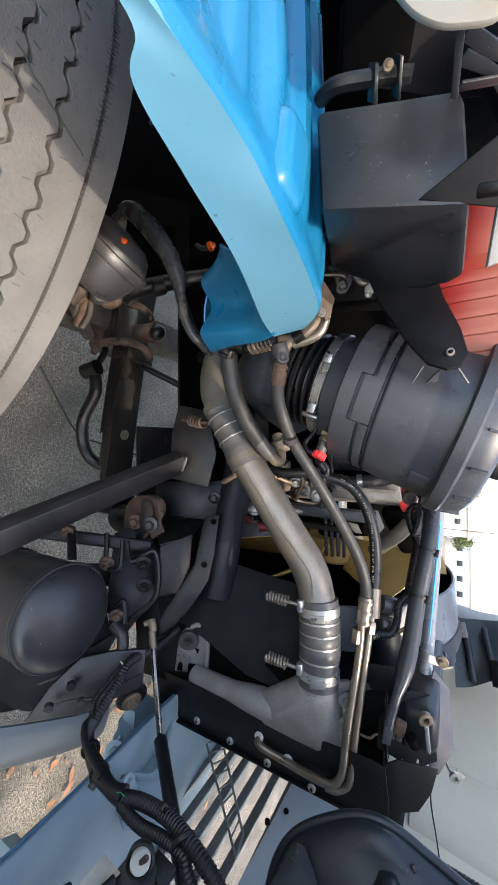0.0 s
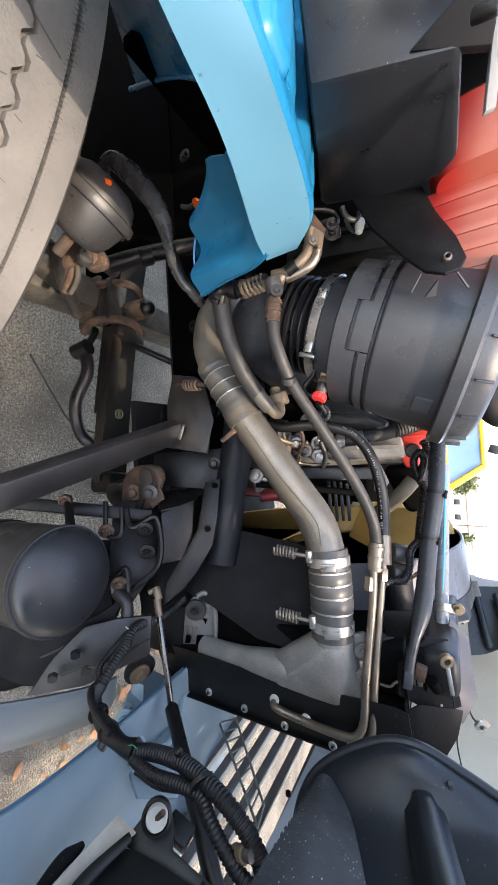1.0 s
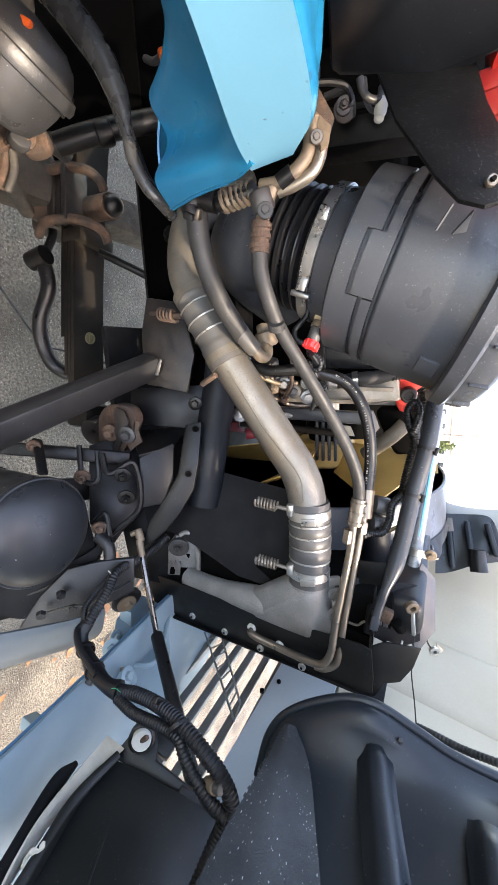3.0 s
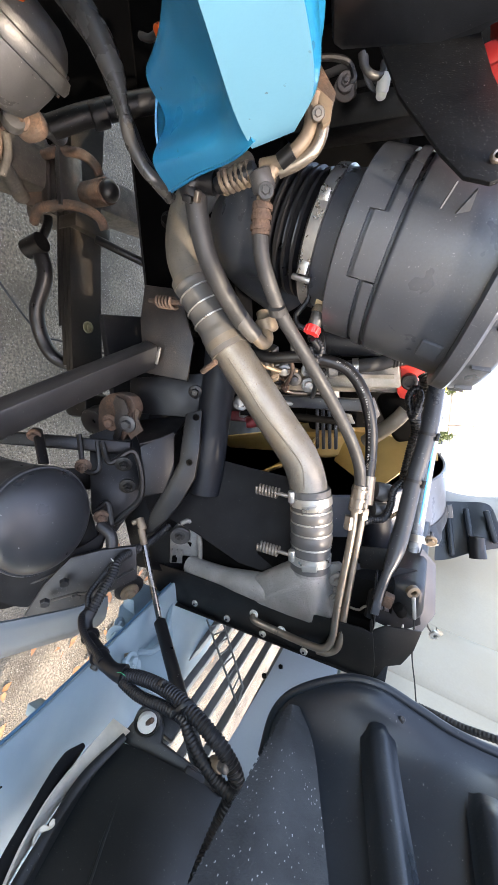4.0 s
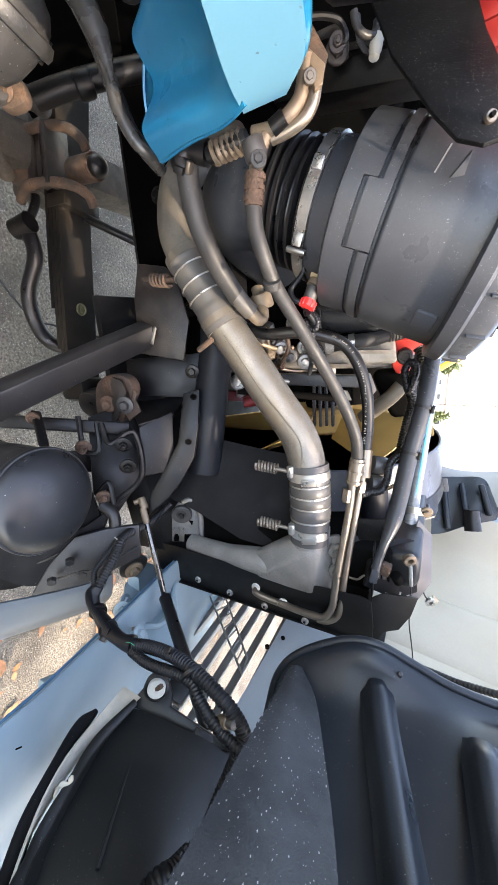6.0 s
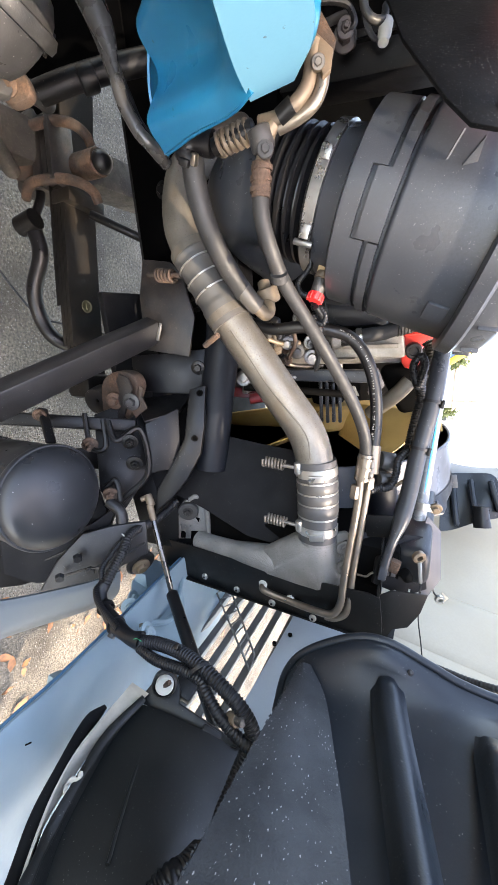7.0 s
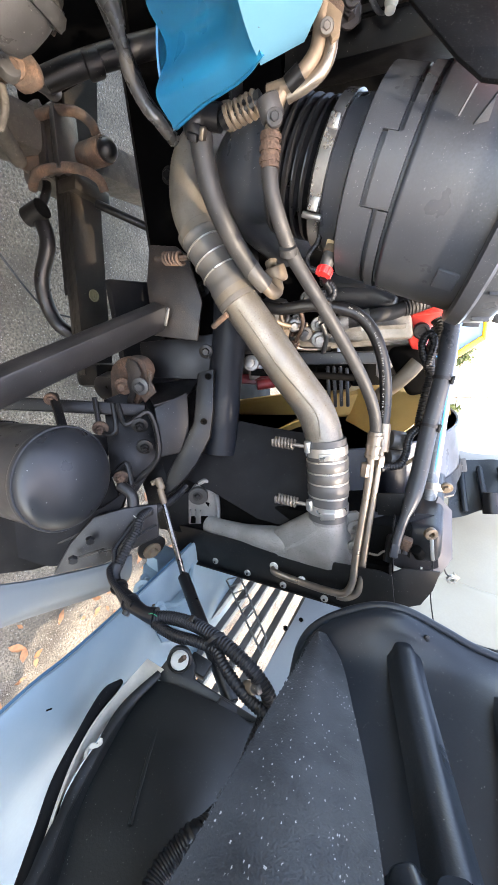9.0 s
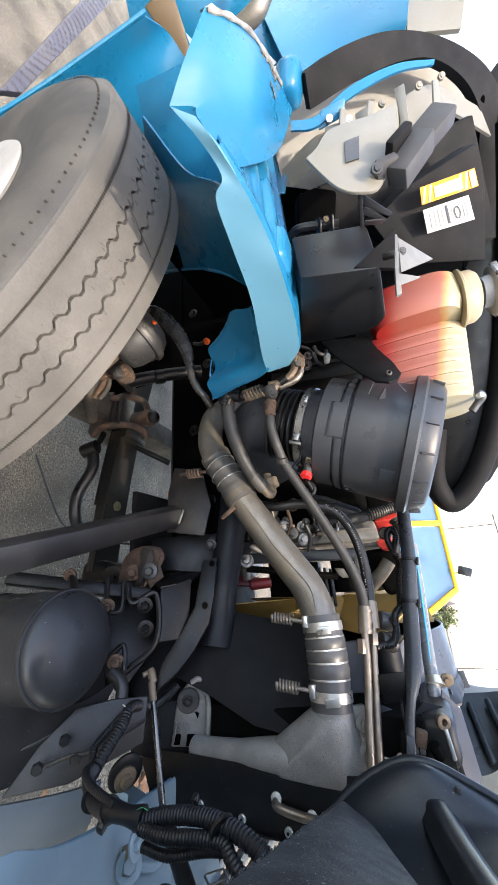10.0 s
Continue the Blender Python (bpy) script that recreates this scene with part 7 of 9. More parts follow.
    # wheel house behind the tyre
    part("wheel_house", sheet((((-0.750, 0.239, 1.031), (-0.620, 0.311, 1.097), (-0.450, 0.280, 1.201), (-0.350, 0.324, 1.227)),
                               ((-0.800, 0.398, 0.927), (-0.700, 0.442, 0.992), (-0.550, 0.444, 1.108), (-0.420, 0.458, 1.171)),
                               ((-0.820, 0.666, 0.775), (-0.720, 0.623, 0.911), (-0.600, 0.585, 1.043), (-0.480, 0.553, 1.131))), 0.004, 6, 6), BLUE, t, "dark blue inner wheel house")
    part("arch_panel", plate(((-1.020, 0.272, 0.952), (-0.980, 0.283, 1.116), (-0.850, 0.381, 1.220), (-0.720, 0.512, 1.167), (-0.800, 0.518, 0.980), (-0.950, 0.378, 0.920)), 0.004, 0.001), BLUE, t)
    part("arch_bead", tube(((-0.820, 0.669, 0.748), (-0.715, 0.621, 0.913), (-0.595, 0.583, 1.044), (-0.475, 0.555, 1.138)), 0.006, 8), BLUE, t)
    part("drain_hole", lathe((-0.685, 0.455, 1.020), (0.8, -0.5, -0.1), [(0, 0.009), (0.004, 0.009), (0.004, 0.0)], 16), ENGINE, t)
    # outer skin above the corner and the flared rear of the arch
    part("outer_skin", sheet((((-0.285, 0.071, 1.233), (-0.400, 0.084, 1.244), (-0.520, 0.089, 1.276)),
                              ((-0.290, 0.087, 1.258), (-0.420, 0.112, 1.281), (-0.550, 0.124, 1.303)),
                              ((-0.276, 0.094, 1.260), (-0.420, 0.174, 1.309), (-0.620, 0.209, 1.331)),
                              ((-0.262, 0.156, 1.274), (-0.450, 0.272, 1.313), (-0.660, 0.330, 1.349))), 0.004, 6, 6), BLUE, t)
    part("worn_seam", tube(((-0.516, 0.092, 1.279), (-0.528, 0.107, 1.294), (-0.550, 0.129, 1.307), (-0.589, 0.170, 1.322), (-0.601, 0.209, 1.332), (-0.613, 0.242, 1.337), (-0.627, 0.268, 1.341)), lambda f: 0.0035 + 0.002 * math.sin(17 * f) ** 2, 8, 6, 0.6), material("worn_seam_sealer", (0.20, 0.195, 0.185), 0.7, 0, 0.5, 60, 0.4, 200, dirt=0.7, dirt_colour=(0.07, 0.055, 0.045)), t, "dirty grey cracked seam sealer")
    rnd = random.Random(11)
    for q in ((-0.599, 0.228, 1.334), (-0.591, 0.246, 1.336), (-0.596, 0.216, 1.332), (-0.591, 0.194, 1.328), (-0.555, 0.237, 1.331)):
        for k in range(3):
            p = Vector(q) + Vector((rnd.uniform(-0.014, 0.014), rnd.uniform(-0.012, 0.012), 0))
            r = rnd.uniform(0.003, 0.008)
            part("paint_chip", plate([p + Vector((r * rnd.uniform(0.5, 1.2) * math.cos(a), r * rnd.uniform(0.5, 1.2) * math.sin(a), 0.0)) for a in (0.2, 1.2, 2.1, 3.2, 4.3, 5.4)], 0.0015, 0, (0, 0, 1)), CHIP, t)
    part("corner_pad", block((-0.670, 0.296, 1.352), (0.07, 0.07, 0.05), (0, 20, 20), 0.02, 3), BLUE, t)
    part("door_shut", sheet((((-0.530, 0.092, 1.275), (-0.620, 0.179, 1.301), (-0.680, 0.260, 1.327)), ((-0.560, 0.102, 1.282), (-0.640, 0.190, 1.314), (-0.700, 0.267, 1.339))), 0.01, 6, 2), material("grey_seam", (0.22, 0.22, 0.23), 0.6, 0, 0.2, 12, 0.1), t, "dirty grey seam")
    part("rear_arch", sheet((((-1.000, 0.145, 0.454), (-1.050, 0.176, 0.685), (-1.100, 0.197, 0.867), (-1.150, 0.215, 1.030)),
                             ((-1.120, 0.286, 0.521), (-1.120, 0.292, 0.740), (-1.150, 0.299, 0.908), (-1.200, 0.288, 1.056)),
                             ((-1.150, 0.472, 0.568), (-1.150, 0.458, 0.792), (-1.150, 0.436, 0.949), (-1.150, 0.387, 1.087))), 0.005, 6, 6), BLUE, t, "blue rear arch")
    part("sill_panel", plate(((-1.350, 0.182, 0.968), (-1.350, 0.331, 1.328), (-1.300, 0.502, 1.271), (-1.300, 0.415, 1.028), (-1.320, 0.307, 0.911)), 0.01, 0.002), BLUE, t)
    part("arch_edge", tube(((-1.000, 0.141, 0.459), (-1.050, 0.173, 0.689), (-1.100, 0.194, 0.870), (-1.150, 0.212, 1.037)), 0.006, 8), BLUE, t)
    return t


cab_fender()


def cab():
    t = thing("truck_cab", "bright blue truck cab with cream cowl and black seal", "truck cab", (-1.1, 0.9, 1.0))
    part("door_skin", sheet((((-1.311, 0.300, 1.287), (-1.120, 0.330, 1.514), (-0.980, 0.350, 1.644)), ((-0.990, 0.310, 1.322), (-0.901, 0.350, 1.476), (-0.818, 0.370, 1.603)),
                             ((-0.756, 0.340, 1.357), (-0.804, 0.370, 1.458), (-0.812, 0.390, 1.593))), 0.006, 6, 6), BLUE, t)
    part("pillar", sheet((((-0.996, 0.370, 1.640), (-0.930, 0.400, 1.746)), ((-0.810, 0.400, 1.596), (-0.808, 0.440, 1.700))), 0.01, 4, 4), COWL, t, "pale painted pillar")
    a, b, c, d = (Vector(q) for q in ((-1.147, 0.152, 0.550), (-2.219, 0.327, 0.550), (-2.642, 0.476, 0.550), (-1.240, 0.206, 0.550)))
    part("step_tread", plate((a, b, c, d), 0.03, 0.004, (0, 0, 1)), TREAD_PLATE, t, "perforated grey step")
    for i in range(24):
        for j in range(4):
            q = a.lerp(b, (i + 0.5 + 0.5 * (j % 2)) / 25).lerp(d.lerp(c, (i + 0.5 + 0.5 * (j % 2)) / 25), 0.16 + 0.22 * j) + Vector((0, 0, 0.001))
            part("grip_stud", lathe(q, (0, 0, 1), [(0, 0.0075), (0.003, 0.006), (0.003, 0.0035), (0, 0.003)], 8), TREAD_PLATE, t)
    part("step_bracket", plate(((-1.220, 0.220, 1.022), (-1.250, 0.224, 1.102), (-1.200, 0.308, 1.099), (-1.180, 0.358, 1.090), (-1.180, 0.356, 1.058)), 0.02, 0.004), MUSTARD, t, "grimy mustard bracket")
    part("grab_handle", tube(((-0.800, 0.227, 1.283), (-0.800, 0.220, 1.324), (-0.820, 0.213, 1.344)), 0.018, 12), ALU, t)
    part("cab_corner", plate(((-1.066, 0.292, 1.291), (-1.033, 0.326, 1.364), (-0.851, 0.391, 1.366), (-0.751, 0.418, 1.331), (-0.617, 0.464, 1.280), (-0.617, 0.441, 1.225), (-0.744, 0.388, 1.225)), 0.006, 0.002), BLUE, t, "blue cab corner behind the fender")
    part("inner_cowl", sheet((((-0.800, 0.306, 1.308), (-0.840, 0.387, 1.460), (-0.880, 0.457, 1.611), (-0.880, 0.576, 1.788)), ((-0.720, 0.389, 1.282), (-0.740, 0.473, 1.427), (-0.780, 0.562, 1.587), (-0.800, 0.723, 1.800)), ((-0.640, 0.458, 1.277), (-0.680, 0.565, 1.400), (-0.720, 0.679, 1.599), (-0.740, 0.819, 1.812))), 0.005, 5, 5), COWL, t)
    # cowl
    cow = part("cowl_panel", sheet((((-0.620, 0.409, 1.292), (-0.620, 0.378, 1.380), (-0.640, 0.407, 1.449), (-0.680, 0.427, 1.548), (-0.720, 0.458, 1.634), (-0.740, 0.564, 1.738)),
                                    ((-0.600, 0.443, 1.306), (-0.580, 0.412, 1.378), (-0.560, 0.449, 1.453), (-0.600, 0.475, 1.552), (-0.660, 0.474, 1.632), (-0.700, 0.613, 1.757))), 0.006, 6, 5), COWL, t, "cream-primed cowl")
    part("hinge_plate", plate(((-0.370, 0.253, 1.361), (-0.390, 0.259, 1.379), (-0.431, 0.267, 1.406), (-0.453, 0.290, 1.466), (-0.467, 0.307, 1.512), (-0.379, 0.304, 1.491), (-0.329, 0.302, 1.475), (-0.292, 0.296, 1.454), (-0.288, 0.286, 1.429), (-0.294, 0.277, 1.408), (-0.314, 0.269, 1.389)), 0.006, 0.0015, smooth=4), COWL, cow)
    for quad in (((-0.606, 0.345, 1.435), (-0.405, 0.320, 1.407), (-0.433, 0.340, 1.419), (-0.621, 0.359, 1.447)), ((-0.598, 0.352, 1.486), (-0.394, 0.333, 1.448), (-0.421, 0.353, 1.460), (-0.612, 0.366, 1.499)),
                 ((-0.601, 0.365, 1.541), (-0.483, 0.367, 1.523), (-0.510, 0.387, 1.539), (-0.614, 0.378, 1.554)), ((-0.613, 0.383, 1.604), (-0.542, 0.386, 1.592), (-0.568, 0.404, 1.609), (-0.625, 0.396, 1.618))):
        part("rib", plate(quad, 0.004, 0.001), COWL, cow)
    for quad in (((-0.588, 0.348, 1.400), (-0.583, 0.358, 1.426), (-0.376, 0.301, 1.411), (-0.373, 0.305, 1.393)),
                 ((-0.582, 0.354, 1.458), (-0.583, 0.351, 1.482), (-0.365, 0.320, 1.457), (-0.365, 0.322, 1.440)),
                 ((-0.605, 0.359, 1.534), (-0.603, 0.359, 1.552), (-0.470, 0.345, 1.534), (-0.470, 0.348, 1.522))):
        part("gusset", plate(quad, 0.004, 0.001), COWL, cow)
    for q in ((-0.600, 0.349, 1.411), (-0.600, 0.368, 1.447), (-0.630, 0.388, 1.515), (-0.680, 0.421, 1.594), (-0.700, 0.437, 1.642)):
        bolt(cow, q, (0.6, -0.7, 0.3), 0.0042, COWL if q[2] > 1.47 else ZINC)
    part("slot", plate(((-0.394, 0.273, 1.423), (-0.404, 0.282, 1.446), (-0.354, 0.281, 1.438), (-0.347, 0.274, 1.417)), 0.002, 0), CHAMBER, cow)
    lat = thing("hood_latch", "dark grey plastic hood latch block on the cowl", "latch", (-0.550, 0.449, 1.564))
    part("base", bar((-0.315, 0.287, 1.454), (-0.325, 0.295, 1.485), 0.030, 0.016, up=(1, 0, 0.2), edge=0.004), GREY_PLASTIC, lat)
    part("body", bar((-0.301, 0.302, 1.481), (-0.358, 0.302, 1.533), 0.036, 0.034, up=(1, 0, 0.2), edge=0.005), GREY_PLASTIC, lat)
    part("nose", bar((-0.357, 0.303, 1.525), (-0.405, 0.310, 1.571), 0.030, 0.042, up=(1, 0, 0.2), edge=0.006), GREY_PLASTIC, lat)
    part("lever", bar((-0.333, 0.277, 1.478), (-0.368, 0.283, 1.512), 0.022, 0.014, up=(1, 0, 0.2), edge=0.003), DULL_BLACK, lat)
    bolt(lat, (-0.306, 0.276, 1.456), (0.5, -0.8, 0.2), 0.005, CHAMBER)
    part("blue_edge", sheet((((-0.617, 0.327, 1.339), (-0.617, 0.342, 1.389), (-0.665, 0.350, 1.463), (-0.717, 0.383, 1.558), (-0.744, 0.426, 1.639)),
                             ((-0.603, 0.336, 1.335), (-0.597, 0.349, 1.386), (-0.644, 0.357, 1.460), (-0.702, 0.389, 1.556), (-0.734, 0.429, 1.635))), 0.006, 6, 2), BLUE, t)
    part("blue_tab", plate(((-0.620, 0.338, 1.399), (-0.630, 0.343, 1.449), (-0.610, 0.363, 1.440), (-0.600, 0.360, 1.387)), 0.006, 0.002), BLUE, t)
    seal = thing("cowl_seal", "broad black rubber hood seal around the cowl", "seal", (-0.7, 0.9, 1.6))
    part("seal", sheet((((-0.660, 0.288, 1.386), (-0.700, 0.300, 1.455), (-0.760, 0.347, 1.557), (-0.800, 0.423, 1.663), (-0.800, 0.520, 1.759), (-0.760, 0.625, 1.816)),
                        ((-0.645, 0.342, 1.380), (-0.680, 0.356, 1.464), (-0.730, 0.388, 1.560), (-0.760, 0.435, 1.643), (-0.750, 0.511, 1.712), (-0.720, 0.609, 1.753))), 0.02, 8, 4), DULL_BLACK, seal)
    part("return", tube(((-0.755, 0.622, 1.814), (-0.547, 0.753, 1.780), (-0.292, 0.919, 1.727), (-0.114, 1.036, 1.663), (0.011, 1.105, 1.593), (0.067, 1.122, 1.522), (-0.001, 1.080, 1.489), (-0.139, 1.011, 1.519)), 0.032, 16, 10), DULL_BLACK, seal, "drooping end of the seal")
    part("inner_flap", plate(((-0.547, 0.765, 1.776), (-0.292, 0.931, 1.723), (-0.114, 1.048, 1.659), (0.011, 1.117, 1.589), (0.060, 1.132, 1.522), (-0.001, 1.092, 1.486), (-0.139, 1.023, 1.516), (-0.330, 0.930, 1.590), (-0.520, 0.800, 1.680)), 0.012, 0.003, smooth=2), RUBBER, seal, "wide inner flap of the seal")
    part("side_panel", plate(((-0.848, 0.605, 1.756), (-0.986, 0.605, 1.894), (-0.490, 0.930, 1.838), (-0.136, 1.167, 1.772), (-0.003, 1.220, 1.657), (0.057, 1.214, 1.556), (-0.029, 1.129, 1.497), (-0.322, 0.953, 1.589), (-0.615, 0.777, 1.712)), 0.01, 0.002), DULL_BLACK, seal, "black side panel")
    return t


cab()


def battery_box():
    t = thing("control_box", "dusty black plastic control box with a folded front", "box", (-0.36, 0.5, 1.26))
    f = ((-0.236, 0.352, 1.305), (-0.205, 0.362, 1.435), (-0.186, 0.470, 1.432), (-0.190, 0.500, 1.412), (-0.200, 0.512, 1.395), (-0.211, 0.524, 1.366), (-0.312, 0.648, 1.240), (-0.306, 0.628, 1.232))
    part("front_cover", prism(f, (-0.105, 0.0, -0.005), 0.008), PLASTIC, t)
    part("rear_body", plate(((-0.470, 0.375, 1.322), (-0.470, 0.375, 1.360), (-0.470, 0.403, 1.395), (-0.420, 0.439, 1.378), (-0.420, 0.412, 1.308)), 0.06, 0.006), SHADE_BLACK, t)
    part("lid_lip", tube(((-0.390, 0.393, 1.290), (-0.380, 0.376, 1.314), (-0.375, 0.387, 1.361), (-0.370, 0.393, 1.386)), 0.008, 8), PLASTIC, t)
    for x in (568, 590):
        part("rib", plate(((-0.370, 0.363, 1.356), (-0.370, 0.365, 1.359), (-0.350, 0.387, 1.354), (-0.350, 0.385, 1.350)) if x == 568 else ((-0.370, 0.368, 1.378), (-0.370, 0.370, 1.381), (-0.350, 0.394, 1.375), (-0.350, 0.393, 1.372)), 0.03, 0.001), PLASTIC, t)
    bolt(t, (-0.371, 0.373, 1.366), (0.5, -0.8, 0.3), 0.003, BRASS)
    part("gusset", plate(((-0.220, 0.357, 1.394), (-0.250, 0.341, 1.467), (-0.200, 0.369, 1.455)), 0.02, 0.002), DULL_BLACK, t)
    part("boss", rod((-0.200, 0.337, 1.439), (-0.195, 0.335, 1.456), 0.0055, 14), STEEL_BLACK, t)
    # the panel behind with its two labels
    part("label_panel", plate(((-0.420, 0.464, 1.444), (-0.460, 0.451, 1.524), (-0.500, 0.457, 1.663), (-0.460, 0.528, 1.676), (-0.400, 0.661, 1.664), (-0.360, 0.551, 1.500)), 0.05, 0.004), DULL_BLACK, t)
    for a, b in (((-0.315, 0.320, 1.431), (-0.315, 0.372, 1.469)), ((-0.315, 0.340, 1.428), (-0.315, 0.377, 1.465)), ((-0.310, 0.361, 1.426), (-0.315, 0.378, 1.459))):
        part("fin", bar(a, b, 0.0025, 0.012, edge=0.0005), PLASTIC, t)
    part("post", bar((-0.300, 0.299, 1.427), (-0.305, 0.373, 1.422), 0.004, 0.006, edge=0.001), PLASTIC, t)
    part("dark_panel", plate(((-0.550, 0.432, 1.356), (-0.550, 0.441, 1.453), (-0.600, 0.476, 1.691), (-0.520, 0.738, 1.728), (-0.460, 0.564, 1.433), (-0.460, 0.461, 1.298)), 0.02, 0.003), DULL_BLACK, t)
    return t


battery_box()


def labels():
    a, b, c, d = (Vector(q) for q in ((-0.425, 0.435, 1.538), (-0.442, 0.457, 1.636), (-0.430, 0.488, 1.643), (-0.412, 0.463, 1.539)))
    e, f, g, h = (Vector(q) for q in ((-0.408, 0.472, 1.540), (-0.424, 0.494, 1.625), (-0.412, 0.547, 1.639), (-0.396, 0.521, 1.546)))
    n = (b - a).cross(d - a).normalized()
    if n.y > 0:
        n = -n
    up = n * 0.006

    def quad(p, q, r, s, u0, u1, v0, v1, lift):
        at = lambda u, v: p.lerp(q, u).lerp(s.lerp(r, u), v) + n * lift
        return plate((at(u0, v0), at(u1, v0), at(u1, v1), at(u0, v1)), 0.0006, 0)
    y = thing("warning_label", "orange-yellow hazard-striped warning label with faint text lines", "label", a)
    part("sticker", plate([q + up for q in (a, b, c, d)], 0.0012, 0), YELLOW_LABEL, y)
    for k in (0, 1, 6, 7, 8):
        x = 0.00 + k * 0.108
        at = lambda u, v: a.lerp(b, min(1, u)).lerp(d.lerp(c, min(1, u)), v) + n * 0.0068
        part("stripe", plate((at(x + 0.07, 0.04), at(x + 0.11, 0.04), at(x + 0.05, 0.96), at(x + 0.01, 0.96)), 0.0005, 0), YELLOW_PALE, y)
    part("text_field", quad(a, b, c, d, 0.24, 0.74, 0.20, 0.84, 0.0074), YELLOW_PALE, y)
    part("end_field", quad(a, b, c, d, 0.88, 0.98, 0.08, 0.92, 0.0074), YELLOW_PALE, y)
    for k in range(5):
        part("text_bar", quad(a, b, c, d, 0.28 + 0.09 * k, 0.31 + 0.09 * k, 0.26, 0.78, 0.0080), INK_GREY, y)
    w = thing("information_label", "white information label with emblem and printed lines", "label", e)
    part("sticker", plate([q + up for q in (e, f, g, h)], 0.0012, 0), PAPER, w)
    for u0, u1, v0, v1, m in ((0.88, 0.90, 0.12, 0.84, INK_GREY), (0.82, 0.84, 0.20, 0.80, INK_GREY), (0.58, 0.595, 0.28, 0.74, INK_GREY), (0.46, 0.51, 0.10, 0.84, INK), (0.37, 0.40, 0.10, 0.88, INK_GREY),
                              (0.29, 0.32, 0.12, 0.86, INK_GREY), (0.21, 0.235, 0.14, 0.80, INK_GREY), (0.11, 0.14, 0.12, 0.88, INK_GREY)):
        part("text_bar", quad(e, f, g, h, u0, u1, v0, v1, 0.0068), m, w)
    oval = []
    for k in range(25):
        an = 2 * math.pi * k / 24
        u, v = 0.69 + 0.055 * math.cos(an), 0.50 + 0.24 * math.sin(an)
        oval.append(e.lerp(f, u).lerp(h.lerp(g, u), v) + n * 0.0074)
    part("emblem", tube(oval, 0.0007, 6, 2), INK, w, "plain dark oval")


labels()


def reservoir():
    t = thing("coolant_reservoir", "aged translucent plastic reservoir stained by red coolant", "reservoir", (-0.25, 0.68, 1.42))
    up = [(-0.372, 0.655, 1.50, 0.02, 0.05), (-0.366, 0.655, 1.50, 0.052, 0.088), (-0.352, 0.655, 1.50, 0.066, 0.098), (-0.315, 0.655, 1.50, 0.070, 0.101), (-0.285, 0.655, 1.50, 0.068, 0.098), (-0.268, 0.66, 1.50, 0.058, 0.090)]
    part("upper_chamber", chamber(up, 3.2, 40), RESERVOIR, t, "peach-stained upper chamber")
    low = []
    for k in range(7):
        x = -0.272 + 0.027 * k
        hz, hy = 0.127 - 0.004 * k, 0.081 - 0.002 * k
        low += [(x, 0.735, 1.478, hy, hz), (x + 0.010, 0.735, 1.478, hy, hz), (x + 0.0175, 0.735, 1.478, hy - 0.0012, hz - 0.0015), (x + 0.0205, 0.735, 1.478, hy - 0.0028, hz - 0.003), (x + 0.0235, 0.735, 1.478, hy - 0.0012, hz - 0.0015)]
    low = [(-0.285, 0.74, 1.47, 0.05, 0.09)] + low + [(-0.085, 0.74, 1.47, 0.05, 0.08)]
    part("lower_chamber", chamber(low, 3.4, 40), RESERVOIR, t, "ribbed lower chamber, cream above the coolant")
    neck = part("neck", lathe((-0.315, 0.665, 1.592), (0.0, 0.05, 1), [(0, 0.060), (0.004, 0.066), (0.008, 0.066), (0.012, 0.060), (0.030, 0.058), (0.040, 0.050), (0.044, 0.040), (0.05, 0.0)], 48), RESERVOIR, t, "aged cream neck")
    part("neck_tip", block((-0.372, 0.655, 1.600), (0.016, 0.02, 0.010), (0, 20, 0), 0.003), RESERVOIR, neck)
    dark = material("dark_cap", (0.05, 0.05, 0.053), 0.45)
    cap = part("cap", lathe((-0.315, 0.667, 1.642), (0.0, 0.05, 1), [(0, 0.0), (0, 0.034), (0.018, 0.036), (0.019, 0.052), (0.022, 0.055), (0.034, 0.055), (0.037, 0.050), (0.038, 0.0)], 40), material("grey_cap", (0.30, 0.30, 0.31), 0.4), t, "grey screw cap")
    for k in range(8):
        a = 2 * math.pi * k / 8
        part("grip", block((-0.315 + 0.055 * math.cos(a), 0.668 + 0.055 * math.sin(a), 1.670), (0.008, 0.008, 0.014), (0, 0, math.degrees(a)), 0.002), dark, cap)
    part("overflow", tube(((-0.095, 0.70, 1.585), (-0.085, 0.70, 1.59), (-0.075, 0.705, 1.58), (-0.06, 0.71, 1.565)), 0.008, 12), CHAMBER, t)
    part("overflow_clip", rod((-0.092, 0.70, 1.585), (-0.08, 0.70, 1.588), 0.0105, 12), ZINC, t)
    br = thing("reservoir_bracket", "white painted folded steel reservoir bracket", "bracket", (-0.165, 0.33, 1.45))
    part("edge_flange", plate(((-0.285, 0.381, 1.468), (-0.281, 0.385, 1.474), (-0.159, 0.382, 1.457), (-0.156, 0.380, 1.448)), 0.006, 0.001), BRACKET_WHITE, br)
    part("web", plate(((-0.278, 0.387, 1.474), (-0.280, 0.469, 1.532), (-0.198, 0.380, 1.464)), 0.003, 0.0008), BRACKET_WHITE, br)
    part("lower_web", plate(((-0.204, 0.389, 1.463), (-0.227, 0.443, 1.502), (-0.186, 0.396, 1.461)), 0.003, 0.0008), BRACKET_WHITE, br)
    bolt(br, (-0.246, 0.388, 1.474), (0.4, -0.8, 0.3), 0.004, CHAMBER)
    return t


reservoir()


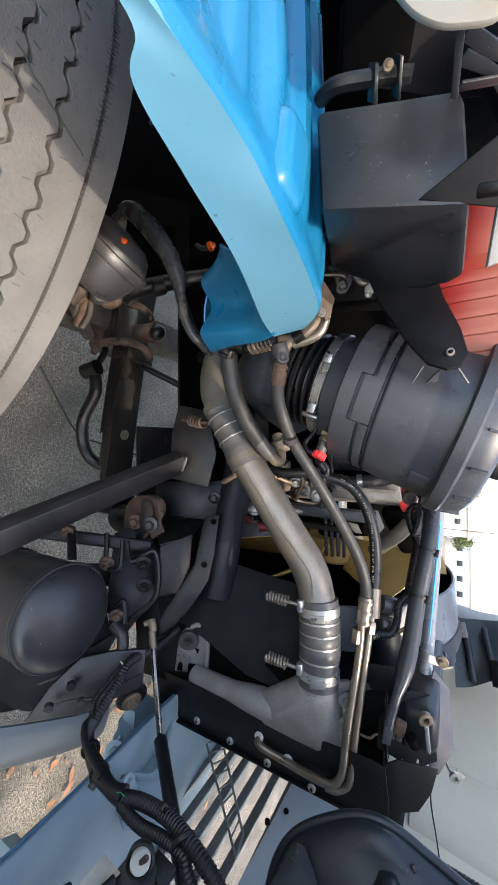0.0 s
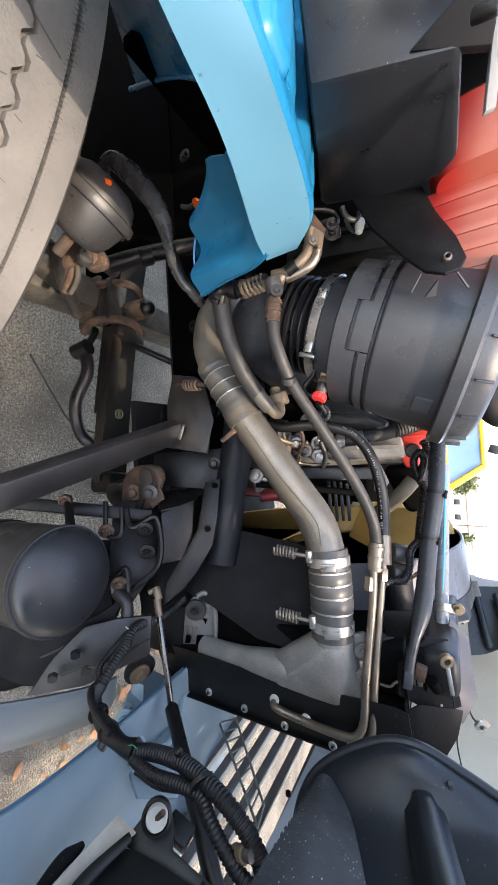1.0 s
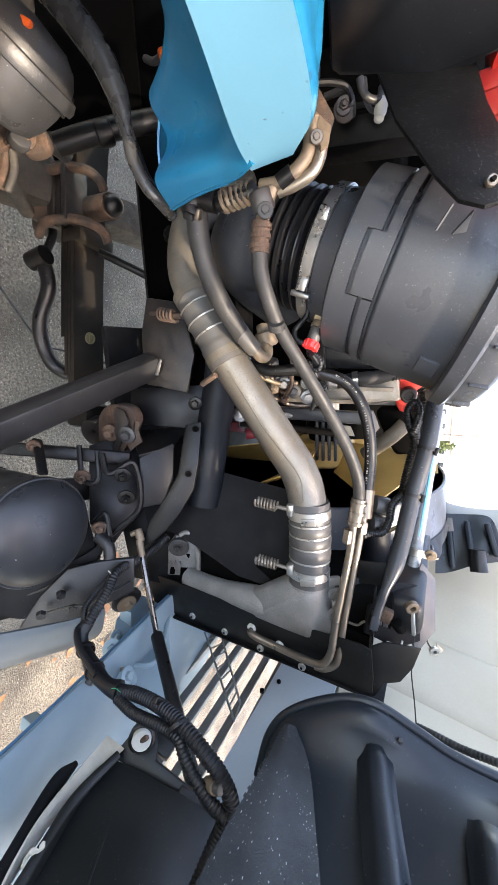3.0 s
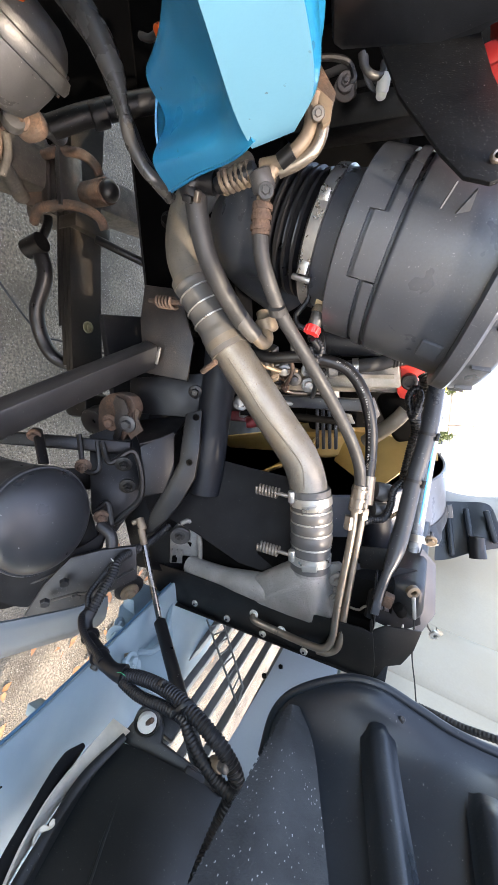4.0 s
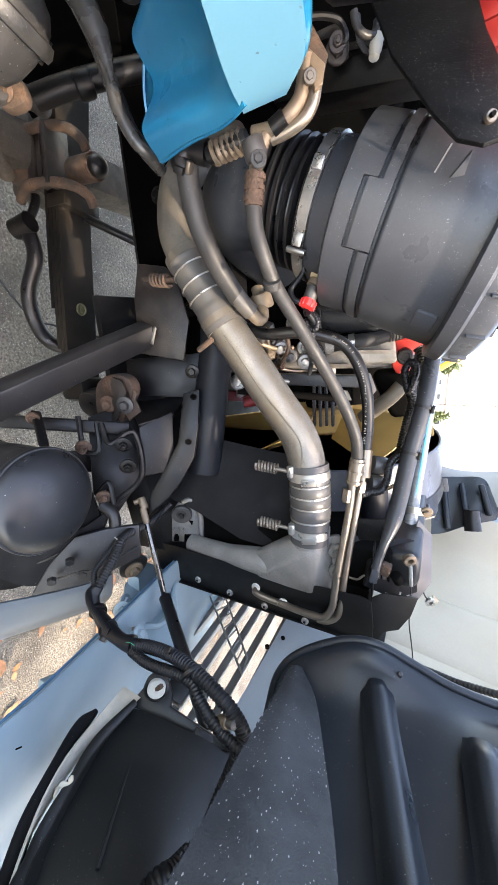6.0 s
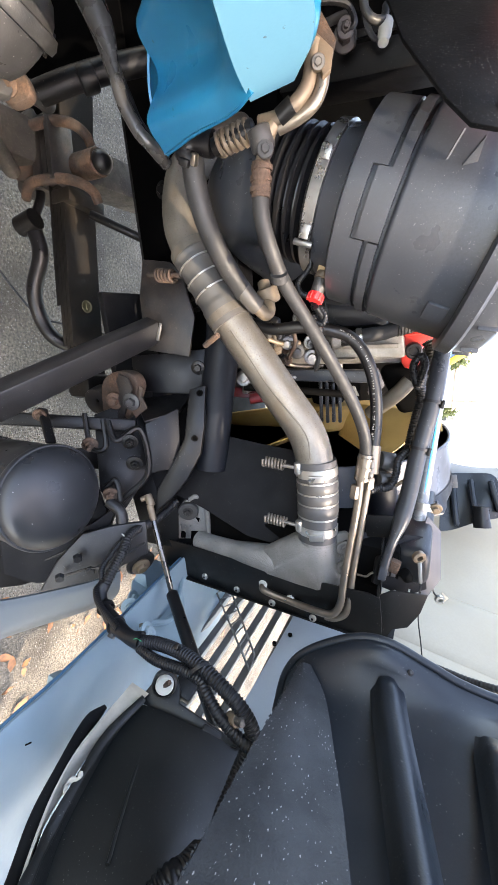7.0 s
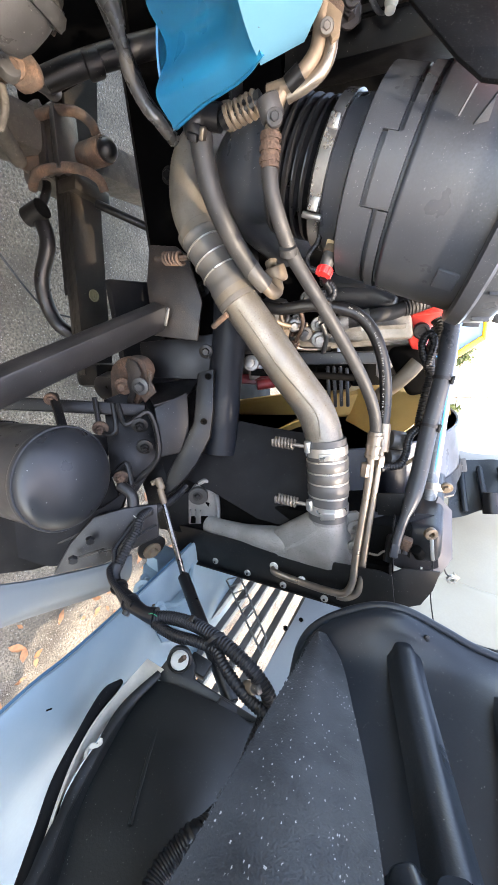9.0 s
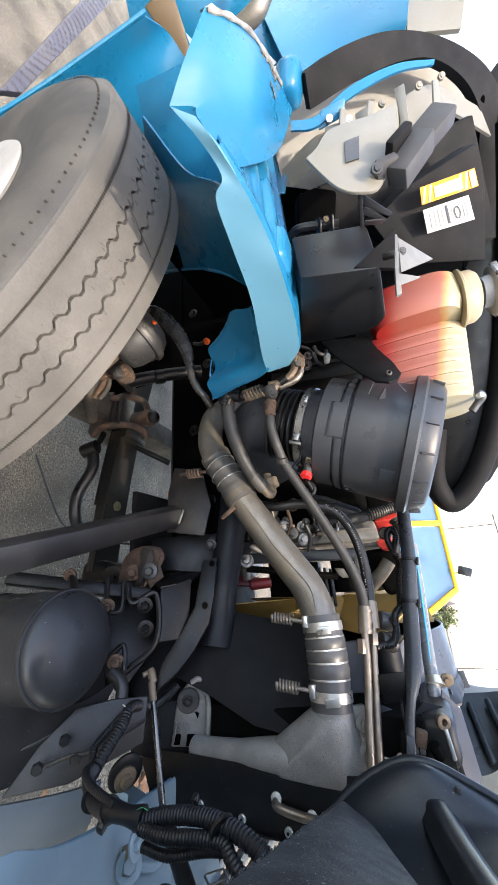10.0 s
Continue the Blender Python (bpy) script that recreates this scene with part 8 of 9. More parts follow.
# ---- the tilted hood ----
def hood():
    t = thing("tilted_hood", "pale blue hood tilted forward, seen from inside", "hood", (0.95, 1.0, 0.6))
    outer = ((0.665, 0.853, 0.784), (0.648, 0.677, 0.798), (0.604, 0.469, 0.849), (0.562, 0.331, 0.894), (0.522, 0.247, 0.934), (0.498, 0.197, 0.955), (0.488, 0.131, 0.967), (0.492, 0.067, 0.967))
    lip = ((0.663, 0.837, 0.800), (0.650, 0.667, 0.814), (0.605, 0.464, 0.865), (0.561, 0.327, 0.909), (0.519, 0.243, 0.950), (0.494, 0.195, 0.971), (0.481, 0.131, 0.985), (0.483, 0.069, 0.988))
    mid = ((0.775, 0.872, 0.802), (0.772, 0.727, 0.800), (0.728, 0.527, 0.846), (0.662, 0.375, 0.893), (0.619, 0.275, 0.925), (0.593, 0.208, 0.958), (0.575, 0.146, 0.968), (0.577, 0.077, 0.976))
    inner = ((0.885, 0.922, 0.783), (0.900, 0.763, 0.788), (0.863, 0.582, 0.825), (0.798, 0.442, 0.868), (0.748, 0.328, 0.889), (0.720, 0.246, 0.919), (0.713, 0.178, 0.933), (0.721, 0.097, 0.945))
    tuck = ((0.993, 0.988, 0.756), (1.057, 0.835, 0.764), (1.036, 0.658, 0.808), (0.985, 0.518, 0.851), (0.930, 0.388, 0.880), (0.905, 0.301, 0.895), (0.896, 0.222, 0.910), (0.881, 0.132, 0.929))
    part("fender_edge", sheet((outer, lip, mid, inner, tuck), 0.004, 6, 5, normal=(-0.5, -0.5, 0.6)), PALE, t, "pale blue fender inside")
    part("edge_bead", tube(outer, 0.0035, 8, 8), material("hood_edge_blue", (0.07, 0.17, 0.28), 0.4), t)
    part("web", plate(((0.677, 0.674, 0.695), (0.681, 0.762, 0.794), (0.722, 0.723, 0.786), (0.739, 0.685, 0.789), (0.762, 0.624, 0.837), (0.758, 0.520, 0.924), (0.693, 0.458, 0.908), (0.663, 0.487, 0.817), (0.662, 0.569, 0.731)), 0.006, 0.002), PALE, t, "pale blue hinge web")
    part("web_rib", tube(((0.696, 0.682, 0.805), (0.713, 0.625, 0.838), (0.707, 0.559, 0.864), (0.687, 0.519, 0.845)), 0.007, 8), PALE, t)
    for q in ((0.630, 0.493, 0.822), (0.656, 0.468, 0.886)):
        bolt(t, q, (-0.4, -0.6, 0.6), 0.011, PALE, washer=False)
        rivet(t, q, (-0.4, -0.6, 0.6), 0.020, PALE, "bolt_washer")
    for q in ((0.622, 0.454, 0.908), (0.651, 0.534, 0.784)):
        rivet(t, q, (-0.25, 0.2, 0.95), 0.017, PALE, "bolt_washer")
        bolt(t, q, (-0.25, 0.2, 0.95), 0.009, PALE, washer=False)
    part("bolt_strap", plate(((0.636, 0.470, 0.869), (0.630, 0.473, 0.882), (0.661, 0.457, 0.889), (0.662, 0.456, 0.877)), 0.003, 0.001), BRASS, t)
    part("sealer_strip", sheet((onward(((0.634, 0.366, 0.955), (0.597, 0.256, 0.986), (0.584, 0.201, 1.009), (0.573, 0.159, 1.038), (0.572, 0.125, 1.061)), 2),
                                onward(((0.652, 0.372, 0.984), (0.624, 0.269, 0.988), (0.606, 0.209, 1.006), (0.590, 0.164, 1.028), (0.586, 0.129, 1.052)), 2)), 0.003, 6, 3), SEALER, t, "cream sealed flange")
    part("foam_strip", tube(onward(((0.626, 0.312, 0.952), (0.619, 0.276, 0.955), (0.600, 0.214, 0.988), (0.595, 0.172, 1.008), (0.601, 0.135, 1.029)), 2), lambda f: 0.004 + 0.0065 * min(1.0, f * 9), 12, 8, 0.8), DULL_BLACK, t, "black foam strip")
    part("sealer_smear", tube(((0.587, 0.224, 1.021), (0.590, 0.217, 1.022), (0.586, 0.209, 1.016), (0.583, 0.197, 1.024)), lambda f: 0.0018 + 0.0018 * math.sin(9 * f) ** 2, 8, 8, 0.5), SEALER, t)
    part("slot_mark", block((0.524, 0.196, 0.980), (0.008, 0.002, 0.0014), (0, 0, 55), 0.0006), ENGINE, t)
    # inner hood skin above the grille
    skin = [[(0.93 + 0.10 * (z - 1.05) - 0.10 * ((y - 1.15) / 0.6) ** 2 * (1 if z > 1.2 else 0.4), y, z) for y in (0.42, 0.62, 0.85, 1.15, 1.45, 1.72)] for z in (1.04, 1.10, 1.20)]
    part("grille_header", sheet(skin, 0.006, 5, 4, normal=(-1, 0, 0)), HEADER, t, "pale grey header panel")
    for q in ((0.925, 0.816, 1.059), (0.925, 0.766, 1.032)):
        y, z = q[1], q[2]
        part("hole", lathe((0.93 + 0.10 * (z - 1.05) - 0.04 * ((y - 1.15) / 0.6) ** 2 - 0.001, y, z), (-1, 0, 0), [(-0.004, 0.006), (0.0035, 0.006), (0.0035, 0)], 14), ENGINE, t)
    # upper rows of inner and front skin rise out of view to shade the bay
    upper = [[(0.945 + 0.16 * (z - 1.05) - 0.10 * ((y - 1.15) / 0.6) ** 2, y, z) for y in (0.34, 0.62, 0.85, 1.15, 1.45, 1.78)] for z in (1.205, 1.32, 1.55, 1.85, 2.15, 2.50)]
    part("inner_skin", sheet(upper, 0.006, 5, 5, normal=(-1, 0, 0)), CREAM, t, "cream-primed inner skin")
    part("centre_rib", sheet([[(0.958 + 0.16 * (z - 1.05) - dx, y, z) for y, dx in ((0.98, -0.004), (1.02, 0.03), (1.22, 0.035), (1.30, -0.004))] for z in (1.32, 1.6, 2.0)], 0.004, 5, 4, normal=(-1, 0, 0)), CREAM, t)
    part("front_skin", sheet([[(1.06 + 0.16 * (z - 1.05) - 0.10 * ((y - 1.15) / 0.6) ** 2, y, z) for y in (0.20, 0.62, 1.15, 1.60, 1.95)] for z in (1.14, 1.5, 1.85, 2.2, 2.52)], 0.006, 5, 5, normal=(1, 0, 0)), PALE, t)
    # outer top skin of the tilted hood, leaning forward; unseen, added to shade the bumper
    part("nose_skin", sheet([[(x - 0.06 * ((y - 1.15) / 0.7) ** 2, y, z) for y in (0.09, 0.30, 0.62, 1.15, 1.60, 1.95)] for x, z in ((1.12, 1.13), (1.55, 1.22), (1.98, 1.42))], 0.006, 5, 5, normal=(0, 0, -1)), PALE, t)
    # outer fender skin of the tilted hood; unseen, made tall to block the sun
    part("fender_skin", sheet([[(x, y, z0 + (2.75 - z0) * w) for x, y, z0 in ((0.44, 0.01, 1.00), (0.57, 0.00, 0.94), (0.80, -0.01, 0.86), (1.05, -0.02, 0.72), (1.40, -0.02, 0.70), (1.90, 0.03, 0.70))] for w in (0, 0.3, 0.6, 1)], 0.006, 5, 5, normal=(0, -1, 0)), PALE, t)
    # far side: arch edge and ribbed liner
    part("far_side", sheet((((0.677, 1.742, 1.414), (0.713, 1.786, 1.532), (0.707, 1.813, 1.674), (0.656, 1.823, 1.779), (0.580, 1.822, 1.861), (0.428, 1.779, 1.964)),
                            ((0.777, 1.714, 1.428), (0.762, 1.728, 1.533), (0.741, 1.752, 1.670), (0.698, 1.765, 1.783), (0.637, 1.772, 1.882), (0.559, 1.751, 2.000)),
                            ((0.899, 1.587, 1.423), (0.904, 1.628, 1.542), (0.827, 1.629, 1.660), (0.802, 1.651, 1.793), (0.776, 1.661, 1.892), (0.727, 1.670, 2.024))), 0.006, 6, 6), material("grey_primer", (0.30, 0.30, 0.285), 0.5, 0, 0.1, 6, 0.05), t, "grey far fender inside")
    part("far_liner", sheet((((0.706, 1.664, 1.427), (0.705, 1.693, 1.512), (0.707, 1.703, 1.600), (0.784, 1.683, 1.643)),
                             ((0.789, 1.585, 1.421), (0.781, 1.611, 1.498), (0.765, 1.621, 1.594), (0.809, 1.626, 1.655)),
                             ((0.897, 1.513, 1.425), (0.888, 1.528, 1.471), (0.852, 1.550, 1.546), (0.836, 1.605, 1.648))), 0.006, 6, 6), LINER, t, "black far liner")
    for a, b in (((0.724, 1.633, 1.455), (0.862, 1.518, 1.482)), ((0.712, 1.643, 1.517), (0.832, 1.537, 1.546)), ((0.708, 1.645, 1.585), (0.812, 1.583, 1.623))):
        part("liner_rib", bar(a, b, 0.022, 0.022, edge=0.008), LINER, t)
    part("drain_boot", tube(((0.779, 1.546, 1.557), (0.817, 1.530, 1.560), (0.851, 1.514, 1.566)), lambda f: 0.026 + 0.004 * f, 18), RUBBER, t)
    return t


hood()
tubes("hood_conduit", "black corrugated tube running across the hood skin", "conduit", [
    ("conduit", ((0.598, 0.574, 1.400), (0.593, 0.567, 1.427), (0.590, 0.561, 1.458), (0.582, 0.555, 1.487), (0.574, 0.550, 1.516), (0.559, 0.544, 1.564)), 0.0056, HOSE, "loom", 0.0050)])


def grille():
    t = thing("front_grille", "dark slatted front grille with bright gaps", "grille", (0.97, 1.1, 0.55))
    for k in range(11):
        z = 0.52 + 0.05 * k
        part("slat", bar((0.975, 0.46, z), (0.975, 1.75, z), 0.045, 0.020, up=(0.35, 0, 1), edge=0.003), material("slat_grey", (0.13, 0.124, 0.115), 0.5, dirt=0.4, dirt_colour=(0.10, 0.09, 0.075)) if k == 0 else bpy.data.materials["slat_grey"], t)
    part("end_post", bar((0.97, 0.455, 0.48), (0.965, 0.445, 1.06), 0.03, 0.04, edge=0.004), PALE, t)
    part("end_post", bar((0.97, 1.76, 0.48), (0.965, 1.76, 1.06), 0.03, 0.04, edge=0.004), PALE, t)
    # a narrow ladder of guard wire hung in front of the slats
    rails = [(Vector((0.895, 0.860, 0.780)), Vector((0.870, 0.635, 1.025))), (Vector((0.895, 0.892, 0.815)), Vector((0.870, 0.680, 1.016)))]
    steel = material("guard_wire_steel", (0.24, 0.235, 0.22), 0.45, 0.5, 0.2, 30, 0.1)
    for a, b in rails:
        part("guard_wire", tube((a, a.lerp(b, 0.5), b), 0.0028, 8, 4), steel, t)
    for k in range(9):
        w = k / 8
        part("guard_rung", rod(rails[0][0].lerp(rails[0][1], w), rails[1][0].lerp(rails[1][1], w), 0.0022, 8), steel, t)
    return t


grille()


def gas_strut():
    t = thing("gas_strut", "black hood gas strut with a polished rod", "gas strut", (0.425, 0.628, 0.790))
    a, b, c = Vector((0.442, 0.622, 0.797)), Vector((0.640, 0.574, 0.870)), Vector((0.730, 0.416, 1.087))
    part("rod", rod(a, b, 0.0065, 14), CHROME, t)
    part("cylinder", rod(b, c, 0.0135, 20), RUBBER, t)
    part("collar", rod(a + (b - a) * 0.02, a + (b - a) * 0.2, 0.0080, 14), BRASS, t)
    j = part("ball_socket", rod((0.426, 0.630, 0.788), (0.450, 0.622, 0.803), 0.0092, 14), BRASS, t, "brassy ball socket")
    part("ball_stud", rod((0.436, 0.617, 0.776), (0.432, 0.629, 0.787), 0.0062, 12), BRASS, j)
    return t


gas_strut()


def harness():
    t = thing("wiring_harness", "thick black corrugated wiring harness taped and tied", "wiring harness", (0.524, 0.374, 1.099))
    part("upper_conduit", loom(((0.476, 0.705, 0.807), (0.492, 0.669, 0.797), (0.492, 0.625, 0.799), (0.470, 0.535, 0.819), (0.488, 0.498, 0.830), (0.511, 0.463, 0.831), (0.527, 0.443, 0.831)), 0.0105, 0.0055), LOOM, t)
    part("taped_trunk", tube(((0.526, 0.450, 0.826), (0.542, 0.431, 0.827), (0.559, 0.416, 0.855), (0.549, 0.390, 0.914), (0.544, 0.378, 0.957), (0.546, 0.381, 0.980)), lambda f: 0.0105 + 0.0015 * math.sin(14 * f) + 0.003 * f, 16, 8), LOOM, t)
    part("side_branch", loom(((0.482, 0.528, 0.802), (0.499, 0.490, 0.801), (0.511, 0.461, 0.804), (0.526, 0.443, 0.819), (0.529, 0.423, 0.826), (0.533, 0.400, 0.864), (0.538, 0.379, 0.932)), 0.0062, 0.005), LOOM, t)
    part("tail", loom(((0.580, 0.352, 1.201), (0.606, 0.336, 1.196), (0.618, 0.326, 1.192), (0.630, 0.298, 1.190), (0.628, 0.276, 1.193), (0.626, 0.250, 1.199)), 0.0105, 0.0052), LOOM, t)
    part("main_conduit", loom(((0.551, 0.380, 0.968), (0.540, 0.385, 1.015), (0.531, 0.381, 1.071), (0.531, 0.371, 1.121), (0.540, 0.363, 1.159), (0.556, 0.359, 1.184), (0.580, 0.354, 1.201), (0.610, 0.341, 1.207)), 0.0106, 0.0052), LOOM, t)
    part("second_conduit", loom(((0.552, 0.374, 0.983), (0.551, 0.367, 1.025), (0.545, 0.367, 1.075), (0.543, 0.364, 1.112), (0.550, 0.354, 1.130), (0.563, 0.345, 1.154), (0.578, 0.341, 1.178), (0.587, 0.339, 1.204)), 0.0085, 0.005), LOOM, t)
    part("third_conduit", loom(((0.576, 0.383, 0.980), (0.577, 0.381, 1.024), (0.566, 0.385, 1.075), (0.556, 0.376, 1.110)), 0.0065, 0.0045), LOOM, t)
    for q, d in (((0.532, 0.370, 1.109), (0.3, -0.3, 0.5)), ((0.550, 0.391, 0.910), (-0.1, -0.3, 0.6)), ((0.559, 0.420, 0.848), (0.0, -0.4, 0.5))):
        part("cable_tie", band(q, d, 0.0145, 0.005, 0.002), RUBBER, t)
    part("tie_head", block((0.511, 0.374, 1.069), (0.010, 0.010, 0.008), (0, 0, 30), 0.002), RUBBER, t)
    part("tie_head", block((0.565, 0.383, 0.906), (0.016, 0.014, 0.012), (0, 20, 30), 0.003), RUBBER, t)
    part("white_tie", tube(((0.462, 0.518, 0.812), (0.467, 0.517, 0.825), (0.476, 0.524, 0.831)), 0.0012, 8), WHITE, t)
    part("green_lead", tube(((0.532, 0.370, 0.978), (0.529, 0.371, 0.986), (0.531, 0.371, 0.996)), 0.0005, 6), GREEN_WIRE, t)
    clip = part("clip_stud", rod((0.575, 0.354, 1.164), (0.563, 0.349, 1.182), 0.0085, 16), BRASS, t, "tan clip stud")
    part("stud_nut", rod((0.564, 0.350, 1.180), (0.558, 0.347, 1.192), 0.0065, 10), CHAMBER, clip)
    return t


harness()


def headlamp():
    t = thing("headlamp_housing", "matte black plastic headlamp housing seen from behind", "headlamp", (0.634, 0.269, 1.070))
    rows = (((0.664, 0.355, 0.956), (0.643, 0.276, 0.973), (0.617, 0.212, 1.001), (0.609, 0.167, 1.020), (0.609, 0.129, 1.043)),
            ((0.663, 0.364, 1.019), (0.643, 0.287, 1.051), (0.628, 0.226, 1.082), (0.624, 0.186, 1.100), (0.624, 0.153, 1.120)),
            ((0.681, 0.377, 1.077), (0.663, 0.303, 1.105), (0.651, 0.250, 1.129), (0.642, 0.211, 1.144), (0.637, 0.172, 1.163)),
            ((0.717, 0.405, 1.141), (0.715, 0.339, 1.158), (0.705, 0.286, 1.171), (0.696, 0.243, 1.180), (0.690, 0.202, 1.193)))
    part("shell", sheet([onward(r, 2) for r in rows], 0.03, 6, 6, normal=(-0.5, -0.7, 0.5)), HEADLAMP, t)
    part("edge_flange", tube(onward(((0.640, 0.356, 0.990), (0.618, 0.278, 0.996), (0.594, 0.212, 1.023), (0.586, 0.167, 1.040), (0.575, 0.143, 1.056)), 2), lambda f: 0.0055 + 0.002 * abs(math.sin(10 * f)), 10, 8, 0.45), HEADLAMP, t)
    part("flange_web", sheet((onward(((0.640, 0.356, 0.990), (0.618, 0.278, 0.996), (0.594, 0.212, 1.023), (0.586, 0.167, 1.040), (0.575, 0.143, 1.056)), 2), onward([Vector(a).lerp(Vector(b), 0.25) for a, b in zip(rows[0], rows[1])], 2)), 0.003, 6, 3, normal=(-0.5, -0.7, 0.5)), HEADLAMP, t)
    part("end_wall", sheet((onward(rows[3], 2), [Vector(q) + Vector((0.030, 0.012, 0.030)) for q in onward(rows[3], 2)]), 0.006, 6, 3, normal=(-0.5, -0.7, 0.5)), HEADLAMP, t)
    part("seam", tube(((0.669, 0.357, 1.014), (0.642, 0.278, 1.051), (0.623, 0.219, 1.085), (0.617, 0.185, 1.104)), 0.0025, 8), HEADLAMP, t)
    part("top_ledge", plate(((0.671, 0.364, 0.965), (0.634, 0.395, 0.986), (0.624, 0.407, 1.013), (0.650, 0.400, 1.029), (0.667, 0.389, 1.033), (0.726, 0.410, 1.142), (0.714, 0.395, 1.144), (0.691, 0.374, 1.078)), 0.02, 0.003), HEADLAMP, t)
    cup = part("adjuster_cup", lathe((0.631, 0.386, 1.011), (-0.4, -0.7, 0.55), [(-0.01, 0.020), (0.004, 0.021), (0.006, 0.018), (0.002, 0.015)], 28), HEADLAMP, t)
    part("adjuster_washer", lathe((0.627, 0.384, 1.014), (-0.4, -0.7, 0.55), [(-0.004, 0.0150), (0.007, 0.0150), (0.009, 0.0135), (0.009, 0)], 28), WHITE, cup, "white adjuster washer")
    part("adjuster_screw", rod((0.626, 0.380, 1.016), (0.612, 0.381, 1.030), 0.0042, 6), RUST, cup)
    part("bracket", block((0.676, 0.418, 1.021), (0.02, 0.03, 0.04), (0, 20, 10), 0.004), HEADLAMP, t)
    part("vent_grid", block((0.701, 0.386, 1.096), (0.02, 0.02, 0.035), (0, 30, 20), 0.003), RUBBER, t)
    return t


headlamp()


def rib(points, r, parent):
    """A long moulded rib with a faceted crest that fades into the shell."""
    path = spline(points, 12)
    bm = bmesh.new()
    rows, n = [], len(path)
    for i, q in enumerate(path):
        tang = (path[min(i + 1, n - 1)] - path[max(i - 1, 0)]).normalized()
        out = Vector((-1, -0.15, 0))
        out = (out - tang * out.dot(tang)).normalized()
        s = tang.cross(out)
        w = i / (n - 1)
        k = min(1.0, 0.30 + 5.0 * w)
        rows.append([bm.verts.new(q + s * (a * r * (0.75 + 0.25 * k)) + out * (b * r * k - 0.012)) for a, b in ((-1.35, 0.0), (-0.95, 0.35), (-0.66, 1.05), (-0.34, 1.25), (0.34, 1.25), (0.66, 1.05), (0.95, 0.35), (1.35, 0.0))])
    for a, b in zip(rows, rows[1:]):
        for k in range(7):
            bm.faces.new((a[k], a[k + 1], b[k + 1], b[k]))
        bm.faces.new((a[7], a[0], b[0], b[7]))
    bm.faces.new(rows[0])
    bm.faces.new(rows[-1][::-1])
    return part("raised_rib", bm, LINER, parent, "rounded moulded rib")


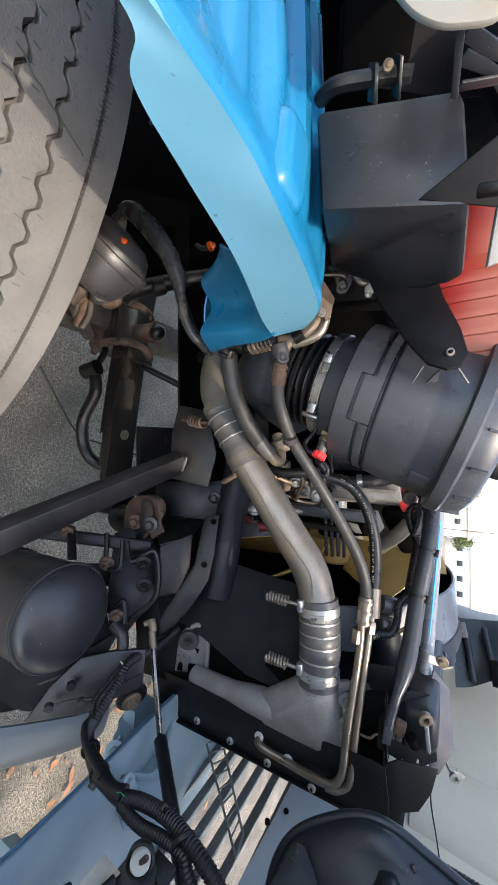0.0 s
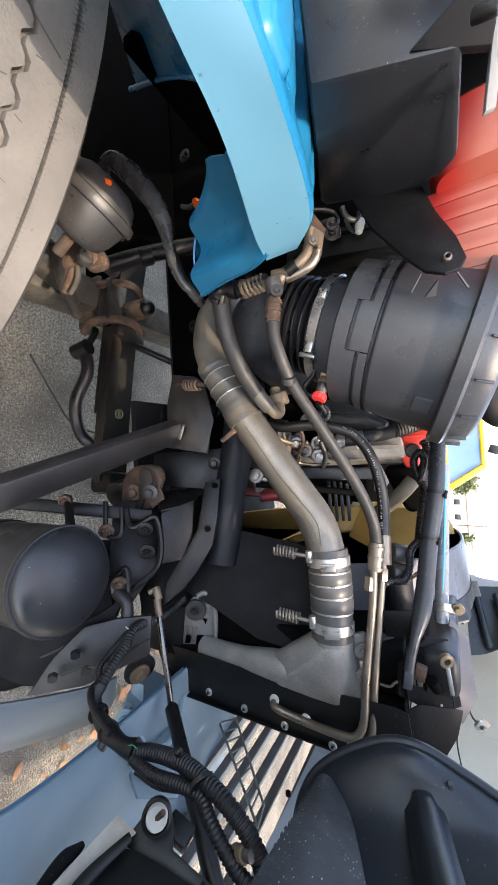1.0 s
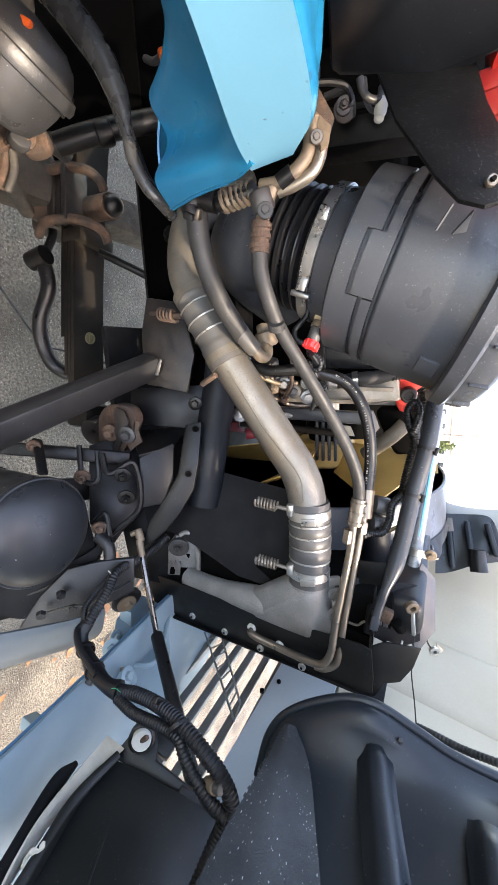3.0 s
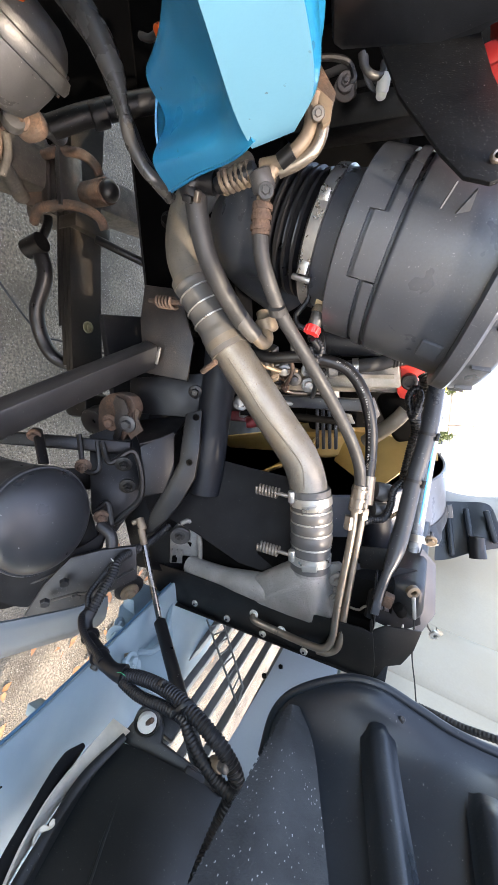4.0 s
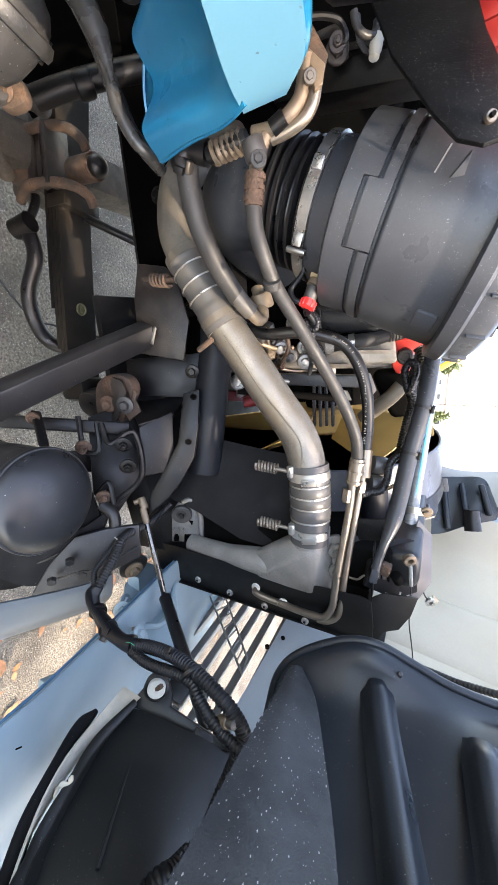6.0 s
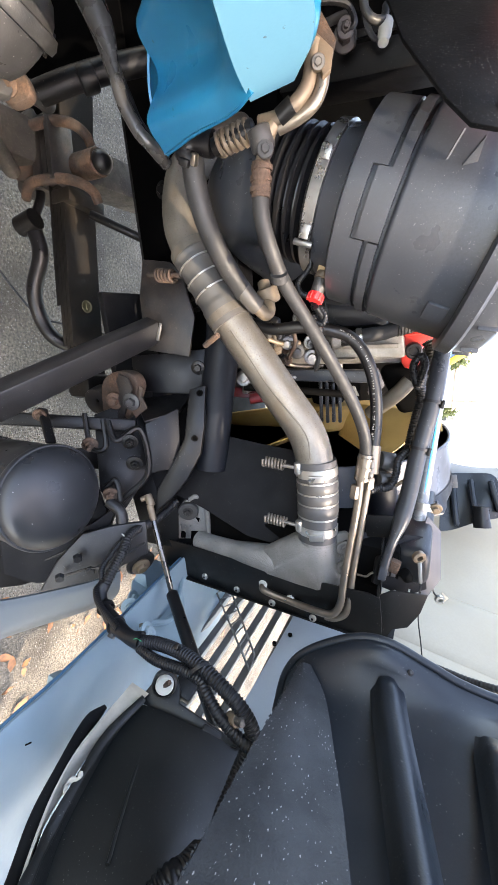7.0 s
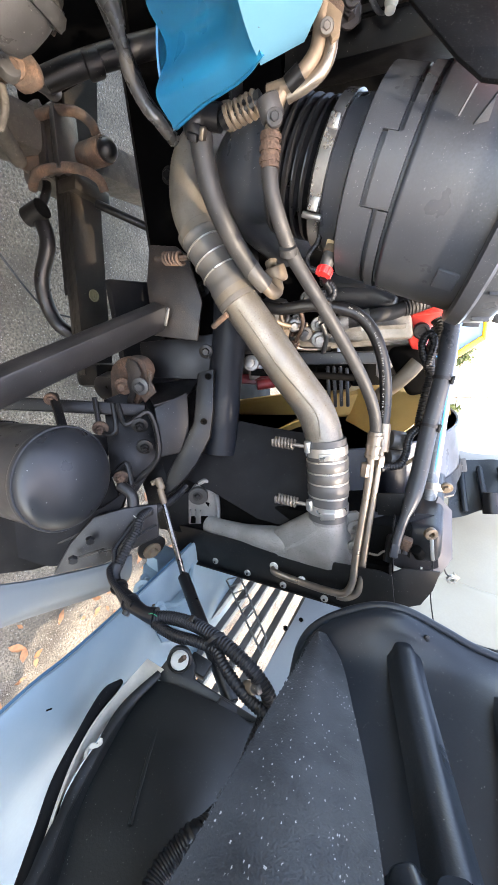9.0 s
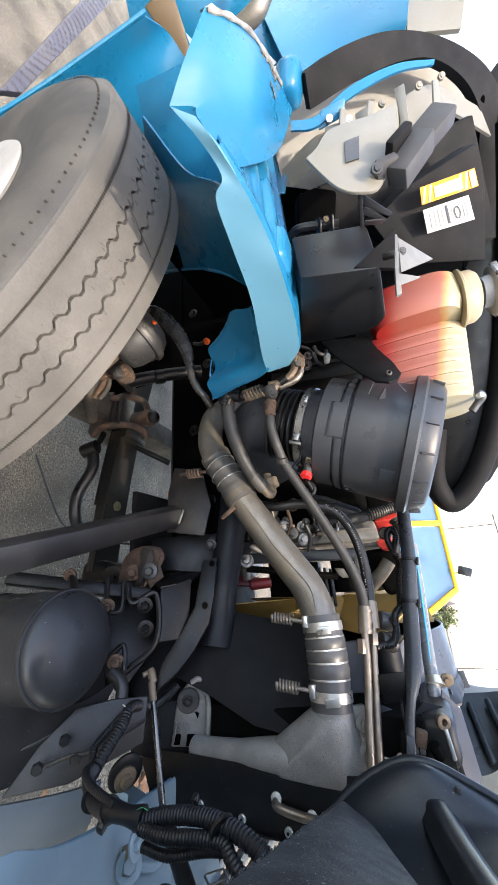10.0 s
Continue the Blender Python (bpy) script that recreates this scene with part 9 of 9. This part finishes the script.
def wheel_liner():
    """The black wheel-arch liner carried by the near side of the hood."""
    t = thing("wheel_arch_liner", "large black moulded plastic wheel-arch liner with raised ribs", "liner", (0.5, 0.3, 1.2))
    # last two columns run on unseen and block sun from the lower bay
    rim = ((0.618, 0.417, 1.205), (0.561, 0.440, 1.215), (0.522, 0.456, 1.244), (0.490, 0.475, 1.304), (0.486, 0.483, 1.350), (0.506, 0.488, 1.398), (0.529, 0.495, 1.442), (0.548, 0.508, 1.502), (0.558, 0.525, 1.559), (0.556, 0.535, 1.640), (0.553, 0.542, 1.720))
    roll = ((0.607, 0.400, 1.222), (0.553, 0.422, 1.237), (0.519, 0.439, 1.263), (0.491, 0.454, 1.309), (0.486, 0.459, 1.348), (0.507, 0.465, 1.392), (0.528, 0.471, 1.434), (0.550, 0.485, 1.493), (0.561, 0.504, 1.555), (0.558, 0.515, 1.640), (0.555, 0.522, 1.720))
    web = ((0.520, 0.309, 1.267), (0.535, 0.359, 1.275), (0.535, 0.385, 1.292), (0.530, 0.404, 1.323), (0.530, 0.414, 1.356), (0.530, 0.416, 1.395), (0.530, 0.415, 1.433), (0.530, 0.419, 1.480), (0.530, 0.432, 1.531), (0.528, 0.438, 1.620), (0.525, 0.440, 1.720))
    low = ((0.515, 0.22, 1.225), (0.525, 0.21, 1.24), (0.53, 0.20, 1.26), (0.53, 0.20, 1.29), (0.53, 0.20, 1.34), (0.53, 0.20, 1.40), (0.53, 0.19, 1.46), (0.53, 0.18, 1.54), (0.52, 0.18, 1.64), (0.515, 0.18, 1.68), (0.51, 0.18, 1.73))
    end = ((0.44, 0.02, 1.25), (0.45, 0.02, 1.26), (0.455, 0.02, 1.27), (0.46, 0.02, 1.29), (0.46, 0.02, 1.34), (0.46, 0.02, 1.40), (0.46, 0.02, 1.46), (0.45, 0.02, 1.54), (0.44, 0.02, 1.64), (0.435, 0.02, 1.68), (0.43, 0.02, 1.73))
    part("shell", sheet((rim, roll, web, low, end), 0.004, 5, 6, normal=(-1, 0, 0)), LINER, t)
    part("rim_bead", tube(rim, 0.006, 10, 6), LINER, t)
    rib(((0.508, 0.464, 1.350), (0.508, 0.392, 1.368), (0.498, 0.298, 1.394), (0.478, 0.226, 1.411)), 0.0155, t)
    rib(((0.512, 0.430, 1.470), (0.503, 0.343, 1.475), (0.478, 0.254, 1.478)), 0.016, t)
    rib(((0.485, 0.227, 1.374), (0.475, 0.204, 1.386), (0.460, 0.179, 1.395)), 0.014, t)
    part("push_pin", lathe((0.506, 0.463, 1.381), (-0.9, -0.4, 0.1), [(-0.004, 0.0034), (0.008, 0.0034), (0.010, 0.0022), (0.010, 0)], 16), GREY_PLASTIC, t, "grey push pin")
    f = thing("splash_flap", "gritty black rubber splash flap with white flecks", "splash flap", (0.5, 0.3, 1.2))
    edge = Vector((0.516, 0.428, 1.243)), Vector((0.394, 0.040, 1.253))
    lay = ((0.522, 0.436, 1.256), (0.517, 0.396, 1.288), (0.503, 0.330, 1.318), (0.484, 0.262, 1.346), (0.452, 0.180, 1.372), (0.405, 0.075, 1.392))
    cut = [edge[0].lerp(edge[1], k / 5) + Vector((0, 0, 0.0012 * math.sin(k * 2.3))) for k in range(6)]
    mid = [(a * 0.55 + Vector(b) * 0.45) + Vector((-0.010, -0.004, 0)) * (0.4 + 0.1 * k) for k, (a, b) in enumerate(zip(cut, lay))]
    part("flap", sheet((cut, mid, lay), 0.005, 8, 6, normal=(-1, 0, 0)), FLAP, f)
    frayed = bmesh.new()
    rnd = random.Random(21)
    for k in range(90):
        q = edge[0].lerp(edge[1], (k + rnd.random()) / 90)
        block(q + Vector((0, 0, rnd.uniform(-0.001, 0.0008))), (0.002, rnd.uniform(0.0008, 0.003), rnd.uniform(0.0006, 0.0014)), (0, rnd.uniform(-20, 20), rnd.uniform(-30, 10)), 0, bm=frayed)
    tagged(part("frayed_edge", frayed, FLAP, f), kind="stuff")
    h = thing("lamp_hose", "black corrugated hose lying across the headlamp back", "hose", (0.624, 0.170, 1.156))
    part("hose", loom(((0.642, 0.244, 1.182), (0.630, 0.222, 1.178), (0.621, 0.208, 1.172), (0.622, 0.189, 1.164), (0.624, 0.170, 1.159), (0.625, 0.150, 1.162), (0.629, 0.130, 1.173)), 0.0140, 0.006), LOOM, h)
    s = thing("lower_conduit", "black corrugated conduit behind the splash flap", "conduit", (0.627, 0.256, 1.176))
    part("conduit", loom(((0.715, 0.283, 1.205), (0.705, 0.243, 1.189), (0.698, 0.200, 1.171), (0.680, 0.161, 1.154), (0.677, 0.126, 1.154)), 0.0125, 0.006), LOOM, s)
    return t


wheel_liner()
